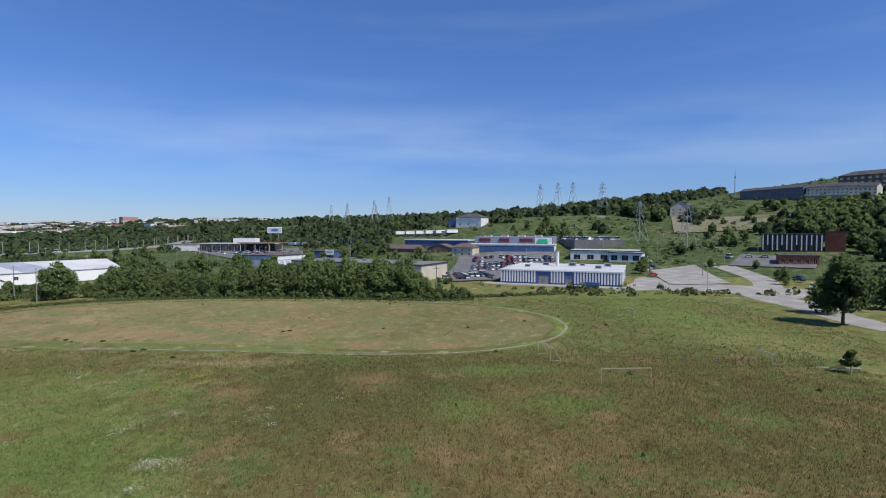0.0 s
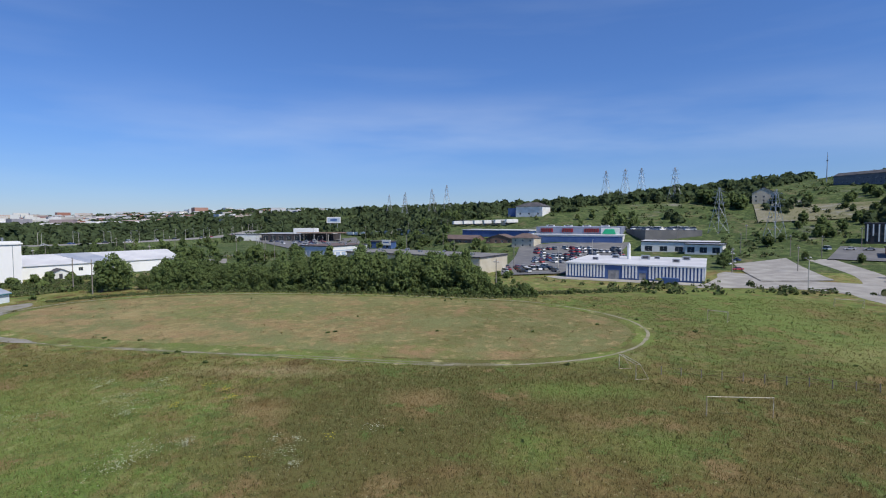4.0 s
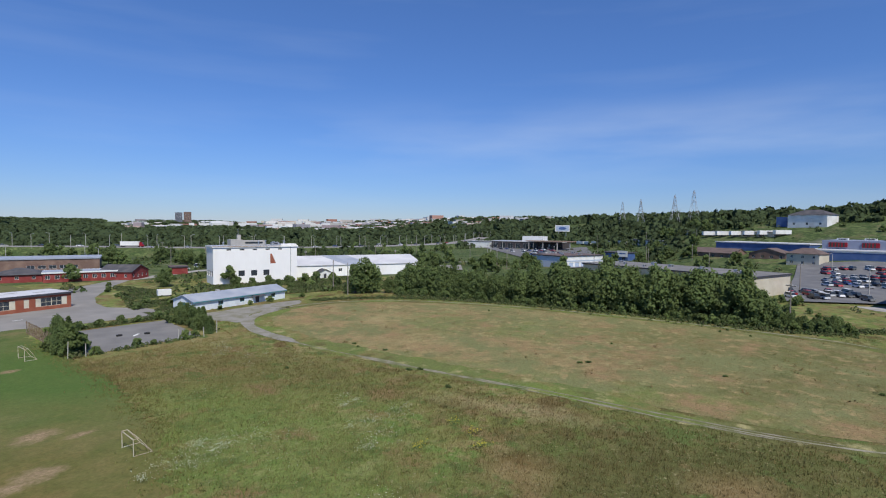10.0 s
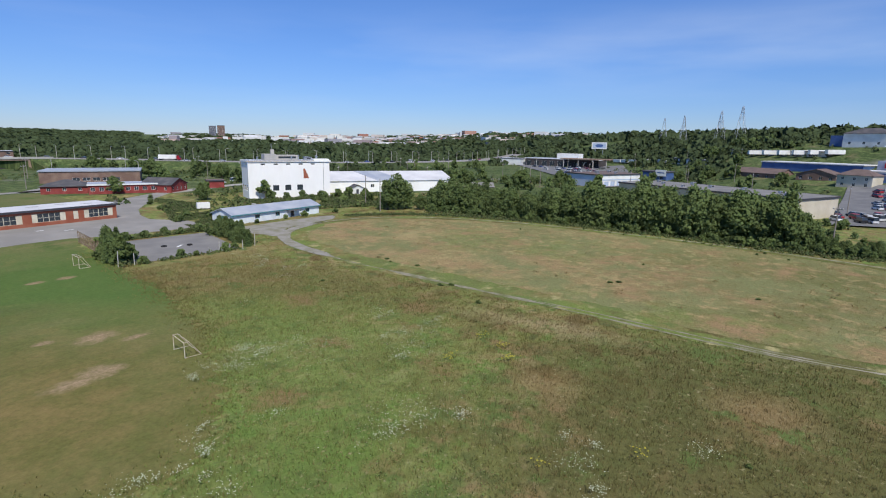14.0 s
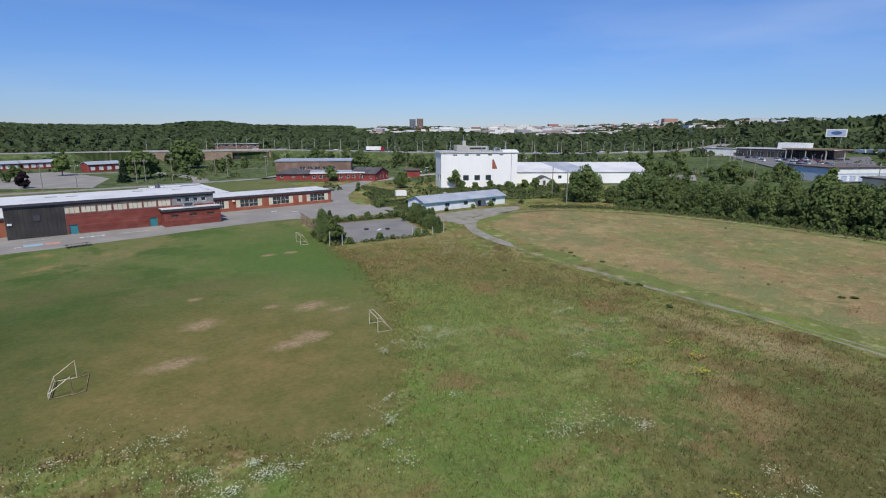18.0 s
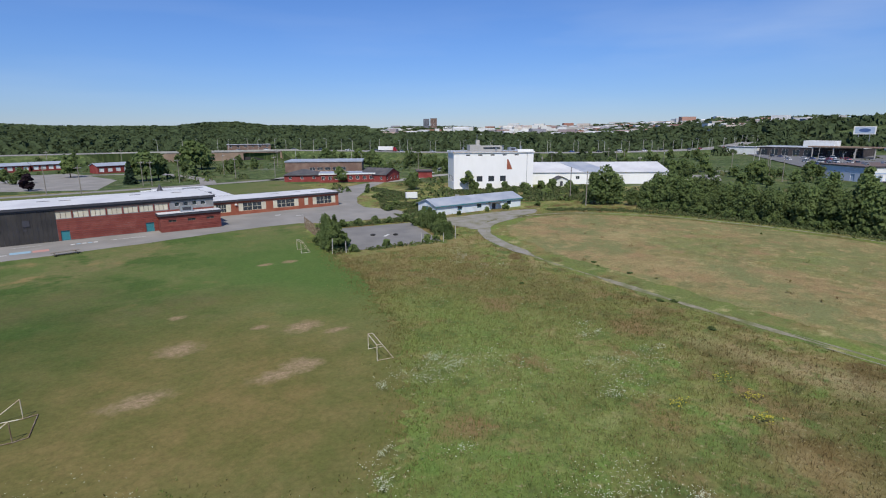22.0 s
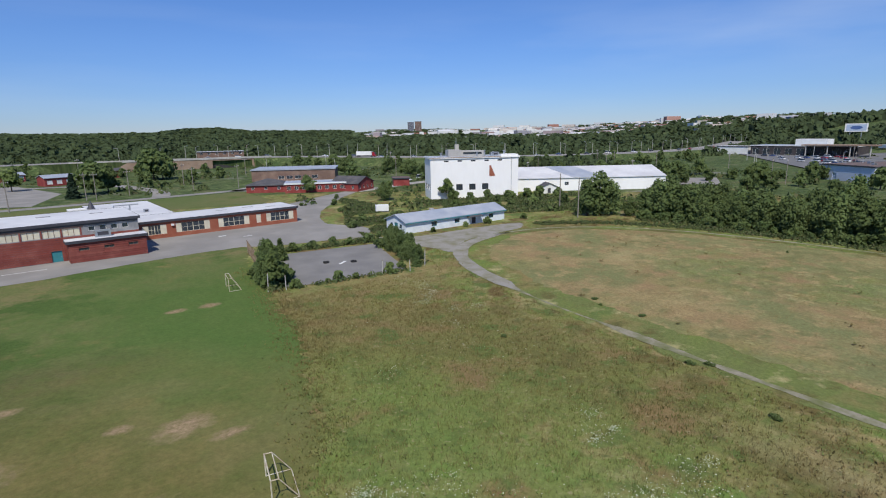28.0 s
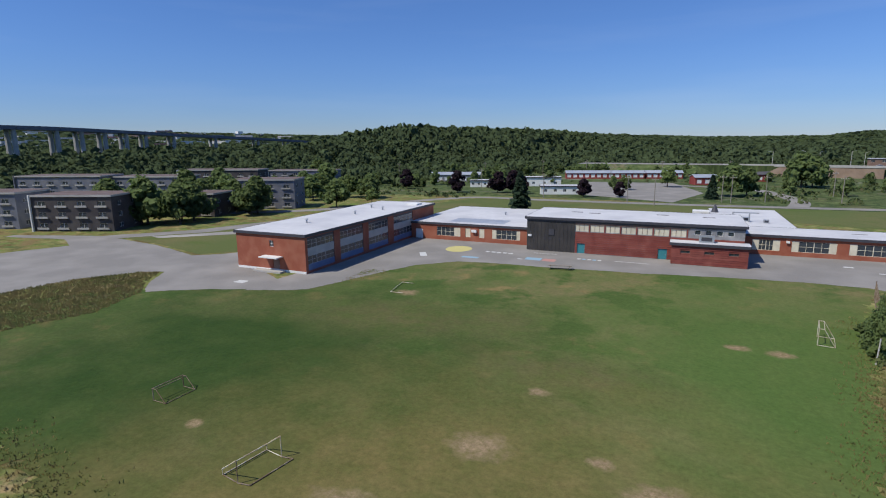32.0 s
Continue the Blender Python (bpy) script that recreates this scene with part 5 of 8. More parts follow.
ph = part("penthouse", Geo().box(-8.5, -4.0, -1.5, 4, 14.3, 16.6).box(-4.0, 5.0, 0, 5, 14.3, 16.2), M_CONC, wb)
part("penthouse_window", Geo().box(-2.8, 4.0, -0.07, -0.004, 15.0, 15.7), M_GLASS, ph)
part("chimney", Geo().box(-5.2, -3.9, 2, 3.4, 16.2, 18.4), M_CONC, wb)
part("aerial", Geo().tube((-4.8, 2.6, 18.4), (-4.8, 2.6, 20.6), 0.08), M_STEEL, wb)
part("drain_pipe", Geo().tube((wa - 2.6, -wbb - 0.12, 0.3), (wa - 2.6, -wbb - 0.12, 14.0), 0.09), M_STEEL, wb)
roof_unit(wb, 9, 1, 14.3, 3, 2, 1.2)
for x, y, h in ((1.5, -3, 1.5), (4.5, -2, 1.9), (7.2, -3.5, 1.4), (11.5, -2.5, 1.7), (13.0, 1.5, 1.2), (-10.5, 2.0, 1.1)):
    roof_vent(wb, x, y, 14.3, h, 0.28)
part("roof_edge", Geo().box(-wa - 0.36, wa - 6.5, -wbb - 0.4, -wbb - 0.36, 14.02, 14.28), M_CONC_BROWN, wb, "rusty brown roof edging")
fac, fa, fb = building("factory_hall", "long low white factory hall with pale sheet roof", "industrial building", (170.5, 169.0), (222.5, 131.0), 28, 4.9, M_WALLWHITE, M_ROOF, "gable", 8.2, rows=[("s", 3, 1.6, 2.0, 3.4, 0.2, 0.6)], doors=[("e", 0.5, 4.0, 3.6, M_WHITE)])
part("patched_roof", Geo().hexa([(-4, -fb - 0.42, 4.99), (8, -fb - 0.42, 4.99), (0, -0.05, 8.4), (-12, -0.05, 8.4), (-4, -fb - 0.42, 5.04), (8, -fb - 0.42, 5.04), (0, -0.05, 8.44), (-12, -0.05, 8.44)]), M_ROOF_GREY, fac, "grey replaced roof sheets")
building("pump_house", "small white pump house with dark roof", "shed", (177, 154), (182, 151), 4, 2.4, M_WHITE, M_ROOF_DARK, "cross", 3.8, doors=[("s", 0.5, 1.2, 2.0, M_TRIM)])
trailer = thing("white_container", "white box trailer parked in the scrub", "container", 110, 158, 0, -25)
part("container_body", Geo().box(-1.9, 1.9, -1.1, 1.1, 0.35, 2.1), M_WHITE, trailer)
part("skid", Geo().box(-1.8, 1.8, -1.0, 1.0, 0.0, 0.35), M_TRIM, trailer)

# ---- red barrack houses and the hall behind ----
building("red_barrack", "dark-roofed red wooden barrack", "house", (99, 241), (112, 233), 14, 3.0, M_RED, M_ROOF_DARK, "hip", 5.2, rows=[("s", 3, 1.2, 1.2, 2.4), ("e", 2, 1.2, 1.2, 2.4)], group="red barracks")
building("red_barrack", "flat-roofed red barrack with white window frames", "house", (110, 228.5), (131, 217.5), 12, 3.6, M_RED, M_ROOF_GREY, rows=[("s", 8, 1.5, 1.2, 2.7)], fascia=M_WHITE, group="red barracks")
building("red_barrack", "red gabled house with dark roof", "house", (133.5, 212), (144.5, 218), 13, 3.2, M_RED, M_ROOF_DARK, "cross", 5.6, rows=[("s", 4, 1.1, 1.0, 2.3), ("w", 3, 1.1, 1.0, 2.3)], group="red barracks")
building("red_garage", "small flat red garage", "garage", (156, 220), (162, 216.5), 8, 3.2, M_RED, M_ROOF_BROWN)
building("recreation_hall", "brown flat-roofed hall with grey roof", "hall", (120, 293), (155, 271.5), 24, 5.6, M_BROWNWALL, M_ROOF_GREY, rows=[("s", 5, 3.0, 1.0, 2.6, 0.3, 0.8)], fascia=M_ROOF_GREY)
for p, q, h, wm, rm in (((-107, 330), (-72, 341), 4.2, M_GREYPANEL, M_ROOF_GREY), ((-35, 379), (11, 392), 3.6, M_RED, M_ROOF_GREY), ((12, 393), (33, 399), 3.6, M_RED, M_ROOF_GREY), ((39, 348), (55, 353), 4.0, M_RED, M_ROOF_GREY), ((63, 382), (79, 387), 4.0, M_RED, M_ROOF_DARK)):
    n = int(math.hypot(q[0] - p[0], q[1] - p[1]) / 3.6)
    building("bungalow", "long low bungalow with a row of white windows", "house", p, q, 9, h, wm, rm, "gable", h + 1.3, rows=[("s", n, 2.4, 0.9, 2.9)], pane_mat=M_WHITE, group="bungalows")
for p, q, h in (((-48, 313), (-26, 320), 4.6), ((-25, 272), (-9, 277), 3.6), ((-70, 300), (-58, 304), 3.4)):
    building("white_trailer_house", "white flat-roofed trailer house", "house", p, q, 7, h, M_WHITE, M_ROOF, rows=[("s", 4, 1.4, 1.2, 2.4)], group="trailer houses")

# overpass wall and underpass
ov = thing("overpass", "brown concrete overpass wall with a dark underpass", "bridge", 122, 431.5, 0, -12)
part("retaining_wall", Geo().box(-66, 19, -1, 0.2, 0, 6.9), M_CONC_BROWN, ov)
part("deck", Geo().box(19, 46, -1, 26, 5.4, 6.7), M_CONC_BROWN, ov)
part("abutment", Geo().box(46, 60, -1, 0.2, 0, 6.9), M_CONC_BROWN, ov)
# solid black filling in place of the shade under the deck
part("underpass", Geo().box(19, 46, 1.0, 24, 0.02, 5.3), M_BLACK, ov, "black block standing for the shade inside the underpass")
part("parapet", Geo().box(-66, 60, -1.3, -1.02, 6.3, 7.7), M_CONC, ov)
building("motel", "flat brown motel beyond the highway", "house", (150, 500), (185, 490), 14, 9.5, M_BROWNWALL, M_ROOF, rows=[("s", 6, 2.2, 7.4, 8.8)])

# ---- empty apartment blocks ----
def apartment(p, q, depth, h, storeys, mat, end_mat, label):
    n = max(2, int(math.hypot(q[0] - p[0], q[1] - p[1]) / 5.5))
    rows = []
    for s in range(storeys):
        z0 = 0.9 + s * (h - 0.6) / storeys
        rows += [("s", n, 2.2, z0, z0 + 1.3), ("e", 2, 1.6, z0, z0 + 1.3)]
    r, a, b = building("apartment_block", label, "apartment block", p, q, depth, h, mat, M_ROOF_BROWN, rows=rows, fascia=M_CONC, group="empty apartment blocks", mats={"w": end_mat})
    for s in range(storeys):
        z0 = 0.55 + s * (h - 0.6) / storeys
        for k in range(n):
            c = -a + 2 * a * (k + 0.5) / n
            part("balcony_rail", Geo().box(c - 1.7, c + 1.7, -b - 0.5, -b - 0.38, z0, z0 + 0.55).box(c - 1.7, c + 1.7, -b - 0.38, -b - 0.004, z0, z0 + 0.12), M_CONC, r)
    part("end_wall", Geo().box(-a - 0.35, -a - 0.01, -b - 0.6, b + 0.2, 0, h + 0.3), end_mat, r, "pale projecting end wall")


apartment((-131, 122), (-109.5, 130.2), 13, 9.8, 3, M_DARKWALL, M_WHITE, "dark brick apartment block with pale end wall")
apartment((-158, 116), (-140, 123), 13, 10.2, 3, M_GREYWALL, M_WHITE, "grey apartment block with boarded balconies")
apartment((-210, 160), (-176, 172), 13, 11.5, 3, M_GREYWALL, M_GREYWALL, "blue-grey three-storey empty apartment block")
apartment((-178, 178), (-150, 188), 13, 10.8, 3, M_GREYWALL, M_GREYWALL, "blue-grey three-storey empty apartment block")
apartment((-205, 232), (-165, 246), 13, 10.5, 3, M_DARKWALL, M_WHITE, "dark apartment block with white end wall")
apartment((-118, 181), (-96, 190), 13, 10.5, 3, M_GREYWALL, M_WHITE, "grey apartment block behind trees")
apartment((-128, 156), (-106, 162), 12, 7.5, 2, M_DARKWALL, M_WHITE, "low dark apartment block with white end")
apartment((-175, 265), (-140, 276), 13, 9, 3, M_GREYWALL, M_WHITE, "grey apartment block with white end wall")

# ---- viaduct ----
via = thing("viaduct", "long steel viaduct on concrete piers", "bridge", -540, 530, 0)
run = smooth_line([(60, -420, 41), (44, -220, 41), (14, -120, 40), (-30, 0, 38), (-40, 230, 31), (-44, 330, 26)], 6)
part("deck", Geo(), M_CONC, via)
bpy.data.objects.remove(via.children[0])
for a, b in zip(run, run[1:]):
    d = (Vector(b) - Vector(a)).normalized()
    s = Vector((-d.y, d.x, 0)).normalized() * 8
    a, b = Vector(a), Vector(b)
    dn = Vector((0, 0, 3.4))
    span = Geo().hexa([tuple(a - s - dn), tuple(b - s - dn), tuple(b + s - dn), tuple(a + s - dn), tuple(a - s), tuple(b - s), tuple(b + s), tuple(a + s)])
    part("deck_span", span, M_GREYWALL, via)
for a, b in list(zip(run, run[1:]))[::2]:
    gh = ground_height(-540 + a[0], 530 + a[1])
    for s in (-5, 5):
        part("pier", Geo().tube((a[0] + s, a[1], gh - 1), (a[0] + s, a[1], a[2] - 3.3), 2.4, 8, 2.0), M_CONC, via)


# ---- shops, warehouses and the hill ----
st, xa, ya = building("striped_warehouse", "blue warehouse with white vertical fins and pale roof", "warehouse", (196.5, -38), (178, -82), 42, 5.4, M_BLUE, M_ROOF, fascia=M_WHITE, mats={"e": M_BLUEWHITE},
                      doors=[("s", 0.37, 4.0, 3.4, M_GREYPANEL), ("s", 0.58, 2.4, 2.6, M_GREYPANEL)])
nf = 42
for k in range(nf):
    u = -xa + 0.4 + k * (2 * xa - 0.8) / (nf - 1)
    if 0.32 < (u + xa) / (2 * xa) < 0.42 or 0.55 < (u + xa) / (2 * xa) < 0.62:
        continue
    part("fin", Geo().box(u - 0.3, u + 0.3, -ya - 0.25, -ya - 0.01, 0.6, 5.2), M_WHITE, st)
for k in range(16):
    y = -ya + 1.5 + k * 2.5
    part("fin", Geo().box(xa + 0.01, xa + 0.2, y - 0.2, y + 0.2, 0.4, 5.2), M_WHITE, st)
for x, y, s in ((-10, 8, 1.5), (2, 6, 1.8), (6, 10, 1.2), (14, -5, 1.4), (17, 8, 1.6), (-16, -4, 1.2)):
    roof_unit(st, x, y, 5.7, 1.8 * s, 1.3 * s, 0.9 * s)
dump = thing("dumpster", "blue steel dumpster beside the warehouse", "dumpster", 176.5, -70, 0, math.degrees(math.atan2(-44, -18.5)))
part("bin", Geo().hexa([(-2.4, -1, 0.15), (2.4, -1, 0.15), (2.4, 1, 0.15), (-2.4, 1, 0.15), (-2.8, -1.1, 2.0), (2.8, -1.1, 2.0), (2.8, 1.1, 2.0), (-2.8, 1.1, 2.0)]), M_BLUE, dump)
part("skid", Geo().box(-2.2, 2.2, -0.8, 0.8, 0, 0.15), M_TRIM, dump)
tan, ta, tb = building("tan_block_store", "long tan block store with flat grey roof", "shop", (203, -5), (224.5, -17), 72, 6.7, M_TANWALL, M_ROOF_GRAVEL, rows=[("w", 6, 2.0, 1.4, 3.0)])
for x, y, z in ((-4, -28, 1.0), (3, -22, 0.8), (-6, -14, 1.2), (5, -8, 0.9), (0, 2, 1.1), (-7, 9, 0.8), (6, 14, 1.2), (-2, 22, 0.9), (4, 29, 1.0)):
    roof_unit(tan, x, y, 7.0, 1.6 * z, 1.2 * z, 0.9 * z)
dl, da, db = building("dealer_garage", "white garage with a row of overhead doors", "garage", (289, 81), (317, 65), 24, 6.4, M_WHITE, M_ROOF_BROWN, mats={"w": M_PALEBLUE}, rows=[("s", 7, 3.2, 0.3, 2.9), ("w", 2, 2.0, 0.3, 3.2)], pane_mat=M_BLUEWHITE, frame_mat=M_WHITE)
for x, y, z in ((-8, -4, 1.0), (-2, 3, 1.3), (5, -5, 0.9), (9, 4, 1.2), (1, -8, 0.7)):
    roof_unit(dl, x, y, 6.7, 1.5 * z, 1.2 * z, 0.8 * z)
part("blue_band", Geo().box(-da, da, -db - 0.06, -db - 0.004, 3.4, 4.0), M_BLUEWHITE, dl)
sg, ga, gb = building("dark_blue_shop", "dark blue shop with a white sign board", "shop", (384, 80), (376, 60), 12, 5.2, M_BLUE, M_ROOF_DARK, rows=[("s", 3, 2.4, 0.5, 2.6)])
sgn = part("sign_board", Geo().box(3, 10.5, -gb - 0.5, -gb - 0.2, 2.6, 6.6), M_WHITE, sg, "white sign board with unreadable writing")
part("sign_writing", Geo().box(4.3, 9.2, -gb - 0.53, -gb - 0.504, 4.4, 5.1), M_BLUE, sgn)
building("brown_house", "low shop with wide brown shingled roof", "shop", (373, 25), (356, -2), 12, 3.4, M_BROWNWALL, M_ROOF_BROWN, "gable", 6.0, rows=[("s", 6, 1.6, 0.8, 2.4)], group="brown shops")
building("brown_house", "low shop with wide brown shingled roof", "shop", (352, -9), (344, -26), 12, 3.4, M_BROWNWALL, M_ROOF_BROWN, "cross", 6.2, rows=[("s", 4, 1.6, 0.8, 2.4)], group="brown shops")
building("tan_house", "two-storey tan house with hipped roof", "house", (330, -25), (322, -38), 10, 6.2, M_TANWALL, M_ROOF_BROWN, "hip", 9.0, rows=[("s", 3, 1.2, 1.0, 2.4), ("s", 3, 1.2, 3.9, 5.2)])
M_STOREGREY = material("grey_blue_render", (0.24, 0.27, 0.36), (0.2, 0.23, 0.31), 0.8, 0.7, (0.28, 0.31, 0.38), 0.2)
sto, oa, ob = building("big_store", "large blue store with red sign panels and white band", "shop", (335, -36), (315.5, -90), 14, 6.0, M_BLUE, M_ROOF, fascia=M_WHITE, mats={"e": M_WHITE})
part("white_band", Geo().box(-oa, oa, -ob - 0.1, -ob - 0.004, 5.0, 5.9), M_WHITE, sto)
up = part("upper_hall", Geo().box(-oa + 2, oa - 2, ob - 1.5, ob + 40, 0, 10.8), M_STOREGREY, sto)
for x0, x1, m in ((-oa + 5, -oa + 13, M_SIGNRED), (-oa + 19, -oa + 26, M_SIGNRED), (-oa + 33, -oa + 42, M_SIGNRED)):
    s = part("sign_panel", Geo().box(x0, x1, ob - 2.0, ob - 1.52, 7.4, 9.8), m, sto, "red sign panel with pale writing")
    k = x0 + 0.5
    while k < x1 - 1.2:
        part("sign_writing", Geo().box(k, k + 0.7, ob - 2.06, ob - 2.004, 7.5, 9.7), M_BLACK, s)
        k += 1.4
part("white_entrance", Geo().box(oa - 14, oa - 3, ob - 2.6, ob - 1.52, 0, 10.4), M_WHITE, sto)
part("awning", Geo().hexa([(oa - 13, ob - 5, 6.6), (oa - 5, ob - 5, 6.6), (oa - 5, ob - 2.62, 6.6), (oa - 13, ob - 2.62, 6.6), (oa - 11.5, ob - 3.6, 9.2), (oa - 6, ob - 3.6, 9.2), (oa - 6, ob - 2.62, 9.6), (oa - 11.5, ob - 2.62, 9.6)]), M_SIGNGREEN, sto, "green entrance awning")
for k in range(4):
    roof_unit(sto, -oa + 8 + k * 12, ob + 14, 10.8, 5, 2.5, 1.0, M_WHITE)
building("blue_store_annex", "low blue annex of the large store", "shop", (384, 8), (357, -38), 20, 5.0, M_BLUE, M_ROOF, fascia=M_WHITE)
building("white_repair_shop", "low white repair shop with flat pale roof", "shop", (292, -94), (276, -129), 18, 5.6, M_WHITE, M_ROOF, rows=[("s", 5, 4.0, 0.3, 3.2)])
building("white_office", "white office with dark windows", "shop", (277, -112), (267.5, -127), 10, 5.4, M_WHITE, M_ROOF_GREY, rows=[("s", 3, 3.6, 1.0, 4.0)])
ofc, fa, fb = building("dark_office", "dark two-storey office with pale upright strips", "office", (264, -193), (249.5, -216.5), 12, 10.0, M_DARKWALL, M_ROOF_DARK, rows=[("s", 11, 1.2, 1.0, 4.4), ("s", 11, 1.2, 5.4, 9.0)], frame_mat=M_DARKWALL, cols=1)
for k in range(13):
    u = -fa + 0.5 + k * (2 * fa - 1.0) / 12
    part("fin", Geo().box(u - 0.28, u + 0.28, -fb - 0.3, -fb - 0.004, 4.0 if k % 3 == 1 else 1.2, 9.6), M_WHITE, ofc, "white upright strip")
building("brick_stair_hall", "red brick end hall of the office", "office", (249, -217.3), (243.5, -224), 12, 10.4, M_BRICK, M_ROOF_DARK)
building("brick_shop", "low red brick shop with dark roof", "shop", (229, -179), (221.5, -193.5), 11, 4.8, M_BRICK, M_ROOF_DARK, rows=[("s", 5, 1.6, 1.0, 3.4)])
hh, ha, hb = building("white_hill_house", "white building with dark roof on the hill", "house", (430, -34), (417, -54), 14, 8.6, M_WHITE, M_ROOF_DARK, "hip", 12.0, rows=[("s", 3, 1.4, 2.0, 3.6)])
part("blue_wing", Geo().box(-ha - 9, -ha - 0.01, -hb + 3, hb - 2, 0, 7.4), M_BLUE, hh, "blue side wing")
hz_house, _, _ = building("hill_house", "pale gabled house on the slope", "house", (402, -206), (395, -219), 22, 8.0, M_TANWALL, M_ROOF_DARK, "cross", 12.4, rows=[("s", 3, 1.2, 1.5, 3.0), ("s", 3, 1.2, 4.6, 6.0)])
for k in range(6):
    f0, f1 = k / 6, (k + 1) / 6
    p = (445 + (393 - 445) * f0, -290 - 20 * f0)
    q = (445 + (393 - 445) * f1, -290 - 20 * f1)
    building("terrace_house", "grey terrace house on the ridge", "house", p, q, 11, 7.2 + 0.5 * k, M_GREYWALL, M_ROOF_DARK, "gable", 9.6 + 0.5 * k, rows=[("s", 3, 1.2, 1.0, 2.4), ("s", 3, 1.2, 4.2, 5.6)], group="ridge terrace")
for k in range(8):
    f0, f1 = k / 8, (k + 1) / 8
    p = (391 + (352 - 391) * f0, -311 - 24 * f0)
    q = (391 + (352 - 391) * f1, -311 - 24 * f1)
    r, a, b = building("terrace_house", "brown terrace house with white deck on the ridge", "house", p, q, 11, 9.4, M_TANWALL, M_ROOF_DARK, "gable", 12.0, rows=[("s", 2, 1.2, 3.0, 5.0), ("s", 2, 1.2, 6.2, 7.6)], group="ridge terrace")
    part("deck_rail", Geo().box(-a, a, -b - 2.6, -b - 2.5, 2.6, 3.6).box(-a, a, -b - 2.5, -b - 0.004, 2.4, 2.6), M_WHITE, r)
    part("deck_brace", Geo().tube((-a + 0.4, -b - 2.4, 2.5), (-a + 1.6, -b - 0.1, -0.5), 0.2), M_WHITE, r)
building("ridge_apartments", "large brown apartment house on the ridge", "apartment block", (416, -357), (380, -375), 16, 11.5, M_BROWNWALL, M_ROOF_DARK, "hip", 15.5, rows=[("s", 8, 2.4, 1.0, 3.0), ("s", 8, 2.4, 4.6, 6.4), ("s", 8, 2.4, 8.2, 10.0)], pane_mat=M_CREAM)
building("tan_shop_row", "long low tan shop row", "shop", (438, 28), (405, -25), 12, 3.6, M_TANWALL, M_ROOF)
building("white_wash_hall", "low white hall among trees", "shop", (490, 75), (438, 42), 12, 5.0, M_WHITE, M_ROOF_GREY)
dg, ea, eb = building("dealer_showroom", "dark glazed showroom with wide canopy", "shop", (504, 211), (499, 138), 25, 7.5, M_DARKWALL, M_ROOF_GREY, rows=[("s", 9, 5.0, 0.5, 5.5)], fascia=M_WHITE)
part("canopy", Geo().box(5, ea + 14, -eb - 12, -eb - 0.01, 8.2, 9.0), M_CONC_BROWN, dg)
for x in (8, 22, 36, 48):
    part("canopy_post", Geo().tube((x, -eb - 11, 0), (x, -eb - 11, 8.2), 0.4, 8), M_CONC, dg)
part("showroom_tower", Geo().box(-8, 14, -2, 10, 7.8, 12.5), M_WHITE, dg)
building("white_dealer_wing", "white flat-roofed wing of the car dealer", "shop", (508, 240), (506, 214), 14, 6.5, M_WHITE, M_ROOF)
bs = thing("billboard", "white-framed blue billboard on two posts", "billboard", 600, 165, ground_height(600, 165), -75)
for x in (-4, 4):
    part("post", Geo().tube((x, 0.3, -1), (x, 0.3, 13), 0.35, 8), M_STEEL, bs)
pn = part("panel", Geo().box(-8, 8, -0.4, 0.1, 11.5, 18.5), M_WHITE, bs)
part("panel_face", Geo().box(-7, 7, -0.45, -0.404, 12.3, 17.7), M_BLUEWHITE, pn)
oval_sign = Geo()
oval_sign.v = [(4.2 * math.cos(t * math.pi / 10), -0.5, 15 + 1.6 * math.sin(t * math.pi / 10)) for t in range(20)]
oval_sign.f = [tuple(range(20))]
part("panel_emblem", oval_sign, M_BLUE, pn, "dark blue oval emblem")
tw1 = building("tower_block", "grey high-rise tower block far off", "tower block", (1166, 1624), (1184, 1611), 22, 41, M_GREYWALL, M_ROOF_DARK, rows=[("s", 4, 3.2, 3 + 4.4 * k, 5 + 4.4 * k) for k in range(8)], group="tower pair")
tw2 = building("tower_block", "brown high-rise tower block far off", "tower block", (1187, 1609), (1206, 1595), 22, 43, M_BROWNWALL, M_ROOF_DARK, rows=[("s", 4, 3.2, 3 + 4.4 * k, 5 + 4.4 * k) for k in range(8)], group="tower pair")


# ---- pylons, poles ----
def pylon_mesh(h):
    g = Geo()
    levels = [(0, 4.2), (0.3, 2.9), (0.6, 1.7), (0.75, 1.2), (1.0, 0.35)]
    for (f0, w0), (f1, w1) in zip(levels, levels[1:]):
        for sx, sy in ((1, 1), (1, -1), (-1, 1), (-1, -1)):
            g.tube((sx * w0, sy * w0, f0 * h), (sx * w1, sy * w1, f1 * h), 0.11, 4)
        for (ax, ay), (bx, by) in (((1, 1), (1, -1)), ((1, -1), (-1, -1)), ((-1, -1), (-1, 1)), ((-1, 1), (1, 1))):
            g.tube((ax * w0, ay * w0, f0 * h), (bx * w1, by * w1, f1 * h), 0.05, 4)
            g.tube((bx * w0, by * w0, f0 * h), (ax * w1, ay * w1, f1 * h), 0.05, 4)
    return g


def arm_mesh(h, f, w):
    g = Geo()
    for s in (-1, 1):
        g.tube((0, 0, f * h), (s * w, 0, f * h + 0.2), 0.09, 4).tube((0, 0, f * h + 1.6), (s * w, 0, f * h + 0.2), 0.06, 4)
    return g


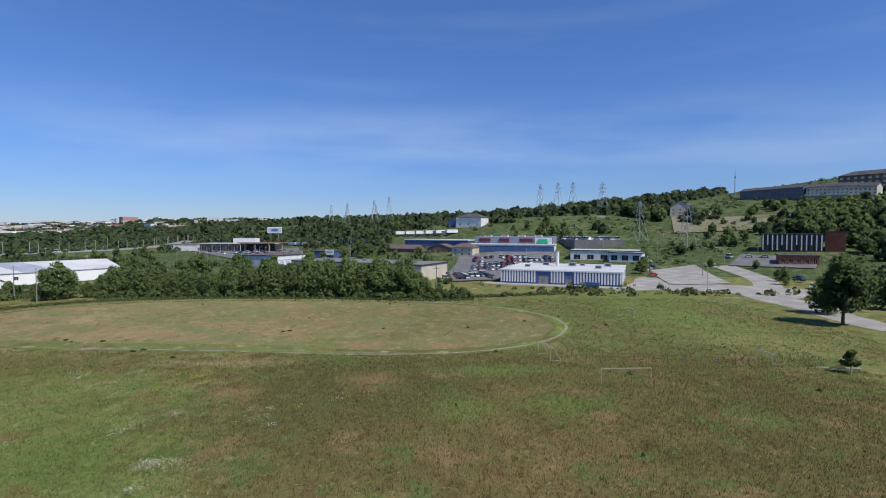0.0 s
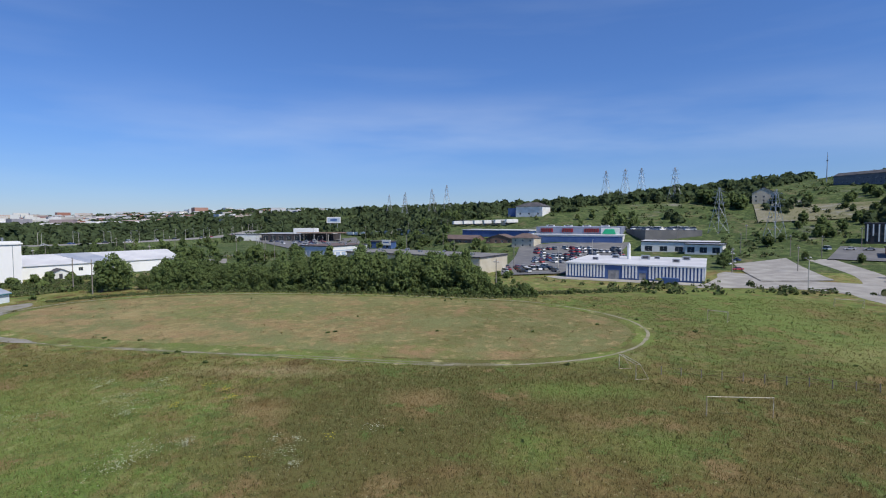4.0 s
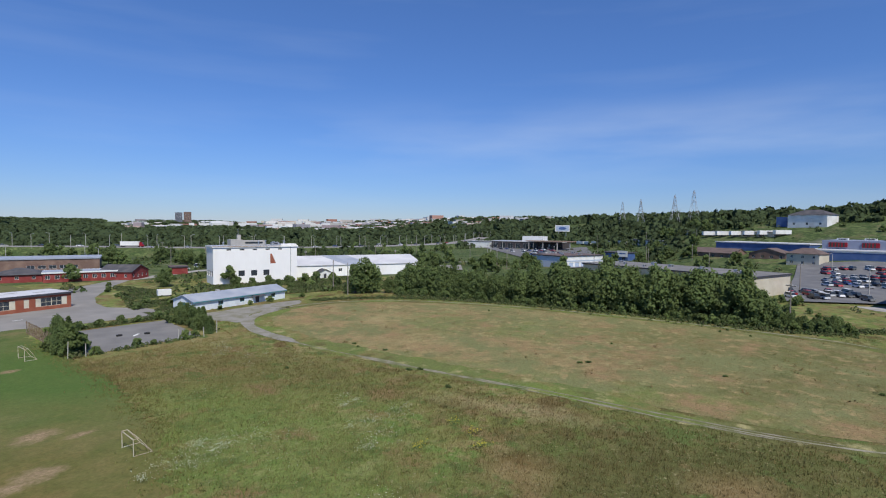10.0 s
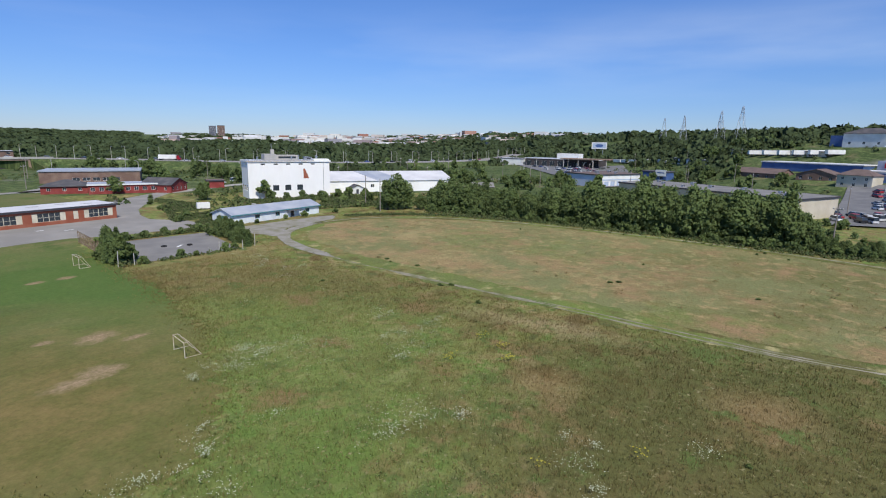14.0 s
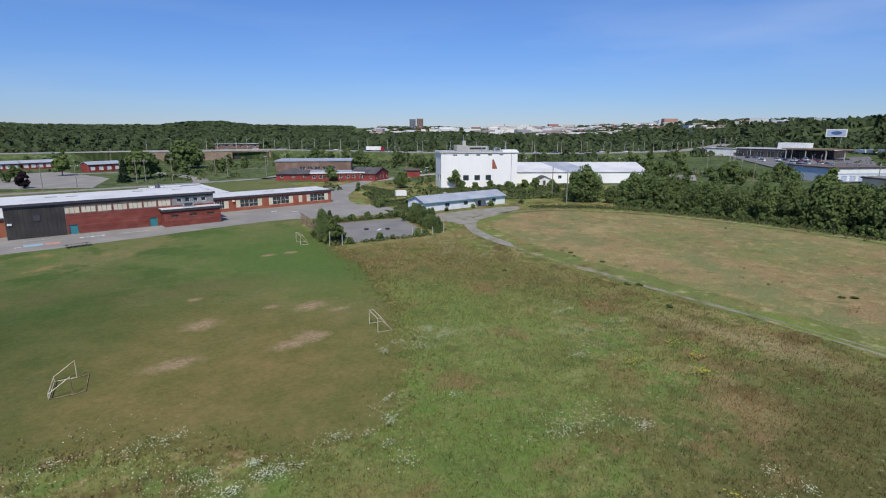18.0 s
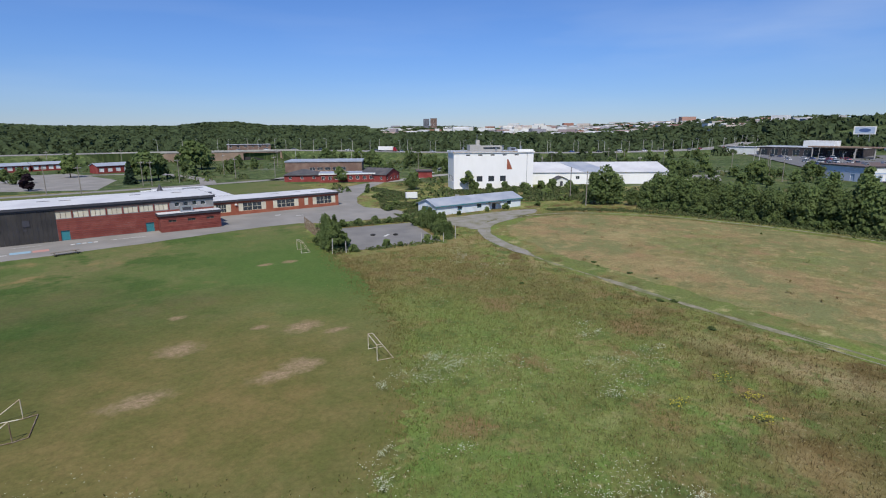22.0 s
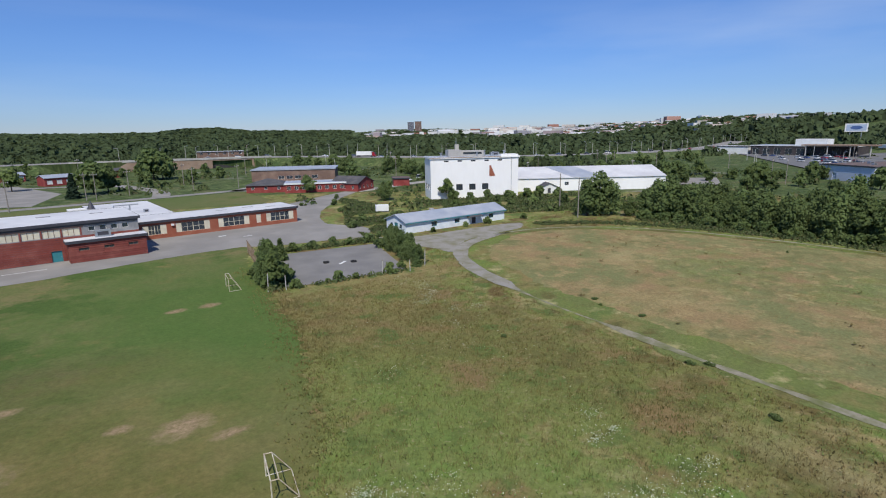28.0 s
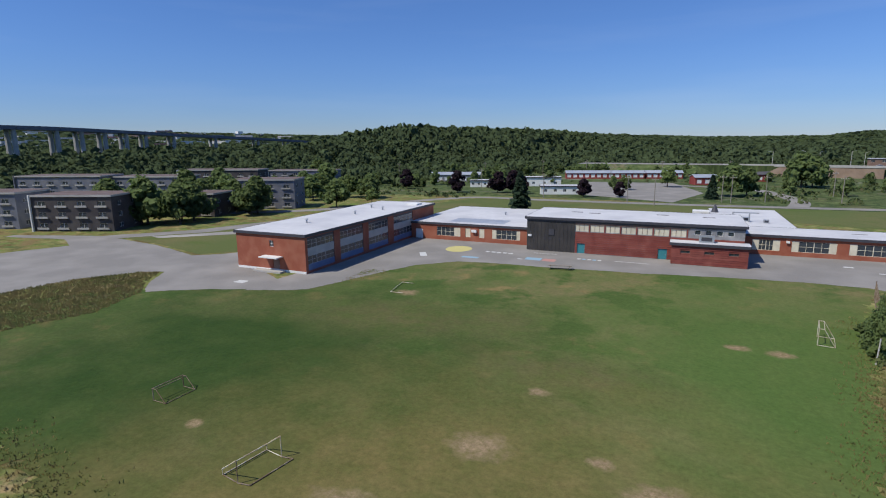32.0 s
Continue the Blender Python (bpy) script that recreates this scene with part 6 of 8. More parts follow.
pyl = thing("pylon", "grey steel lattice power pylon", "pylon", 436, -162, ground_height(436, -162) - 0.5, 20, "power pylons")
part("lattice_mast", pylon_mesh(28), M_STEEL, pyl)
for f, w in ((0.66, 4.6), (0.78, 5.6), (0.9, 4.2)):
    part("cross_arm", arm_mesh(28, f, w), M_STEEL, pyl)
for x, y in ((487, -119), (483, -135), (499, -154), (324, -149), (294, -166), (580, 79), (508, 42), (484, 26), (660, 110), (760, 62), (700, 95)):
    copy_thing(pyl, pose(x, y, ground_height(x, y) - 0.5, 0, 0, 20))
mast = thing("radio_mast", "thin steel radio mast on the ridge", "mast", 470, -300, ground_height(470, -300) - 0.5)
part("mast_pole", Geo().tube((0, 0, 0), (0, 0, 26), 0.5, 6, 0.15), M_STEEL, mast)
part("aerial_bar", Geo().box(-1.2, 1.2, -0.1, 0.1, 18, 19.5), M_STEEL, mast)
up_pole = thing("utility_pole", "grey wooden utility pole with cross arm", "utility pole", 50, 261, 0, 0, "utility poles")
part("post", Geo().tube((0, 0, -0.3), (0, 0, 10.5), 0.17, 7, 0.12), M_POLE, up_pole)
part("cross_arm", Geo().box(-1.2, 1.2, -0.07, 0.07, 9.4, 9.55), M_POLE, up_pole)
for i in (-1.05, -0.4, 0.4, 1.05):
    part("insulator", Geo().tube((i, 0, 9.55), (i, 0, 9.8), 0.06, 6), M_WHITE, up_pole)
for x, y, tn in ((47, 263, 10), (85, 264, 0), (24, 243, 0), (141.4, 111, 30), (150, 124, 30), (150, -10, 50), (226, -20, 0), (230, 150, 0), (262, 108, 10), (266, 104, 10), (240, -158, 0), (215, -108, 0), (250, -150, 0), (176, -160, 0), (104, -124, 0), (300, 10, 0), (-60, 290, 0), (-2, 330, 0), (-140, 350, 0), (20, 420, 0), (-30, 425, 0), (90, 300, 30), (190, 240, 0), (210, 250, 0), (186, 262, 0), (340, 100, 0), (350, 20, 0), (-90, 380, 0), (310, -120, 0), (255, -185, 0)):
    copy_thing(up_pole, pose(x, y, ground_height(x, y), 0, 0, tn))
for x, y, tn in ((196, 178, 20), (216, 206, 10), (244, 214, 40), (270, 190, 0), (288, 172, 30), (300, 205, 15), (322, 232, 0), (352, 214, 20), (252, 256, 0), (276, 300, 40), (228, 330, 0), (322, 132, 20), (298, 140, 0), (410, 118, 0), (455, 96, 20), (520, 110, 0), (470, 60, 0), (540, 40, 30), (270, 60, 0), (330, 42, 10), (372, 48, 0), (402, 20, 20), (268, -136, 0), (292, -150, 0), (212, -132, 0), (62, 268, 0), (14, 250, 0), (-20, 256, 10), (105, 268, 20), (130, 330, 0), (-60, 420, 0), (60, 424, 0)):
    copy_thing(up_pole, pose(x, y, ground_height(x, y), 0, 0, tn))
lamp = thing("street_lamp", "pale tall street lamp with a curved arm", "street lamp", 164, -108, 0, 0, "street lamps")
part("post", Geo().tube((0, 0, -0.2), (0, 0, 9.2), 0.17, 7, 0.11), M_POLE_PALE, lamp)
part("arm", Geo().tube((0, 0, 9.2), (1.8, 0, 9.7), 0.07, 6), M_POLE_PALE, lamp)
part("lamp_head", Geo().box(1.6, 2.5, -0.18, 0.18, 9.62, 9.8), M_STEEL, lamp)
lr = random.Random(9)
for (x, y, z) in hw[14::2]:
    for s in (-15, 15):
        copy_thing(lamp, pose(x + s * 0.7, y + s * 0.7, z - 0.6, 0, 0, lr.uniform(0, 360)))
for x, y in ((230, -40), (255, -55), (280, -65), (240, -70), (300, -40), (330, 140), (380, 160), (420, 180), (450, 150), (480, 190), (360, 110), (210, 215), (235, 240), (180, 330), (150, 350), (205, 300), (165, 290)):
    copy_thing(lamp, pose(x, y, ground_height(x, y), 0, 0, lr.uniform(0, 360)))


# ---- cars ----
def car_parts(kind):
    """A profile drawn from the side, extruded with a narrower cabin."""
    if kind == "van":
        low_, roof_, x0, x1, x2, x3 = 0.95, 2.0, -2.3, -2.1, 1.2, 1.9
        end = 2.4
    elif kind == "suv":
        low_, roof_, x0, x1, x2, x3 = 0.95, 1.7, -2.2, -1.9, 0.5, 1.2
        end = 2.3
    else:
        low_, roof_, x0, x1, x2, x3 = 0.85, 1.42, -1.6, -1.0, 0.4, 1.2
        end = 2.25
    body = Geo()
    w = 0.9
    body.hexa([(-2.2, -w, 0.28), (end, -w, 0.28), (end, w, 0.28), (-2.2, w, 0.28), (-2.25, -w + 0.05, low_), (end - 0.25, -w + 0.05, low_ - 0.12), (end - 0.25, w - 0.05, low_ - 0.12), (-2.25, w - 0.05, low_)])
    body.hexa([(x1, -0.68, roof_ - 0.05), (x2, -0.68, roof_ - 0.05), (x2, 0.68, roof_ - 0.05), (x1, 0.68, roof_ - 0.05), (x1 + 0.1, -0.62, roof_), (x2 - 0.1, -0.62, roof_), (x2 - 0.1, 0.62, roof_), (x1 + 0.1, 0.62, roof_)])
    glass = Geo()
    glass.hexa([(x0, -0.84, low_ - 0.02), (x3, -0.84, low_ - 0.08), (x3, 0.84, low_ - 0.08), (x0, 0.84, low_ - 0.02), (x1, -0.67, roof_ - 0.05), (x2, -0.67, roof_ - 0.05), (x2, 0.67, roof_ - 0.05), (x1, 0.67, roof_ - 0.05)])
    return body, glass


def wheel_mesh():
    return Geo().tube((0, -0.11, 0), (0, 0.11, 0), 0.33, 10).mesh("wheel")


WHEEL = wheel_mesh()
M_CARS = {c: material("car_paint_" + c, v, tuple(k * 0.92 for k in v), 1.0, 0.3, spec=0.5) for c, v in dict(white=(0.75, 0.75, 0.74), black=(0.03, 0.03, 0.035), silver=(0.42, 0.43, 0.45), red=(0.4, 0.03, 0.04), blue=(0.05, 0.09, 0.26), grey=(0.15, 0.16, 0.17), yellow=(0.6, 0.4, 0.02)).items()}


def car(kind, colour):
    r = thing("parked_car", f"parked {colour} {'sedan' if kind == 'sedan' else kind} on asphalt", "car", 0, 0, 0, 0, "parked cars")
    b, gl = car_parts(kind)
    part("car_body", b, M_CARS[colour], r)
    part("cabin_glass", gl, M_GLASS, r)
    for x in (-1.35, 1.4):
        for y in (-0.82, 0.82):
            w = part("wheel", WHEEL, M_TYRE, r)
            w.location = (x, y, 0.33)
    return r


CARS = [car(k, c) for k, c in (("sedan", "white"), ("sedan", "black"), ("sedan", "silver"), ("suv", "red"), ("sedan", "blue"), ("suv", "grey"), ("van", "white"), ("suv", "white"), ("sedan", "red"), ("suv", "black"))]
cr = random.Random(21)
used = set()


def park(x, y, turn, lift=0.5, which=None):
    i = cr.randrange(len(CARS)) if which is None else which
    m = pose(x, y, ground_height(x, y) + lift, 0, 0, turn)
    if i in used:
        copy_thing(CARS[i], m)
    else:
        used.add(i)
        CARS[i].matrix_basis = m


def lot_rows(a, b, c, d, rows, per, turn, lift, fill, kinds=None):
    for i in range(rows):
        for k in range(per):
            if cr.random() > fill:
                continue
            u, v = (k + 0.5) / per, (i + 0.5) / rows
            x = (a[0] * (1 - u) + b[0] * u) * (1 - v) + (d[0] * (1 - u) + c[0] * u) * v
            y = (a[1] * (1 - u) + b[1] * u) * (1 - v) + (d[1] * (1 - u) + c[1] * u) * v
            park(x + cr.uniform(-0.3, 0.3), y + cr.uniform(-0.3, 0.3), turn + cr.choice((0, 180)) + cr.uniform(-4, 4), lift, cr.choice(kinds) if kinds else None)


lot_rows((203, -14), (207, -38), (230, -34), (228, -16), 3, 8, 25, 0.55, 0.7)
lot_rows((250, -30), (250, -76), (302, -86), (315, -38), 6, 15, 25, 0.55, 0.75)
for k in range(44):
    x, y = cr.uniform(321, 345), cr.uniform(-138, -103)
    park(x, y, cr.choice((20, 65, 110, 200)) + cr.uniform(-15, 15), HILL_LOT_Z - ground_height(x, y) + 0.02, cr.choice((0, 6, 6, 7, 2, 6, 5, 7)))
lot_rows((345, 105), (375, 95), (490, 145), (485, 200), 7, 9, 60, 0.55, 0.65)
for x, y, tn, i in ((219, -112, 100, 8), (238, -116, 30, 0), (243, -120, 30, 2), (247, -124, 30, 4), (168, -150, 140, 7), (186, -158, 20, 1), (192, -162, 20, 4), (252, -178, 60, 0), (248, -184, 60, 2), (256, -170, 0, 6), (265, -130, 0, 0), (240, -152, 170, 2), (172, 232, 0, 0), (184, 238, 20, 6), (190, 246, 20, 2)):
    park(x, y, tn, 0.08 if math.hypot(x + 20, y + 5) < 235 else 0.5, i)
for k, (x, y, z) in enumerate(hw[18:62:2]):
    d = Vector(hw[18 + 2 * k + 1]) - Vector((x, y, z))
    i = cr.randrange(len(CARS))
    off = cr.choice((-6, -2.5, 2.5, 6))
    m = pose(x - d.normalized().y * off, y + d.normalized().x * off, z + 0.02, 0, 0, math.degrees(math.atan2(d.y, d.x)))
    copy_thing(CARS[i], m)
for i in range(len(CARS)):
    if i not in used:
        park(210 + i * 3, -30, 25)


def lorry(x, y, z, turn):
    r = thing("lorry", "long white box lorry on the highway", "lorry", x, y, z, turn)
    part("trailer_box", Geo().box(-9, 3.4, -1.25, 1.25, 1.1, 4.0), M_WHITE, r)
    part("chassis", Geo().box(-8.8, 5.6, -0.9, 0.9, 0.7, 1.1), M_TRIM, r)
    part("cab", Geo().hexa([(3.8, -1.2, 0.7), (6.4, -1.2, 0.7), (6.4, 1.2, 0.7), (3.8, 1.2, 0.7), (3.8, -1.2, 3.4), (5.4, -1.2, 3.4), (5.4, 1.2, 3.4), (3.8, 1.2, 3.4)]), M_SIGNRED, r)
    part("windscreen", Geo().hexa([(5.95, -1.05, 2.1), (5.99, -1.05, 2.1), (5.99, 1.05, 2.1), (5.95, 1.05, 2.1), (5.5, -1.05, 3.2), (5.54, -1.05, 3.2), (5.54, 1.05, 3.2), (5.5, 1.05, 3.2)]), M_GLASS, r)
    for wx in (-8, -6.8, 3.0, 5.2):
        for wy in (-1.0, 1.0):
            w = part("wheel", WHEEL, M_TYRE, r)
            w.location, w.scale = (wx, wy, 0.5), (1.5, 1.6, 1.5)


def trailer():
    r = thing("box_trailer", "long white box trailer parked on asphalt", "trailer", 0, 0, 0, 0, "parked trailers")
    part("box_body", Geo().box(-5.5, 5.5, -1.25, 1.25, 1.0, 3.6), M_WHITE, r)
    part("chassis", Geo().box(-5.3, 5.6, -0.8, 0.8, 0.6, 0.998), M_TRIM, r)
    for wx in (-4.4, -3.2):
        for wy in (-1.0, 1.0):
            w = part("wheel", WHEEL, M_TYRE, r)
            w.location, w.scale = (wx, wy, 0.5), (1.5, 1.6, 1.5)
    part("landing_leg", Geo().box(3.6, 3.8, -0.9, 0.9, 0, 0.6), M_STEEL, r)
    return r


TRAILER = trailer()
spots = [(424 - 3.9 * k, 12 - 8.2 * k, -64 + 4 * (k % 3)) for k in range(6)] + [(500 + 9 * k, 84 + 9.5 * k, 46 + 6 * (k % 2)) for k in range(6)]
for n_, (x, y, tn) in enumerate(spots):
    m = pose(x, y, ground_height(x, y) + 0.4, 0, 0, tn)
    if n_:
        copy_thing(TRAILER, m)
    else:
        TRAILER.matrix_basis = m
tank = thing("water_standpipe", "tall white standpipe tank beside the warehouse", "tank", 213, -66, 0)
part("standpipe", Geo().tube((0, 0, 0), (0, 0, 11.5), 0.7, 14), M_WHITE, tank)
part("cap", Geo().tube((0, 0, 11.5), (0, 0, 12.2), 0.75, 14, 0.2), M_STEEL, tank)
i = min(range(len(hw) - 1), key=lambda k: abs(hw[k][0] - 240) + abs(hw[k][1] - 380))
d = Vector(hw[i + 1]) - Vector(hw[i])
lorry(hw[i][0], hw[i][1], hw[i][2] + 0.02, math.degrees(math.atan2(d.y, d.x)))


# ---- goals, bench ----
def goal(x, y, turn, w, h, back, label, lie=0.0, base=True, mat=None, rear=None):
    mat = mat or M_GOAL
    rear = rear or mat
    r = thing("football_goal", label, "goal", x, y, 0.04, turn, "football goals")
    if lie:
        r.matrix_basis = pose(x, y, 0.1, lie, 0, turn)
    t = 0.048
    for s in (-1, 1):
        part("post", Geo().tube((s * w / 2, 0, 0), (s * w / 2, 0, h), t), mat, r)
        if back:
            part("back_stay", Geo().tube((s * w / 2, back, 0.03), (s * w / 2, back * 0.3, h), t * 0.8), rear, r)
            part("side_rail", Geo().tube((s * w / 2, 0.0, 0.04), (s * w / 2, back, 0.04), t * 0.7), rear, r)
            part("top_stay", Geo().tube((s * w / 2, 0, h), (s * w / 2, back * 0.3, h), t * 0.8), mat, r)
    part("crossbar", Geo().tube((-w / 2 - t, 0, h), (w / 2 + t, 0, h), t), mat, r)
    if back:
        part("top_bar", Geo().tube((-w / 2, back * 0.3, h), (w / 2, back * 0.3, h), t * 0.8), rear, r)
        if base:
            part("ground_bar", Geo().tube((-w / 2, back, 0.04), (w / 2, back, 0.04), t * 0.7), rear, r)


goal(35.4, 56.0, -104, 3.2, 1.7, 1.7, "small weathered white goal frame standing on worn turf")
goal(48.7, 106.2, -100, 3.4, 2.0, 1.7, "small white goal frame on mown grass")
overturned = thing("football_goal", "pale goal frame turned over on its back with rusty base bars", "goal", 5.59, 60.76, 0.04, 80, "football goals")
for s in (-1.9, 1.9):
    part("post", Geo().tube((s, 0.87, 0.5), (s, -0.87, 1.75), 0.046), M_GOAL, overturned)
    part("top_stay", Geo().tube((s, 0.87, 0.04), (s, 0.87, 0.5), 0.04), M_GOAL, overturned)
    part("back_stay", Geo().tube((s, 0.87, 0.04), (s, -0.87, 0.04), 0.04), M_GOAL if s > 0 else M_RUST, overturned)
    part("side_rail", Geo().tube((s, -0.87, 0.04), (s, -0.87, 1.75), 0.04), M_GOAL if s > 0 else M_RUST, overturned)
    part("base_rail", Geo().tube((s, -0.87, 0.04), (s + 0.3, -1.8, 0.04), 0.045), M_RUST, overturned)
part("crossbar", Geo().tube((-1.95, 0.87, 0.5), (1.95, 0.87, 0.5), 0.046), M_GOAL, overturned)
part("top_bar", Geo().tube((-1.9, 0.87, 0.04), (1.9, 0.87, 0.04), 0.04), M_GOAL, overturned)
part("ground_bar", Geo().tube((-1.6, -1.8, 0.04), (2.2, -1.8, 0.04), 0.045), M_RUST, overturned)
goal(-10.3, 66.6, -92, 3.2, 1.2, 1.6, "small rusty goal frame on the turf", mat=M_RUST)
goal(-6.6, 108.5, 100, 6.0, 2.0, 0, "white goal frame fallen on its back beside bare dirt", lie=-87)
goal(51.6, -34.8, 270, 7.32, 2.3, 0, "full-size white goal frame in tall grass")
goal(67.8, -26.6, 190, 5.4, 2.2, 1.9, "weathered white goal frame in tall grass", base=False)
goal(109.3, -57, 235, 4.0, 2.2, 2.0, "broken white goal frame in the long grass", base=False)
bn = thing("picnic_bench", "weathered grey picnic bench on the turf edge", "bench", 13.3, 131.0, 0.03, 8)
part("tabletop", Geo().box(-2.2, 2.2, -0.4, 0.4, 0.7, 0.78), M_POLE, bn)
for s in (-1, 1):
    part("seat", Geo().box(-2.2, 2.2, s * 0.8 - 0.15, s * 0.8 + 0.15, 0.42, 0.48), M_POLE, bn)
    part("leg_frame", Geo().box(s * 1.7 - 0.06, s * 1.7 + 0.06, -0.9, 0.9, 0.34, 0.42).tube((s * 1.7, -0.6, 0), (s * 1.7, -0.25, 0.7), 0.06).tube((s * 1.7, 0.6, 0), (s * 1.7, 0.25, 0.7), 0.06), M_POLE, bn)


# ---- old wire fence and a bench in the far corner of the meadow ----
wire = thing("wire_fence", "old low wire fence on grey posts in tall grass", "fence", 0, 0, 0)
fp, fq = Vector((68.0, -31.5, 0)), Vector((61.5, -57.0, 0))
for k in range(11):
    c = fp.lerp(fq, k / 10)
    part("post", Geo().tube((c.x, c.y, -0.2), (c.x + 0.05, c.y, 1.25), 0.06, 6), M_POLE, wire)
for z in (0.5, 1.1):
    part("wire", Geo().tube((fp.x, fp.y, z), (fq.x, fq.y, z), 0.015, 4), M_RUST, wire)
goal(63.5, -63.0, 200, 3.0, 1.6, 1.2, "broken grey goal frame leaning in tall grass", base=False, mat=M_POLE_PALE)
goal(129.2, -97.5, 250, 6.0, 2.0, 1.6, "small white goal frame beside the gravel road", base=False)
rail = thing("low_rail", "long low white rail in the meadow", "rail", 57.2, -71.0, 0, -100)
part("rail_beam", Geo().tube((-3.2, 0, 0.55), (3.2, 0, 0.55), 0.08, 7), M_POLE_PALE, rail)
for x in (-3.0, 0.0, 3.0):
    part("rail_post", Geo().tube((x, 0, -0.2), (x, 0, 0.5), 0.06, 6), M_POLE, rail)


# ---- painted yard markings ----
def marking(x, y, rx, ry, mat, label, shape="rect", turn=0.0):
    if shape == "disc":
        pts = [(x + rx * math.cos(2 * math.pi * k / 24), y + ry * math.sin(2 * math.pi * k / 24)) for k in range(24)]
    else:
        c, s = math.cos(radians(turn)), math.sin(radians(turn))
        pts = [(x + a * c - b * s, y + a * s + b * c) for a, b in ((-rx, -ry), (rx, -ry), (rx, ry), (-rx, ry))]
    sheet("yard_marking", pts, 0.046 + 0.001 * (hash((round(x), round(y))) % 5), mat, label, "marking")


marking(-11.5, 142.0, 2.9, 3.4, M_MARKY, "faded yellow painted circle on the asphalt", "disc")
marking(-16.4, 134.0, 0.7, 2.0, M_MARK, "faded white painted game on the asphalt", turn=30)
for k in range(5):
    marking(-4.5 + k * 1.3, 141.5 - k * 0.05, 0.45, 0.5, M_MARK, "faded white hopscotch square")
    marking(15.0 + k * 1.0, 141.2, 0.35, 0.5, (M_MARK, M_MARKB)[k % 2], "faded painted hopscotch square")
marking(-6.0, 134.8, 1.8, 0.7, M_MARKB, "faded pale painted panel on the asphalt")
marking(6.5, 137.9, 1.6, 1.1, M_MARKB, "faded blue painted square on the asphalt")
marking(9.7, 137.8, 1.3, 1.1, M_MARKR, "faded red painted square on the asphalt")
marking(4.0, 136.9, 0.5, 0.3, M_MARK, "faded white painted square on the asphalt")
marking(7.5, 143.8, 2.4, 0.12, M_MARK, "white line on the asphalt")
marking(25.0, 141.5, 3.2, 0.14, M_MARK, "white line on the asphalt")
marking(62, 152, 0.8, 0.5, M_MARK, "faded white mark on the asphalt")
marking(66.5, 148, 1.0, 0.3, M_MARK, "faded white mark on the asphalt")
marking(-35.5, 101.5, 1.0, 0.8, M_MARK, "white mark on the drive")


# ---- chain-link fence at the corner of the court pad ----
fen = thing("chain_link_fence", "rusty brown chain-link fence overgrown at the court", "fence", 0, 0, 0)
p, q = Vector((60.2, 130.0, 0)), Vector((56.2, 112.5, 0))
for k in range(8):
    c = p.lerp(q, k / 7)
    part("post", Geo().tube((c.x, c.y, -0.2), (c.x, c.y, 2.6), 0.06, 6), M_RUST, fen)
for z in (0.1, 1.3, 2.5):
    part("rail", Geo().tube((p.x, p.y, z), (q.x, q.y, z), 0.04, 5), M_RUST, fen)
net = Geo()
for k in range(90):
    c, d = p.lerp(q, k / 90), p.lerp(q, min(1.0, (k + 9) / 90))
    net.tube((c.x, c.y, 0.1), (d.x, d.y, 2.5), 0.012, 3).tube((d.x, d.y, 0.1), (c.x, c.y, 2.5), 0.012, 3)
part("wire_mesh", net, M_RUST, fen)


for x, y, h in ((52.8, 100.5, 2.9), (55.3, 99.8, 2.2), (71.0, 97.4, 2.4), (75.8, 96.2, 2.0), (79.9, 97.5, 2.8), (63.8, 99.0, 1.6)):
    ps = thing("fence_post", "leaning grey wooden fence post at the court", "fence post", x, y, 0, x * 40, "court posts")
    part("post", Geo().tube((0, 0, -0.2), (0.08, 0.05, h), 0.08, 7, 0.065), M_POLE_PALE, ps)
    part("post_cap", Geo().tube((0.08, 0.05, h), (0.08, 0.05, h + 0.05), 0.09, 7), M_RUST, ps)
board = thing("fallen_board", "white board lying on the court asphalt", "board", 70.0, 109.1, 0.065, 35)
part("plank", Geo().box(-1.1, 1.1, -0.25, 0.25, 0, 0.06), M_WHITE, board)
for x, y in ((67.7, 111.0), (71.8, 108.3)):
    ty = thing("old_tyre", "dark old tyre lying on the court", "tyre", x, y, 0.065, x * 9, "old tyres")
    ring_ = Geo()
    for k in range(14):
        for r_, z_ in ((0.55, 0.0), (0.55, 0.26), (0.28, 0.26), (0.28, 0.0)):
            ring_.v.append((r_ * math.cos(k * math.pi / 7), r_ * math.sin(k * math.pi / 7), z_))
    ring_.f = [(4 * k + i, 4 * ((k + 1) % 14) + i, 4 * ((k + 1) % 14) + (i + 1) % 4, 4 * k + (i + 1) % 4) for k in range(14) for i in range(4)]
    part("casing", ring_, M_TYRE, ty)


# ---- trees ----
def leaf_quads(centres, normals, size, rs, jitter=0.55):
    """Small leaf clumps: a quad round each centre, roughly facing its normal."""
    n = len(centres)
    nrm = normals + rs.normal(0, jitter, (n, 3))
    nrm /= np.linalg.norm(nrm, axis=1, keepdims=True) + 1e-9
    ref = rs.normal(0, 1, (n, 3))
    a = np.cross(nrm, ref)
    a /= np.linalg.norm(a, axis=1, keepdims=True) + 1e-9
    b = np.cross(nrm, a)
    s = size * rs.uniform(0.6, 1.35, (n, 1))
    a, b = a * s, b * s * rs.uniform(0.5, 1.0, (n, 1))
    bow = nrm * s * 0.25
    return np.stack([centres - a - b * 0.6, centres + a * 0.4 - b + bow, centres + a + b * 0.5, centres - a * 0.5 + b + bow], 1).reshape(-1, 3)


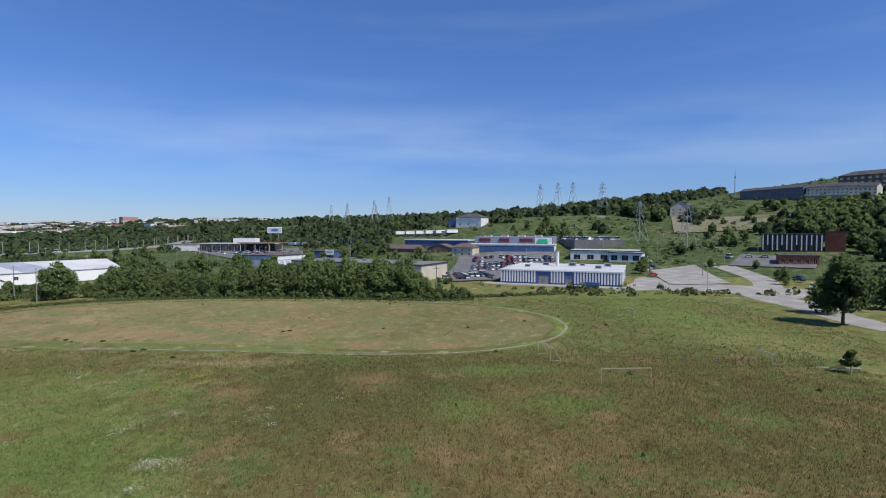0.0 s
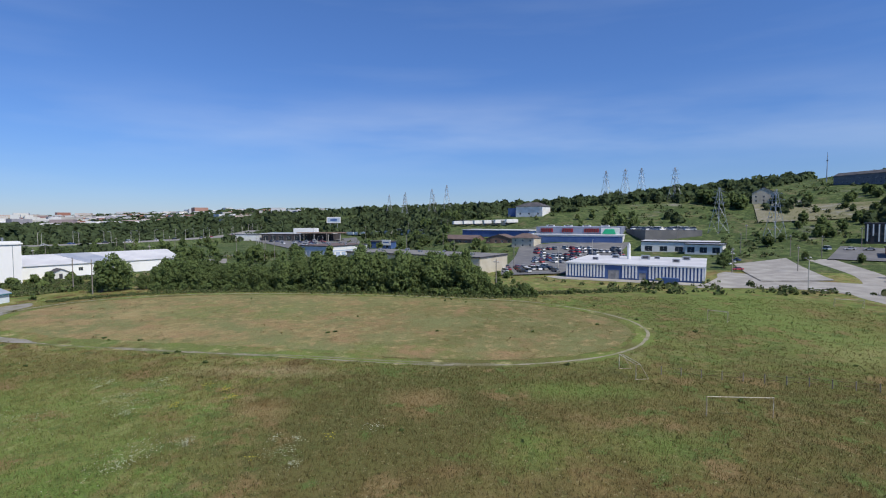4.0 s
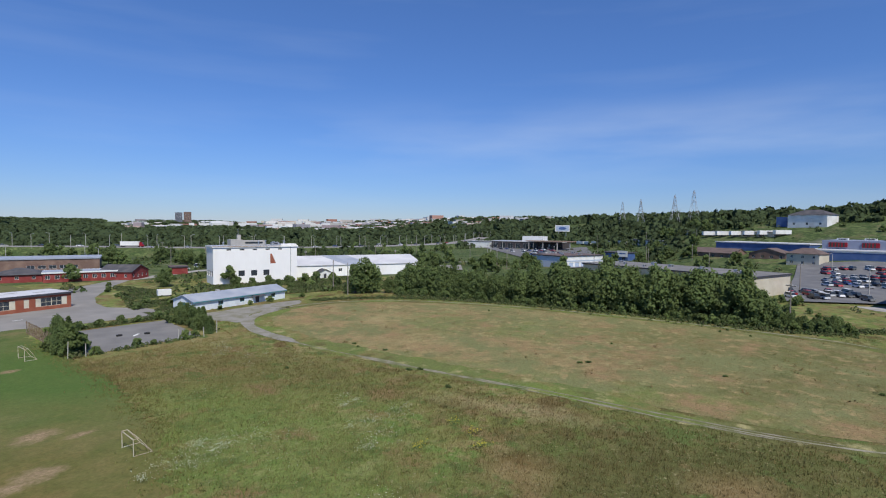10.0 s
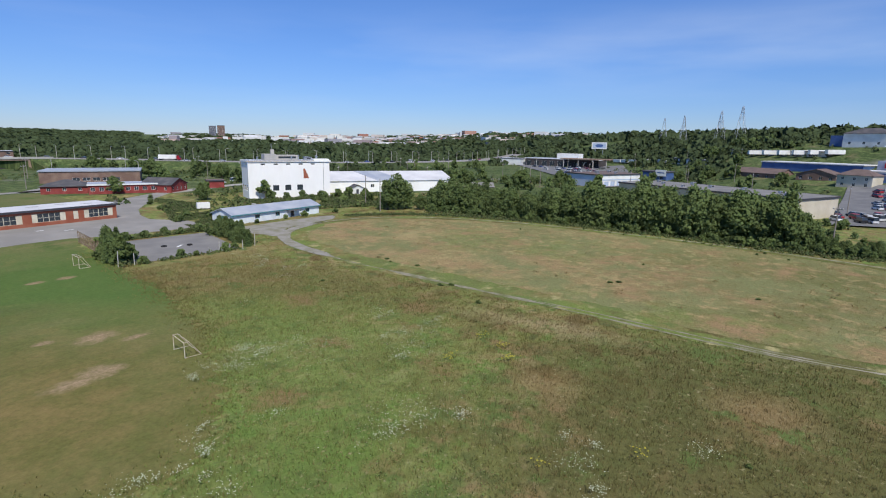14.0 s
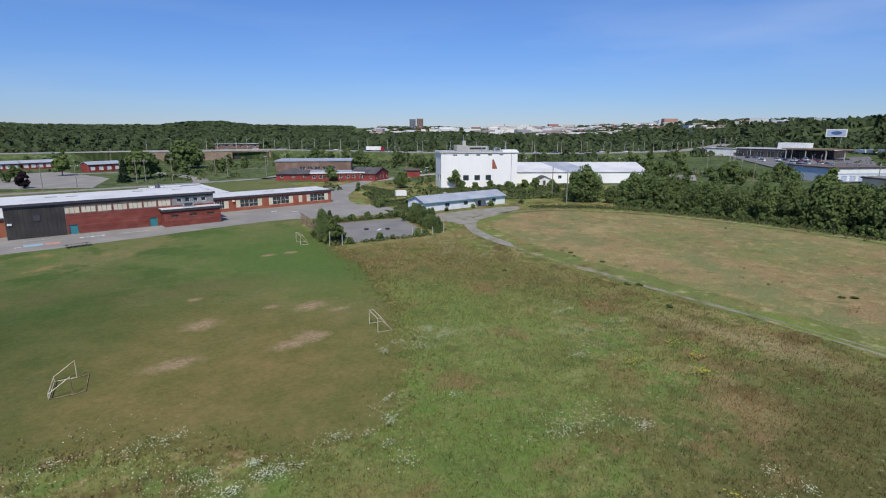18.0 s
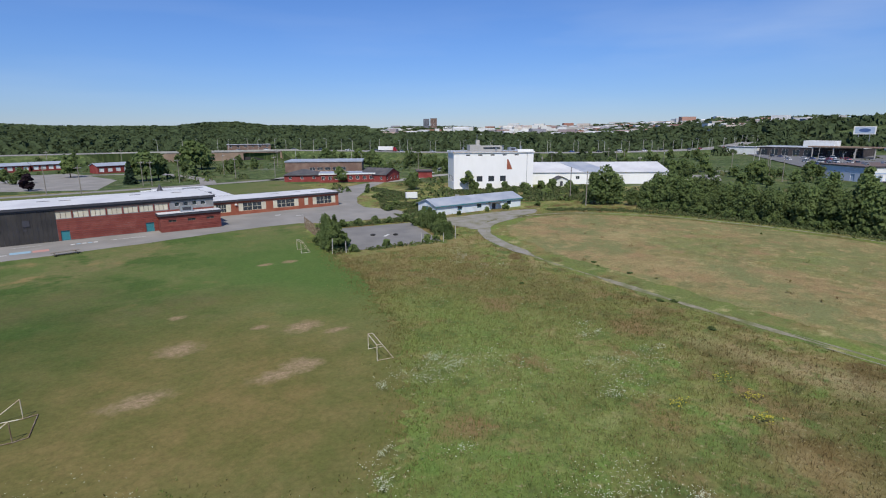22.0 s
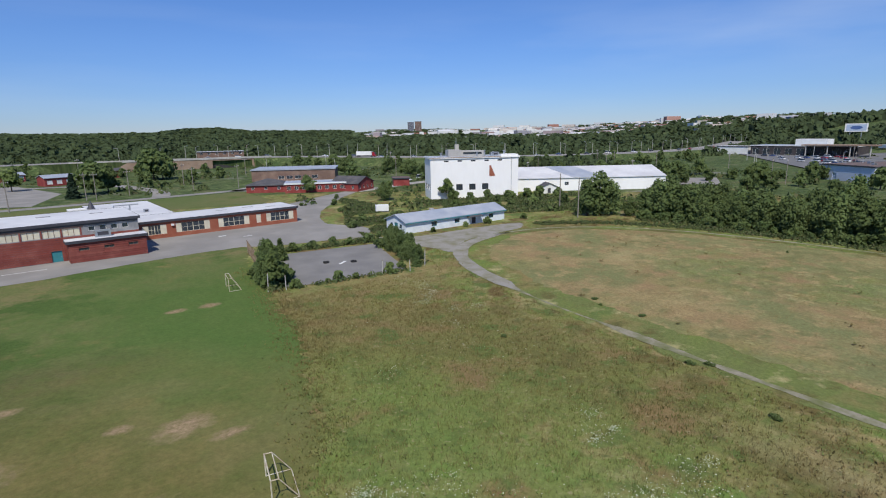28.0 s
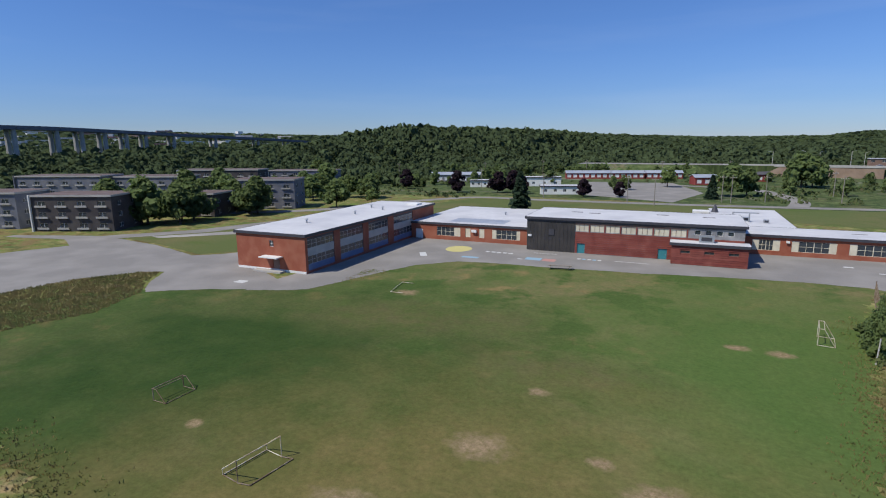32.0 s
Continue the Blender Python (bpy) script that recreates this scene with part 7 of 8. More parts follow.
def broadleaf(seed, h, r, trunk_h, leaves, size, low=0.25, lobes=11, leaf_mat=None, trunk_mat=None, tall=0.85, limbs=7):
    rs = np.random.RandomState(seed)
    cs, ws = [], []
    lobes = int(lobes * 2.3)
    for k in range(lobes):
        a, f = rs.uniform(0, 2 * np.pi), rs.uniform(0, 1)
        z = h * (low + (1 - low) * (0.12 + 0.74 * f))
        out = r * (0.15 + 0.68 * rs.uniform() ** 0.7) * math.sin(math.pi * min(0.95, max(0.12, 0.25 + 0.72 * f)))
        cs.append((out * math.cos(a), out * math.sin(a), z))
        ws.append(r * rs.uniform(0.17, 0.4))
    cs, ws = np.array(cs), np.array(ws)
    pick = rs.choice(lobes, leaves, p=ws ** 2 / (ws ** 2).sum())
    d = rs.normal(0, 1, (leaves, 3))
    d /= np.linalg.norm(d, axis=1, keepdims=True)
    rad = ws[pick] * rs.uniform(0.45, 1.15, leaves) ** 0.7
    pts = cs[pick] + d * rad[:, None] * np.array([1, 1, tall])
    pts[:, 2] = np.maximum(pts[:, 2], 0.08 * h * rs.uniform(0.3, 1, leaves))
    crown = raw_mesh("crown", leaf_quads(pts, d, size, rs), 4, leaf_mat or M_LEAF)
    g = Geo()
    top = (0.1 * rs.normal(), 0.1 * rs.normal(), trunk_h)
    tr = 0.022 * h + 0.06
    g.tube((0, 0, -0.2), top, tr, 8, tr * 0.7)
    for c in cs[:limbs]:
        mid = (Vector(top) * 0.6 + Vector(c) * 0.4)
        g.tube(top, tuple(mid), tr * 0.5, 6, tr * 0.32)
        g.tube(tuple(mid), tuple(c), tr * 0.32, 5, tr * 0.12)
    return g.mesh("trunk"), crown, trunk_mat or M_TRUNK, leaf_mat or M_LEAF


def conifer(seed, h, r, leaves, size, mat=None):
    rs = np.random.RandomState(seed)
    f = rs.uniform(0, 1, leaves) ** 1.5
    tier = np.floor(f * 14) / 14
    a = rs.uniform(0, 2 * np.pi, leaves)
    k = rs.uniform(0.35, 1, leaves)
    reach = r * (1 - f) ** 0.9 * (0.75 + 0.25 * np.sin(a * 5 + tier * 40)) * k + 0.08
    pts = np.stack([reach * np.cos(a), reach * np.sin(a), h * (0.06 + 0.94 * (tier * 0.6 + f * 0.4)) - 0.25 * reach], 1)
    nrm = np.stack([np.cos(a) * 0.6, np.sin(a) * 0.6, 0.8 * np.ones(leaves)], 1)
    crown = raw_mesh("crown", leaf_quads(pts, nrm, size, rs), 4, mat or M_NEEDLE)
    return Geo().tube((0, 0, -0.2), (0, 0, h * 0.93), 0.02 * h + 0.05, 7, 0.02).mesh("trunk"), crown, M_TRUNK, mat or M_NEEDLE


def tree_kind(name, label, category, spec, group=""):
    r = thing(name, label, category, 0, 0, 0, 0, group)
    part("trunk", spec[0], spec[2], r)
    part("crown", spec[1], spec[3], r)
    return [r, False]


def plant(kind, x, y, s=1.0, turn=0.0, sz=None):
    m = pose(x, y, ground_height(x, y), 0, 0, turn)
    ob = kind[0]
    if kind[1]:
        ob = copy_thing(ob, m)
    kind[1] = True
    ob.matrix_basis = m @ Matrix.Diagonal((s, s, sz or s, 1))


tr = random.Random(33)
M_LEAF_MID = leaf_material("mid_green_leaves", (0.135, 0.185, 0.065), (0.17, 0.22, 0.08), (0.12, 0.17, 0.06))
HEDGE = [tree_kind("hedgerow_tree", "dense green broadleaf tree in the hedgerow", "tree", broadleaf(50 + k, 8.2 + 1.3 * (k % 3), 3.7, 2.2, 2500, 0.265, 0.02, 20, (M_LEAF, M_LEAF_MID)[k % 2], tall=1.3, limbs=3), "hedgerow") for k in range(4)]
SHRUB = [tree_kind("shrub", "low green shrub in rough grass", "shrub", broadleaf(70 + k, 2.6, 1.7, 0.6, 300, 0.33, 0.05, 8, (M_LEAF, M_LEAF_PALE, M_LEAF_MID)[k], limbs=1), "shrubs") for k in range(3)]
BIRCH = tree_kind("young_tree", "slender young light-green tree", "tree", broadleaf(81, 7.0, 2.6, 2.6, 1300, 0.3, 0.2, 10, M_LEAF_PALE, M_BIRCH), "young trees")
SPRUCE = tree_kind("spruce", "dark green spruce tree", "tree", conifer(91, 9.0, 3.0, 1800, 0.45), "spruces")
FIR = tree_kind("young_fir", "small bright green fir tree", "tree", conifer(92, 5.0, 1.9, 1300, 0.28, M_LEAF), "young firs")
PLUM = tree_kind("copper_tree", "dark purple-leaved ornamental tree", "tree", broadleaf(95, 8.0, 4.0, 1.8, 1100, 0.5, 0.12, 11, M_LEAF_PURPLE), "copper trees")
MAPLE = tree_kind("street_tree", "broad green deciduous tree", "tree", broadleaf(97, 11.0, 6.0, 2.6, 1900, 0.6, 0.15, 16), "street trees")
LIGHT = tree_kind("street_tree", "light green deciduous tree", "tree", broadleaf(98, 10.0, 4.2, 2.4, 1400, 0.5, 0.18, 12, M_LEAF_PALE), "street trees")
LONE = tree_kind("lone_maple", "large dark green maple beside the gravel road", "tree", broadleaf(99, 16.2, 6.3, 3.6, 6200, 0.42, 0.24, 22, leaf_material("dark_maple_leaves", (0.08, 0.118, 0.042), (0.105, 0.145, 0.05), (0.07, 0.105, 0.038)), tall=1.1))
plant(LONE, 96.5, -103.5, 1.0, 40)

# hedgerow behind the running track
row = smooth_line([(156, 98), (157, 84), (156.5, 64), (155.5, 42), (153.5, 22), (150, 6), (149, -8), (150, -20)], 12)
for i, (x, y, _) in enumerate(row):
    tall = 9.8 + 1.1 * math.sin(i * 0.77) + tr.uniform(-0.9, 0.9) + (1.5 if -2 < y < 45 else 0)
    if y < -1:
        tall *= max(0.28, 1 + (y + 1) / 12)
    if y > 60:
        tall *= 0.8 + 0.2 * math.sin(i * 1.7)
    plant(HEDGE[i % 4], x + tr.uniform(-1.5, 1.5), y + tr.uniform(-1, 1), tall / 9.2 * tr.uniform(0.85, 1.1), tr.uniform(0, 360), tall / 9.2)
    if i % 3 != 2:
        plant(HEDGE[(i + 1) % 4], x + 5 + tr.uniform(-2, 2), y + tr.uniform(-2, 2), tall / 9.2 * tr.uniform(0.75, 1.0), tr.uniform(0, 360))
    plant(SHRUB[i % 3], x - 4.2 + tr.uniform(-1.2, 1.2), y + tr.uniform(-1.5, 1.5), tr.uniform(0.5, 1.0), tr.uniform(0, 360))
for x, y, s, sz in ((149, 109.5, 1.35, 1.35), (146, 111.5, 1.0, 0.95), (152, 108.5, 1.0, 1.1), (156, 100, 0.9, 0.85), (153, 103, 0.6, 0.6), (172, 66, 1.0, 1.0), (178, 60, 1.1, 1.1)):
    plant(HEDGE[int(x) % 4], x, y, s, x * 7, sz)
for k in range(46):
    x, y = tr.uniform(150, 200), tr.uniform(-20, 118)
    if x + 0.0 > 148 + 30 * tr.random():
        plant(tr.choice(SHRUB), x, y, tr.uniform(0.5, 1.1), tr.uniform(0, 360))
for k in range(4):
    t = k / 8
    plant(tr.choice(SHRUB), 150 + 14 * t + tr.uniform(-2, 2), -24 - 45 * t + tr.uniform(-3, 3), tr.uniform(0.35, 0.7), tr.uniform(0, 360))
# growth round the white building and shed
for x, y, s in ((143, 164, 1.3), (147, 160, 1.0), (153, 158, 1.2), (158, 152, 1.3), (163, 149, 1.4), (168, 147, 1.5), (172, 142, 1.4), (150, 150, 0.9), (139, 150, 0.9), (133, 152, 0.8), (146, 140, 0.9), (154, 138, 1.1), (162, 132, 1.2), (170, 128, 1.2), (118, 121.2, 0.7), (130, 120, 0.6), (101, 121.8, 0.5), (111, 121.6, 0.5), (126, 138, 0.8), (118, 141, 0.7), (107, 145, 0.9), (100, 140, 0.9)):
    plant(SHRUB[int(x) % 3], x, y, s, x * 11)
plant(BIRCH, 142, 166, 1.05, 20)
plant(BIRCH, 128, 181, 0.95, 120)
plant(HEDGE[1], 125, 180, 0.75, 120)
# rim of the court pad
for x, y, s in ((54.5, 102, 1.1), (53.8, 105, 1.0), (56, 108, 1.15), (56.5, 111, 0.8), (58.5, 114.5, 1.0), (60.5, 118.5, 0.75), (55.5, 104.2, 0.8)):
    plant(HEDGE[int(x * 2) % 4] if int(y) % 2 else BIRCH, x, y, s * (0.42 if int(y) % 2 else 0.75), x * 31, s * (0.5 + 0.12 * (int(y) % 4)))
for x, y, s in ((57, 99.6, 0.5), (63.5, 98.6, 0.65), (66.5, 98.2, 0.45), (72.5, 97, 0.75), (83, 121.5, 0.8), (82, 115.5, 0.8), (84.5, 112, 0.9), (54, 101.5, 0.6), (86, 117, 0.7), (62, 99.2, 0.3), (76, 99, 0.5), (88, 125, 0.5), (96, 146, 0.9), (90, 140, 0.8)):
    plant(SHRUB[int(x + y) % 3], x, y, s, x * 17)
for x, y, s in ((62.5, 119, 0.85), (81, 103, 1.0), (83, 107, 0.85), (78.5, 98, 0.6)):
    plant(FIR, x, y, s, x * 13)
for k in range(14):
    x, y = tr.uniform(96, 140), tr.uniform(134, 200)
    if abs(x - (92 + (y - 132) * 0.5)) > 7:
        plant(tr.choice(SHRUB), x, y, tr.uniform(0.3, 0.8), tr.uniform(0, 360))
# round the school and beyond
plant(SPRUCE, -10.5, 187, 1.65, 0)
plant(SPRUCE, 44, 274, 1.1, 50)
for x, y, s in ((-98, 281, 1.2), (-64, 268, 1.25), (-46, 274, 1.2), (-40, 278, 1.25), (-34, 272, 1.0), (-5, 266, 0.95), (9, 270, 0.8)):
    plant(PLUM, x, y, s, x * 5)
for x, y, s in ((52, 286, 1.2), (58, 292, 1.0), (86, 345, 1.5), (92, 352, 1.3), (-113, 143, 1.25), (-104, 147, 1.0), (-100, 175, 1.1), (-122, 172, 1.0), (-85, 200, 0.9), (-120, 226, 1.0), (-140, 150, 1.1), (155, 315, 1.0), (185, 330, 0.9), (118, 225, 0.6), (176, 300, 0.8), (160, 262, 0.8), (-150, 190, 1.2), (-170, 225, 1.1), (-130, 255, 1.2), (-160, 290, 1.3), (-108, 151, 1.0), (-116, 142, 0.95), (-105, 153, 1.05), (-120, 182, 1.1), (-113, 178, 1.0), (-98, 170, 0.9), (-90, 232, 0.9), (-108, 216, 0.9)):
    plant(MAPLE, x, y, s, x * 9)
for x, y, s in ((26, 330, 1.1), (-106, 176, 0.9), (-101, 232, 1.1), (-94, 236, 1.0), (-112, 228, 1.1), (-130, 210, 1.0), (255, 110, 0.9), (270, 118, 0.9), (262, 112, 1.0), (-78, 214, 0.7)):
    plant(LIGHT, x, y, s, x * 3)
for x, y, s in ((205, 250, 0.9), (198, 262, 0.8), (214, 262, 1.0), (160, 250, 0.7), (228, 190, 1.0), (236, 182, 1.1), (245, 176, 1.0), (252, 168, 0.9), (240, 196, 0.9)):
    plant(HEDGE[int(x) % 4], x, y, s, x * 3)
for x, y, s in ((56, -72, 0.9), (243, -118, 1.0), (232, -112, 0.9)):
    plant(MAPLE if x > 200 else BIRCH, x, y, s * 0.6, x)
for x, y in ((196, -158), (202, -163), (190, -152), (210, -168), (225, -165), (180, -148), (238, -150), (120, -128), (112, -134), (104, -140), (96, -118), (88, -126), (130, -140)):
    plant(tr.choice(HEDGE), x, y, tr.uniform(0.35, 0.6), x * 4)
for x, y in ((112, -112), (118, -135), (128, -150), (138, -165), (150, -172), (145, -190), (165, -185), (120, -170), (180, -200), (200, -215)):
    plant(tr.choice(HEDGE), x, y, tr.uniform(0.9, 1.5), x * 4)
# trees among the lots, lanes and highway
MIDTREE = [tree_kind("lot_tree", "green tree among the lots", "tree", broadleaf(150 + k, 7.5, 3.2, 1.8, 420, 0.62, 0.08, 9, (M_LEAF, M_LEAF_MID)[k % 2], tall=1.2, limbs=2), "lot trees") for k in range(3)]
HILLTREE = [tree_kind("hillside_tree", "dense green tree on rough sloping ground", "tree", broadleaf(160 + k, 7.5, 3.3, 1.8, 420, 0.62, 0.06, 10, (M_LEAF, M_LEAF_MID)[k % 2], tall=1.15, limbs=2), "hillside trees") for k in range(3)]
for x0, x1, y0, y1, n in ((232, 300, 96, 200, 34), (300, 430, 195, 300, 30), (330, 470, 20, 80, 26), (425, 520, -20, 60, 22), (180, 260, 205, 300, 22), (150, 240, 300, 400, 20), (206, 290, 70, 110, 10), (300, 345, -20, 20, 10), (350, 400, -120, -70, 14), (240, 330, -210, -150, 20), (270, 390, -320, -215, 34), (-60, 40, 300, 370, 8), (-150, -60, 290, 400, 24), (60, 140, 300, 400, 14), (-220, -130, 120, 300, 26), (-170, 40, 408, 442, 36)):
    for k in range(n):
        x, y = tr.uniform(x0, x1), tr.uniform(y0, y1)
        if any((x - p) ** 2 + (y - q) ** 2 < 14 * 14 for p, q, _ in hw[::2]) or (196 < x < 330 and -100 < y < -8) or (abs(x - 245) < 25 and abs(y + 180) < 25):
            continue
        plant(tr.choice(HILLTREE if y > 380 or y < -140 else MIDTREE), x, y, tr.uniform(0.55, 1.15), tr.uniform(0, 360))
for k in range(60):
    u, v = tr.random(), tr.random()
    x, y = (292 * (1 - u) + 246 * u) * (1 - v) + (350 * (1 - u) + 318 * u) * v, (-234 * (1 - u) - 229 * u) * (1 - v) + (-276 * (1 - u) - 318 * u) * v
    plant(tr.choice(HILLTREE), x, y, tr.uniform(1.2, 1.9), tr.uniform(0, 360))
for k in range(18):
    plant(tr.choice(HILLTREE), tr.uniform(385, 428), tr.uniform(-197, -172), tr.uniform(1.1, 1.6), tr.uniform(0, 360))
for k in range(9):
    plant(tr.choice(HILLTREE), tr.uniform(228, 246), tr.uniform(-245, -226), tr.uniform(1.0, 1.5), tr.uniform(0, 360))
# hedge behind the court pad, thicket at its far end
for k in range(6):
    f = k / 5
    plant(SHRUB[k % 3], 63 + 21 * f + tr.uniform(-0.5, 0.5), 125.4 - 3.4 * f + tr.uniform(-0.5, 0.5), tr.uniform(0.55, 0.9), tr.uniform(0, 360))
for k in range(12):
    f = k / 11
    plant(tr.choice(HEDGE), 85 - 4.5 * f + tr.uniform(-1.2, 1.8), 119 - 18 * f + tr.uniform(-1, 1), tr.uniform(0.28, 0.46), tr.uniform(0, 360))
for k in range(10):
    plant(tr.choice(SHRUB), tr.uniform(52.5, 58), tr.uniform(99.5, 112), tr.uniform(0.5, 0.9), tr.uniform(0, 360))
# scattered meadow shrubs
for k in range(24):
    x, y = tr.uniform(20, 140), tr.uniform(-75, 110)
    if (x < 45 and y > 30) or (x < 62 and y > 80):
        continue
    plant(tr.choice(SHRUB), x, y, tr.uniform(0.12, 0.3), tr.uniform(0, 360), tr.uniform(0.1, 0.22))
for x, y in ((92.6, 24.8), (93.6, 23.6), (74.9, 47.4), (76, 46), (85.4, 66), (84, 58), (70, 38), (110, -40), (104, -30), (98, -48)):
    plant(SHRUB[2], x, y, 0.34, x * 8, 0.14)


# ---- woods: uncounted far crowns ----
def crown_template(seed, quads, size=0.46):
    rs = np.random.RandomState(seed)
    d = rs.normal(0, 1, (quads, 3))
    d /= np.linalg.norm(d, axis=1, keepdims=True)
    d[:, 2] = np.abs(d[:, 2]) * 1.1 - 0.25
    pts = d * rs.uniform(0.75, 1.05, (quads, 1)) * np.array([1, 1, 0.95])
    return leaf_quads(pts, d, size, rs, 0.4)


TEMPLATES = [crown_template(200 + k, 40, 0.36) for k in range(6)]
FAR_TEMPLATES = [crown_template(220 + k, 15, 0.56) for k in range(6)]
CLEARINGS = [(112, 38, 150), (0, 130, 190), (150, 220, 110), (10, 330, 110), (260, -50, 105), (400, 150, 105), (320, 80, 70), (230, -140, 70), (190, 300, 95), (120, 440, 75), (-90, 150, 75), (-175, 195, 60), (345, -60, 75), (300, -130, 45), (505, 170, 60), (255, 140, 45), (250, -190, 45), (-30, 400, 45), (-75, 335, 40), (40, 380, 50), (395, -20, 50)]


M_SCRUBLEAF = skyward(island_material("scrub_leaves", [(0.08, 0.12, 0.045), (0.115, 0.155, 0.055), (0.14, 0.16, 0.065), (0.1, 0.14, 0.055), (0.18, 0.17, 0.09)], 0.9, 0.1, 0.25, 0.3), 0.5)


def open_ground(x, y):
    if any((x - a) ** 2 + (y - b) ** 2 < c * c for a, b, c in CLEARINGS):
        return True
    for hx, hy, hz in hw[::2]:
        if (x - hx) ** 2 + (y - hy) ** 2 < 24 * 24:
            return True
    b = -math.degrees(math.atan2(y + 5, x + 20))
    r = math.hypot(x + 20, y + 5)
    if 9 < b < 40 and 300 < r < 470:
        return noise.noise(Vector((x * 0.02, y * 0.02, 0))) < 0.28
    if 30 < b < 46 and r > 545:
        return True
    if 26 < b < 42 and r < 620:
        return noise.noise(Vector((x * 0.02, y * 0.02, 0))) < 0.2
    if -45 < b < -12 and 520 < r < 1500:
        return noise.noise(Vector((x * 0.006, y * 0.006, 4))) > 0.3
    if -60 < b < -24 and r >= 1500:
        return noise.noise(Vector((x * 0.003, y * 0.003, 8))) > -0.22
    return False


wr = np.random.RandomState(5)
chunks = []
r = 235.0
while r < 3600:
    step = max(7.5, r * 0.0125)
    count = int(2 * math.pi * r / step)
    for k in range(count):
        a = 2 * math.pi * (k + wr.uniform(-0.4, 0.4)) / count
        b = -math.degrees(a if a < math.pi else a - 2 * math.pi)
        if (b > 62 or b < -168) and k % 5:
            continue
        rr = r + wr.uniform(-0.5, 0.5) * step
        x, y = -20 + rr * math.cos(a), -5 + rr * math.sin(a)
        if open_ground(x, y) or (r < 330 and wr.uniform() > 0.35):
            continue
        s = max(3.6, r * 0.0078) * wr.uniform(0.75, 1.25)
        tall = min(s * 1.25, 9.5) * wr.uniform(0.8, 1.3)
        t = (TEMPLATES if r < 620 else FAR_TEMPLATES)[wr.randint(6)]
        c, sn = math.cos(k * 2.4), math.sin(k * 2.4)
        v = np.empty_like(t)
        v[:, 0] = (t[:, 0] * c - t[:, 1] * sn) * s + x
        v[:, 1] = (t[:, 0] * sn + t[:, 1] * c) * s + y
        v[:, 2] = (t[:, 2] + 0.35) * tall * 0.85 + ground_height(x, y)
        chunks.append(v)
    r += max(8.0, r * 0.028)
woods = raw_mesh("far_woods", np.concatenate(chunks), 4, M_WOODS)
tagged(new("far_woods", woods), "wide mixed green woods on the hills", "woods", "", "stuff")

# low scrub on rough ground and slopes
SCRUB_HOLES = [(112, 38, 95), (-36, 137, 35), (20, 150, 30), (64, 160, 30), (48, 188, 22), (110, 128, 22), (152, 160, 20), (200, 155, 34), (120, 228, 28), (140, 282, 26), (10, 310, 55), (-10, 250, 45), (60, 230, 35), (260, -60, 60), (216, -60, 42), (235, 25, 52), (400, 150, 70), (345, 110, 18), (300, 78, 24), (300, -110, 30), (332, -120, 30), (250, -205, 24), (238, -180, 22), (225, -186, 16), (205, -128, 45), (330, -60, 40), (365, -15, 30), (-90, 120, 60), (-20, 90, 70), (40, 110, 50), (250, 140, 24), (-55, 180, 40), (-118, 127, 20), (-30, 388, 24), (10, 392, 24), (127, 437, 35)]
SCRUB_ROADS = [(x, y) for x, y, _ in hw[::2]]
chunks = []
sr = np.random.RandomState(77)
for _ in range(14000):
    b, rr = sr.uniform(-150, 46), 150 + 520 * sr.uniform() ** 1.2
    a = -radians(b)
    x, y = -20 + rr * math.cos(a), -5 + rr * math.sin(a)
    if noise.noise(Vector((x * 0.022, y * 0.022, 15))) < (-0.12 if b < 5 else -0.12) or (x < 100 and y < 246) or (y < -40 and x < 150):
        continue
    if any((x - p) ** 2 + (y - q) ** 2 < c * c for p, q, c in SCRUB_HOLES) or any((x - p) ** 2 + (y - q) ** 2 < 17 * 17 for p, q in SCRUB_ROADS):
        continue
    s = sr.uniform(0.5, 1.1) + 1.6 * sr.uniform() ** 4
    t = TEMPLATES[sr.randint(6)][:60]
    v = t * (s, s, s * sr.uniform(0.7, 1.3)) + (x, y, ground_height(x, y) + 0.25 * s)
    chunks.append(v)
# rough growth between the drive and the long shed
for _ in range(5200):
    f, v = sr.uniform(), sr.uniform()
    lx, ly = (86 + 8 * f, 127 + 33 * f) if f < 0.5 else (90 + 56 * (f - 0.5), 143 + 110 * (f - 0.5))
    rx, ry = (101 + 16 * f, 124 + 48 * f)
    x, y = lx + (rx - lx) * v, ly + (ry - ly) * v
    clump = noise.noise(Vector((x * 0.12, y * 0.12, 5)))
    if clump < -0.25 or (88 < x < 94 and y < 140 and v < 0.2):
        continue
    s = sr.uniform(0.25, 0.6) + max(0.0, clump) * sr.uniform(0.2, 1.1)
    chunks.append(TEMPLATES[sr.randint(6)][:48] * (s, s, s * sr.uniform(0.5, 1.0)) + (x, y, 0.15 * s))
for _ in range(300):
    f = 0.5 * sr.uniform()
    x, y = 150 + 15 * f + sr.normal(0, 1.6), -22 - 58 * f + sr.normal(0, 1.6)
    s = sr.uniform(0.3, 0.7) + 0.5 * max(0.0, noise.noise(Vector((x * 0.15, y * 0.15, 7))))
    chunks.append(TEMPLATES[sr.randint(6)][:40] * (s, s, s * 0.8) + (x, y, 0.15 * s))
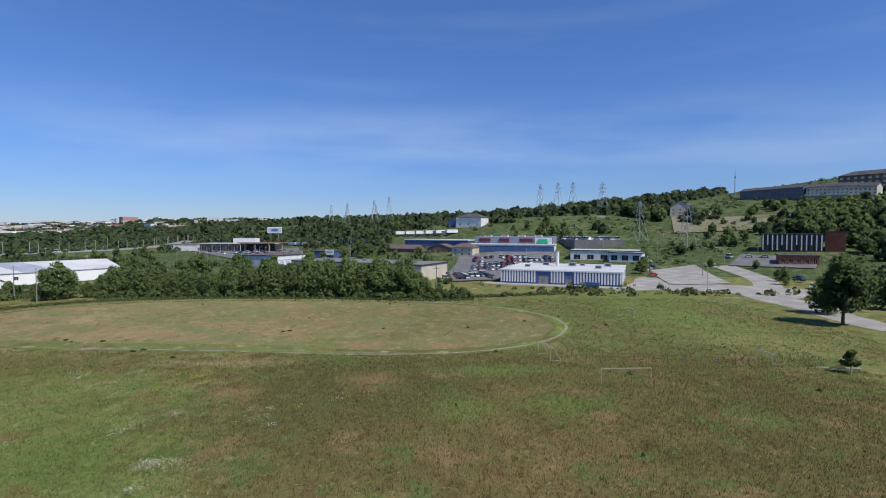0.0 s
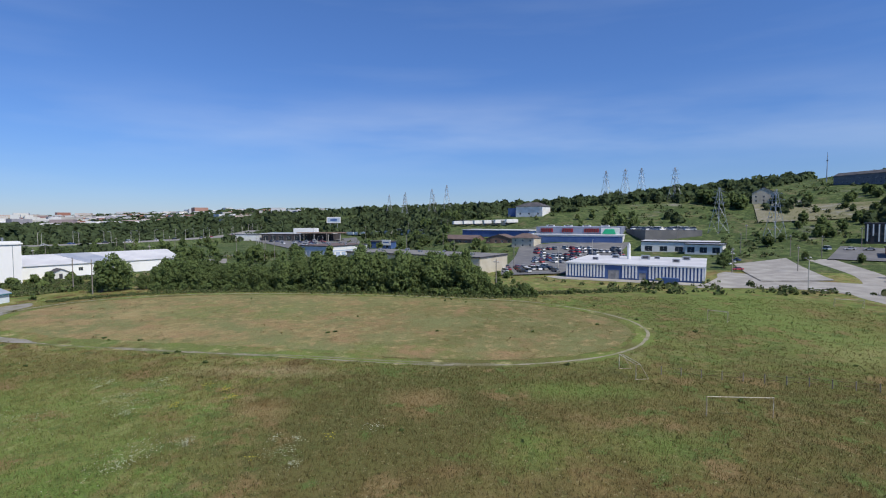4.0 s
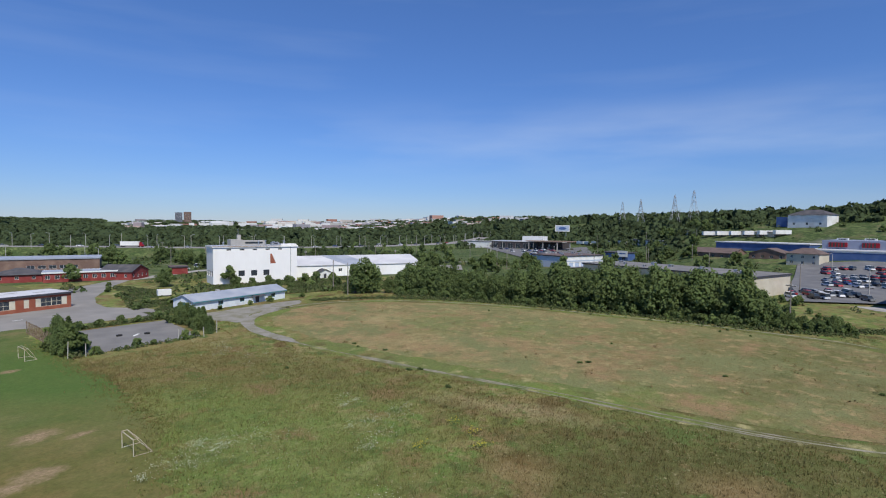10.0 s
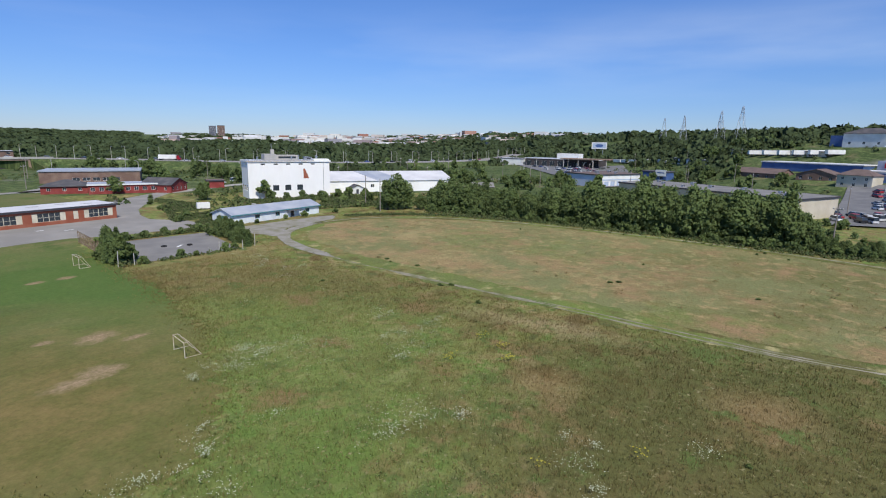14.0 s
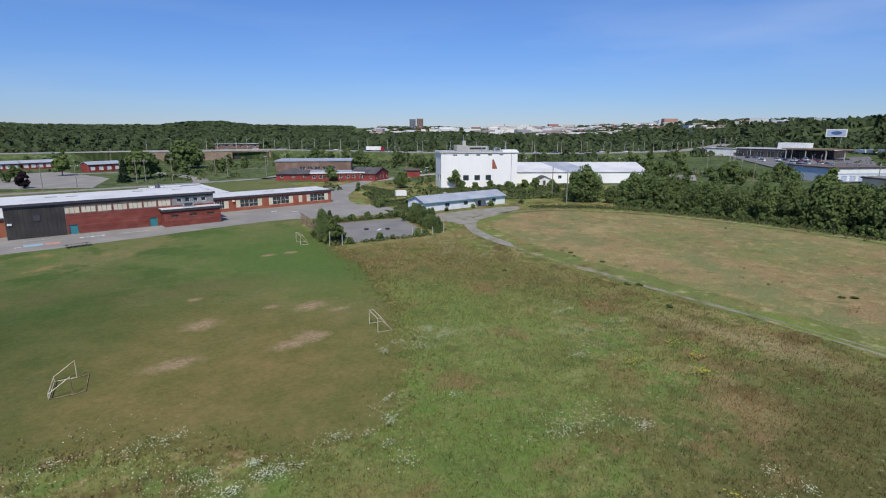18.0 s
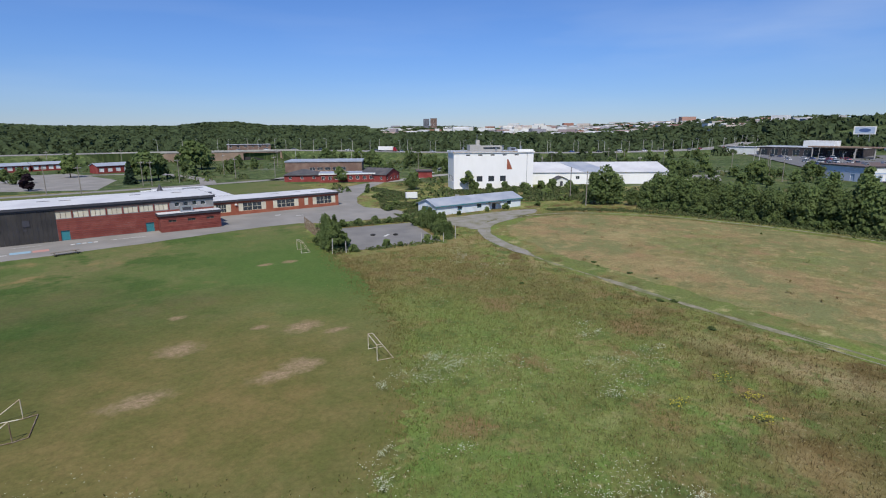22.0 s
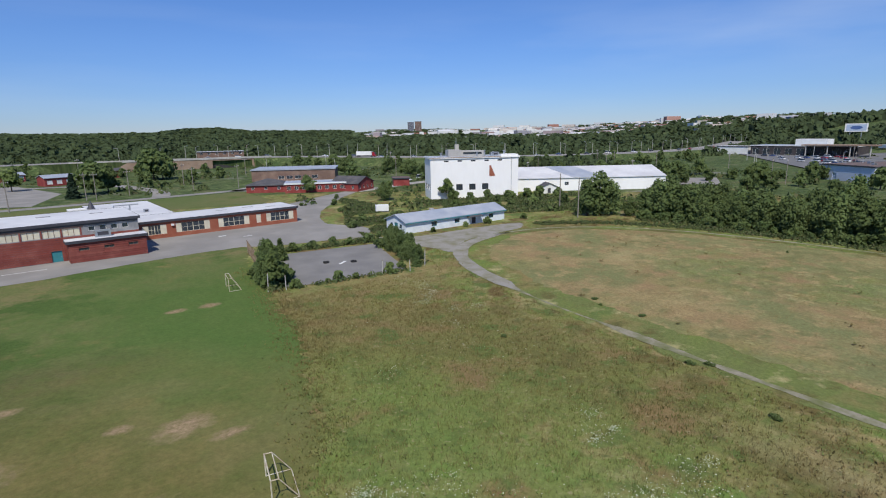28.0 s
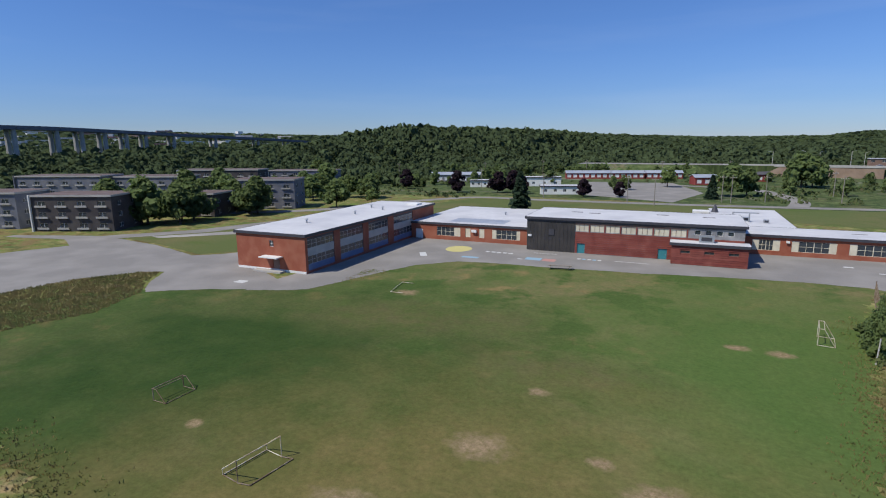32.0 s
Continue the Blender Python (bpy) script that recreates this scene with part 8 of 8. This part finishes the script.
# hedge behind the court pad and along its rims
for a, b, n_, wide, tall in (((62, 126), (86, 121.8), 420, 0.9, 1.0), ((57, 99.4), (78, 96.6), 60, 0.5, 0.3), ((85, 121), (79.5, 98), 260, 1.0, 0.9), ((54, 100), (62.5, 124), 260, 1.2, 0.8)):
    for _ in range(n_):
        f = sr.uniform()
        x, y = a[0] + (b[0] - a[0]) * f + sr.normal(0, wide * 0.6), a[1] + (b[1] - a[1]) * f + sr.normal(0, wide * 0.6)
        s = sr.uniform(0.25, 0.6)
        lift = max(0.0, tall * (0.5 + noise.noise(Vector((x * 0.4, y * 0.4, 2))))) * sr.uniform()
        chunks.append(TEMPLATES[sr.randint(6)][:40] * s + (x, y, 0.15 * s + lift))
# growth before the white building and up to the hedgerow
for _ in range(5200):
    f, v = sr.uniform(), sr.uniform()
    x0, y0 = 116 + 46 * f, 134 - 26 * f * f
    x1, y1 = 132 + 54 * f, 169 - 26 * f
    x, y = x0 + (x1 - x0) * v, y0 + (y1 - y0) * v
    clump = noise.noise(Vector((x * 0.1, y * 0.1, 9)))
    if clump < -0.3 or (x < 129 and y < 134):
        continue
    s = sr.uniform(0.3, 0.7) + max(0.0, clump) * sr.uniform(0.2, 1.6)
    chunks.append(TEMPLATES[sr.randint(6)][:48] * (s, s, s * sr.uniform(0.6, 1.1)) + (x, y, 0.2 * s))
# ragged foot of the hedgerow
for x0, y0, _ in row:
    for _ in range(22):
        x, y = x0 - 4.5 + sr.normal(0, 2.2), y0 + sr.uniform(-2, 2)
        s = sr.uniform(0.25, 0.75)
        chunks.append(TEMPLATES[sr.randint(6)][:48] * (s, s, s * 0.8) + (x, y, 0.15 * s))
# bright low growth between the thin path and the trees
fringe = smooth_line([(126, 111.5), (134, 105), (141, 95), (146, 82), (148.5, 66), (149, 48), (148, 30), (146, 14), (143, -2)], 10)
for _ in range(1500):
    x0, y0, _z = fringe[sr.randint(len(fringe))]
    x, y = x0 + abs(sr.normal(0, 1.8)), y0 + sr.uniform(-2, 2)
    s = sr.uniform(0.25, 0.7)
    chunks.append(TEMPLATES[sr.randint(6)][:40] * (s, s, s * 0.75) + (x, y, 0.15 * s))
me = raw_mesh("scrub", np.concatenate(chunks), 4, M_SCRUBLEAF)
tagged(new("scrub", me), "low green scrub on rough ground and slopes", "scrub", "", "stuff")

# far town: roofs and blocks on the rising ground
M_TOWN = island_material("town_blocks", [(0.75, 0.75, 0.73), (0.6, 0.6, 0.6), (0.7, 0.68, 0.62), (0.36, 0.16, 0.11), (0.3, 0.3, 0.32), (0.78, 0.78, 0.78), (0.45, 0.42, 0.38)], 0.7, 0.2, 0.1)
tg = Geo()
tw = random.Random(8)
for k in range(700):
    b = tw.choice((tw.uniform(-58, -24), tw.uniform(-46, -26), tw.uniform(-44, -17), tw.uniform(-155, -128)))
    rr = tw.uniform(1300, 2650)
    if b > -26:
        rr = tw.uniform(1050, 1700)
    a = -radians(b)
    x, y = -20 + rr * math.cos(a), -5 + rr * math.sin(a)
    z = ground_height(x, y)
    l, w, h = tw.uniform(12, 60), tw.uniform(10, 26), tw.uniform(6, 12) + (tw.random() > 0.94) * 8
    tn = a + math.pi / 2 + tw.uniform(-0.5, 0.5)
    c, s = math.cos(tn), math.sin(tn)
    p = [(x + u * c - v * s, y + u * s + v * c) for u, v in ((-l / 2, -w / 2), (l / 2, -w / 2), (l / 2, w / 2), (-l / 2, w / 2))]
    tg.prism(p, z - 3, z + h)
single("far_town", tg, M_TOWN, "scattered white and red town buildings far off", "town", "stuff")


# ---- tall grass and flowers of the meadow ----
YARD = [tuple(v.co[:2]) for v in bpy.data.objects["gravel_yard"].data.vertices]
gr = np.random.RandomState(12)


def tufts(n, x0, x1, y0, y1, blades, height, width, keep):
    x, y = gr.uniform(x0, x1, n), gr.uniform(y0, y1, n)
    ok = keep(x, y)
    x, y = x[ok], y[ok]
    out = []
    for _ in range(blades):
        a = gr.uniform(0, 2 * np.pi, len(x))
        h = height * gr.uniform(0.5, 1.4, len(x))
        w = width * gr.uniform(0.6, 1.4, len(x))
        ox, oy = gr.normal(0, 0.16, len(x)), gr.normal(0, 0.16, len(x))
        lean = gr.normal(0, 0.35, (2, len(x))) * h
        p0 = np.stack([x + ox - np.cos(a) * w, y + oy - np.sin(a) * w, 0 * x], 1)
        p1 = np.stack([x + ox + np.cos(a) * w, y + oy + np.sin(a) * w, 0 * x], 1)
        p2 = np.stack([x + ox + lean[0], y + oy + lean[1], h], 1)
        out.append(np.stack([p0, p1, p2], 1).reshape(-1, 3))
    return np.concatenate(out)


def meadow(x, y):
    bare = in_poly(x, y, MOWN) | in_poly(x, y, YARD) | in_poly(x, y, [(52, 96), (80, 94), (90, 122), (62, 128)])
    road = (y < -96 - 0.12 * (x - 80)) & (x < 128) | (x > 128) & (y < -100 + 0.62 * (x - 128)) | (x > 145) & (y < -20)
    return ~bare & ~road & ((y < 105) | (x > 84)) & (y < 121)


INNER, OUTER = oval(-0.5), oval(1.2)


def off_track(x, y):
    return meadow(x, y) & ~(in_poly(x, y, OUTER) & ~in_poly(x, y, INNER))


me = raw_mesh("meadow_tufts", np.concatenate([
    tufts(115000, -5, 76, -75, 100, 3, 0.3, 0.026, lambda x, y: off_track(x, y) & ~in_poly(x, y, OUTER) & (gr.uniform(0, 1, len(x)) < np.clip((84 - x) / 30, 0.25, 1))),
    tufts(30000, 60, 152, -100, 120, 3, 0.24, 0.06, lambda x, y: off_track(x, y) & ~in_poly(x, y, INNER))]), 3, M_WILD_BLADES)
tagged(new("meadow_grass", me), "uneven tall meadow grass in green and straw brown", "grass", "", "stuff")
me = raw_mesh("infield_tufts", tufts(15000, 70, 155, -42, 120, 3, 0.17, 0.045, lambda x, y: in_poly(x, y, INNER)), 3, M_INFIELD_BLADES)
tagged(new("infield_grass", me), "dry tan grass of the infield", "grass", "", "stuff")

# straggling tall grass along the mown edge
edge = np.array(MOWN)
pick = edge[gr.randint(len(edge), size=9000)] + gr.normal(0, 1.5, (9000, 2))
pick = pick[(pick[:, 1] < 118) & (pick[:, 0] > -20)]
base = np.column_stack([pick, np.zeros(len(pick))])
blade = []
for _ in range(3):
    a = gr.uniform(0, 6.28, len(pick))
    o = np.column_stack([np.cos(a), np.sin(a), 0 * a]) * 0.06
    o2 = gr.normal(0, 0.12, (len(pick), 3)) * (1, 1, 0)
    tip = base + o2 + np.column_stack([gr.normal(0, 0.1, (len(pick), 2)), gr.uniform(0.1, 0.3, len(pick))])
    blade.append(np.stack([base + o2 - o, base + o2 + o, tip], 1).reshape(-1, 3))
me = raw_mesh("edge_tufts", np.concatenate(blade), 3, M_WILD_BLADES)
tagged(new("edge_grass", me), "straggling grass along the mown edge", "grass", "", "stuff")
# tall brown weeds on the traffic island
ISLE = [(-78, 52), (-67, 79), (-64.5, 91.5), (-58.5, 99.5), (-55, 101), (-50.5, 94.5), (-45.5, 90), (-42, 80), (-46, 69), (-60, 56)]
M_ISLE = grass_material("island_weeds", [((0.22, 0.19, 0.085), 0.12, 0.45, 0.6, 51), ((0.15, 0.18, 0.065), 0.2, 0.48, 0.62, 52), ((0.27, 0.22, 0.12), 0.4, 0.55, 0.7, 53)], (0.22, 0.2, 0.085), 2.0, 0.0, 0.3, upright=True)
me = raw_mesh("island_weeds", np.concatenate([
    tufts(24000, -80, -40, 50, 102, 4, 0.24, 0.07, lambda x, y: in_poly(x, y, ISLE)),
    tufts(2600, -24, -9, 34, 45, 4, 0.4, 0.06, lambda x, y: ((x + 16.5) / 7) ** 2 + ((y - 39.5) / 4.5) ** 2 < 0.55 + 0.45 * np.sin(x * 2.1 + y * 1.3) ** 2)]), 3, M_ISLE)
tagged(new("island_weeds", me), "tall brown and green weeds beside the drive", "weeds", "", "stuff")

M_FLOWER = material("white_flower_heads", (0.6, 0.62, 0.46), (0.44, 0.5, 0.32), 5, 0.8)
M_GOLD = material("yellow_flower_heads", (0.4, 0.34, 0.03), (0.32, 0.3, 0.04), 5, 0.8)
M_WEED = grass_material("broad_weeds", [((0.2, 0.265, 0.085), 0.6, 0.45, 0.65, 40)], (0.17, 0.24, 0.068), 2.0, 0.0, 0.25, upright=True)


def heads(spots, size, mat, name, label):
    pts = []
    for x, y, rx, ry, n in spots:
        k = gr.normal(0, 0.5, (n, 2)) * (rx, ry) + (x, y)
        pts.append(np.column_stack([k, gr.uniform(0.35, 0.8, n)]))
    pts = np.concatenate(pts)
    up = np.tile([0.0, 0.0, 1.0], (len(pts), 1))
    m_ = raw_mesh(name, leaf_quads(pts, up * 2.5, size, gr), 4, mat)
    return tagged(new(name, m_), label, "flowers", "", "stuff")


FLOWERS = [(37.7, 26.6, 4, 2.5, 280), (26.3, 20.3, 1.6, 3, 300), (20.7, 19.1, 1, 1, 90), (17.5, 22.6, 1, 1, 60), (15.2, 36.6, 2.2, 1.2, 260), (12.1, 37.2, 2.2, 1.5, 180), (40, 14.1, 1.8, 1.8, 120), (38.6, 50.1, 3.2, 2.5, 300), (36, 48.5, 2, 2.5, 180), (19.2, 14, 1, 0.8, 60), (36, 11, 1, 0.8, 50), (25, 37.1, 1.2, 1, 80), (19.9, 37.9, 1.5, 1.2, 80),
           (57.5, 46, 1.6, 1.4, 130), (69.3, 81.5, 4, 2, 170), (67.5, 74.5, 3, 2.5, 120), (52.7, 39.3, 3, 2, 130), (56.4, 36.8, 2, 2, 90), (50.4, 36.2, 3, 2, 130), (23.2, 32.1, 2, 1.5, 60), (45, 6.2, 1.5, 0.8, 40), (31.6, 37.3, 1, 1, 30), (26.8, 40, 1, 1, 50), (10, 42, 5, 2.5, 220), (3, 46, 5, 2.5, 120), (45, 44, 6, 6, 120), (70, 86, 3, 5, 160), (58, -70, 4, 2, 60), (60, -76, 4, 2, 60), (60, 66, 6, 6, 70)]
heads([(x + gr.normal(0, 0.7) * rx, y + gr.normal(0, 0.7) * ry, rx * k, ry * k, int(n * 0.55)) for x, y, rx, ry, n in FLOWERS for k in (0.3, 0.5, 0.8, 1.2)], 0.04, M_FLOWER, "white_flowers", "patches of small white umbel flowers in the meadow")
heads([(56, 28, 1.0, 0.8, 60), (53, 25.5, 1.0, 0.8, 60), (57.5, 31, 0.9, 0.7, 50), (50, 31, 1.0, 0.8, 40), (37, 16, 0.6, 0.6, 20), (42, 10, 0.8, 0.6, 20)], 0.08, M_GOLD, "yellow_flowers", "yellow goldenrod clumps in the meadow")
def clumps(n, spots, per, size, high, keep):
    """Broad-leaved plants: small rosettes of leaves round scattered middles."""
    at = np.array(spots)[gr.randint(len(spots), size=n)]
    c = at[:, :2] + gr.normal(0, 1, (n, 2)) * at[:, 2:]
    c = c[keep(c[:, 0], c[:, 1])]
    big = np.repeat(gr.uniform(0.5, 1.5, len(c)), per)[:, None]
    p3 = np.repeat(np.column_stack([c, np.full(len(c), high)]), per, 0) + gr.normal(0, 1, (len(c) * per, 3)) * (0.34, 0.34, high * 0.45) * big
    p3[:, 2] = np.maximum(p3[:, 2], 0.05)
    return leaf_quads(p3, np.tile([0, 0, 1.2], (len(p3), 1)), size, gr)


LUSH_SPOTS = [(40, 42, 8, 7), (28, 29, 6, 5), (48, 36, 6, 5), (20, 20, 6, 5), (12, 33, 4, 2.5), (36, 34, 7, 6)]
me = raw_mesh("broad_weeds", clumps(900, LUSH_SPOTS, 14, 0.055, 0.1, off_track), 4, M_WEED)
tagged(new("broad_weeds", me), "low broad-leaved green weeds in the meadow", "weeds", "", "stuff")
M_DRYWEED = grass_material("dry_weeds", [((0.2, 0.135, 0.062), 0.5, 0.45, 0.6, 63), ((0.145, 0.16, 0.055), 0.3, 0.5, 0.62, 64)], (0.175, 0.14, 0.06), 2.0, 0.0, 0.3, upright=True)
DRY_SPOTS = [(30, 0, 12, 12), (55, 0, 10, 16), (28, -22, 12, 16), (62, -24, 12, 14), (48, -48, 16, 14), (66, 42, 4, 16), (100, -66, 22, 12), (62, 84, 8, 8)]
me = raw_mesh("dry_weeds", clumps(420, DRY_SPOTS, 12, 0.06, 0.16, off_track), 4, M_DRYWEED)
tagged(new("dry_weeds", me), "brown and dark green weed clumps in the meadow", "weeds", "", "stuff")
me = raw_mesh("infield_weeds", clumps(70, [(104, 40, 16, 34), (104, -12, 14, 12), (110, 80, 14, 12)], 9, 0.14, 0.25, lambda x, y: in_poly(x, y, INNER)), 4, M_DRYWEED)
tagged(new("infield_weeds", me), "dark weed clumps in the dry infield", "weeds", "", "stuff")
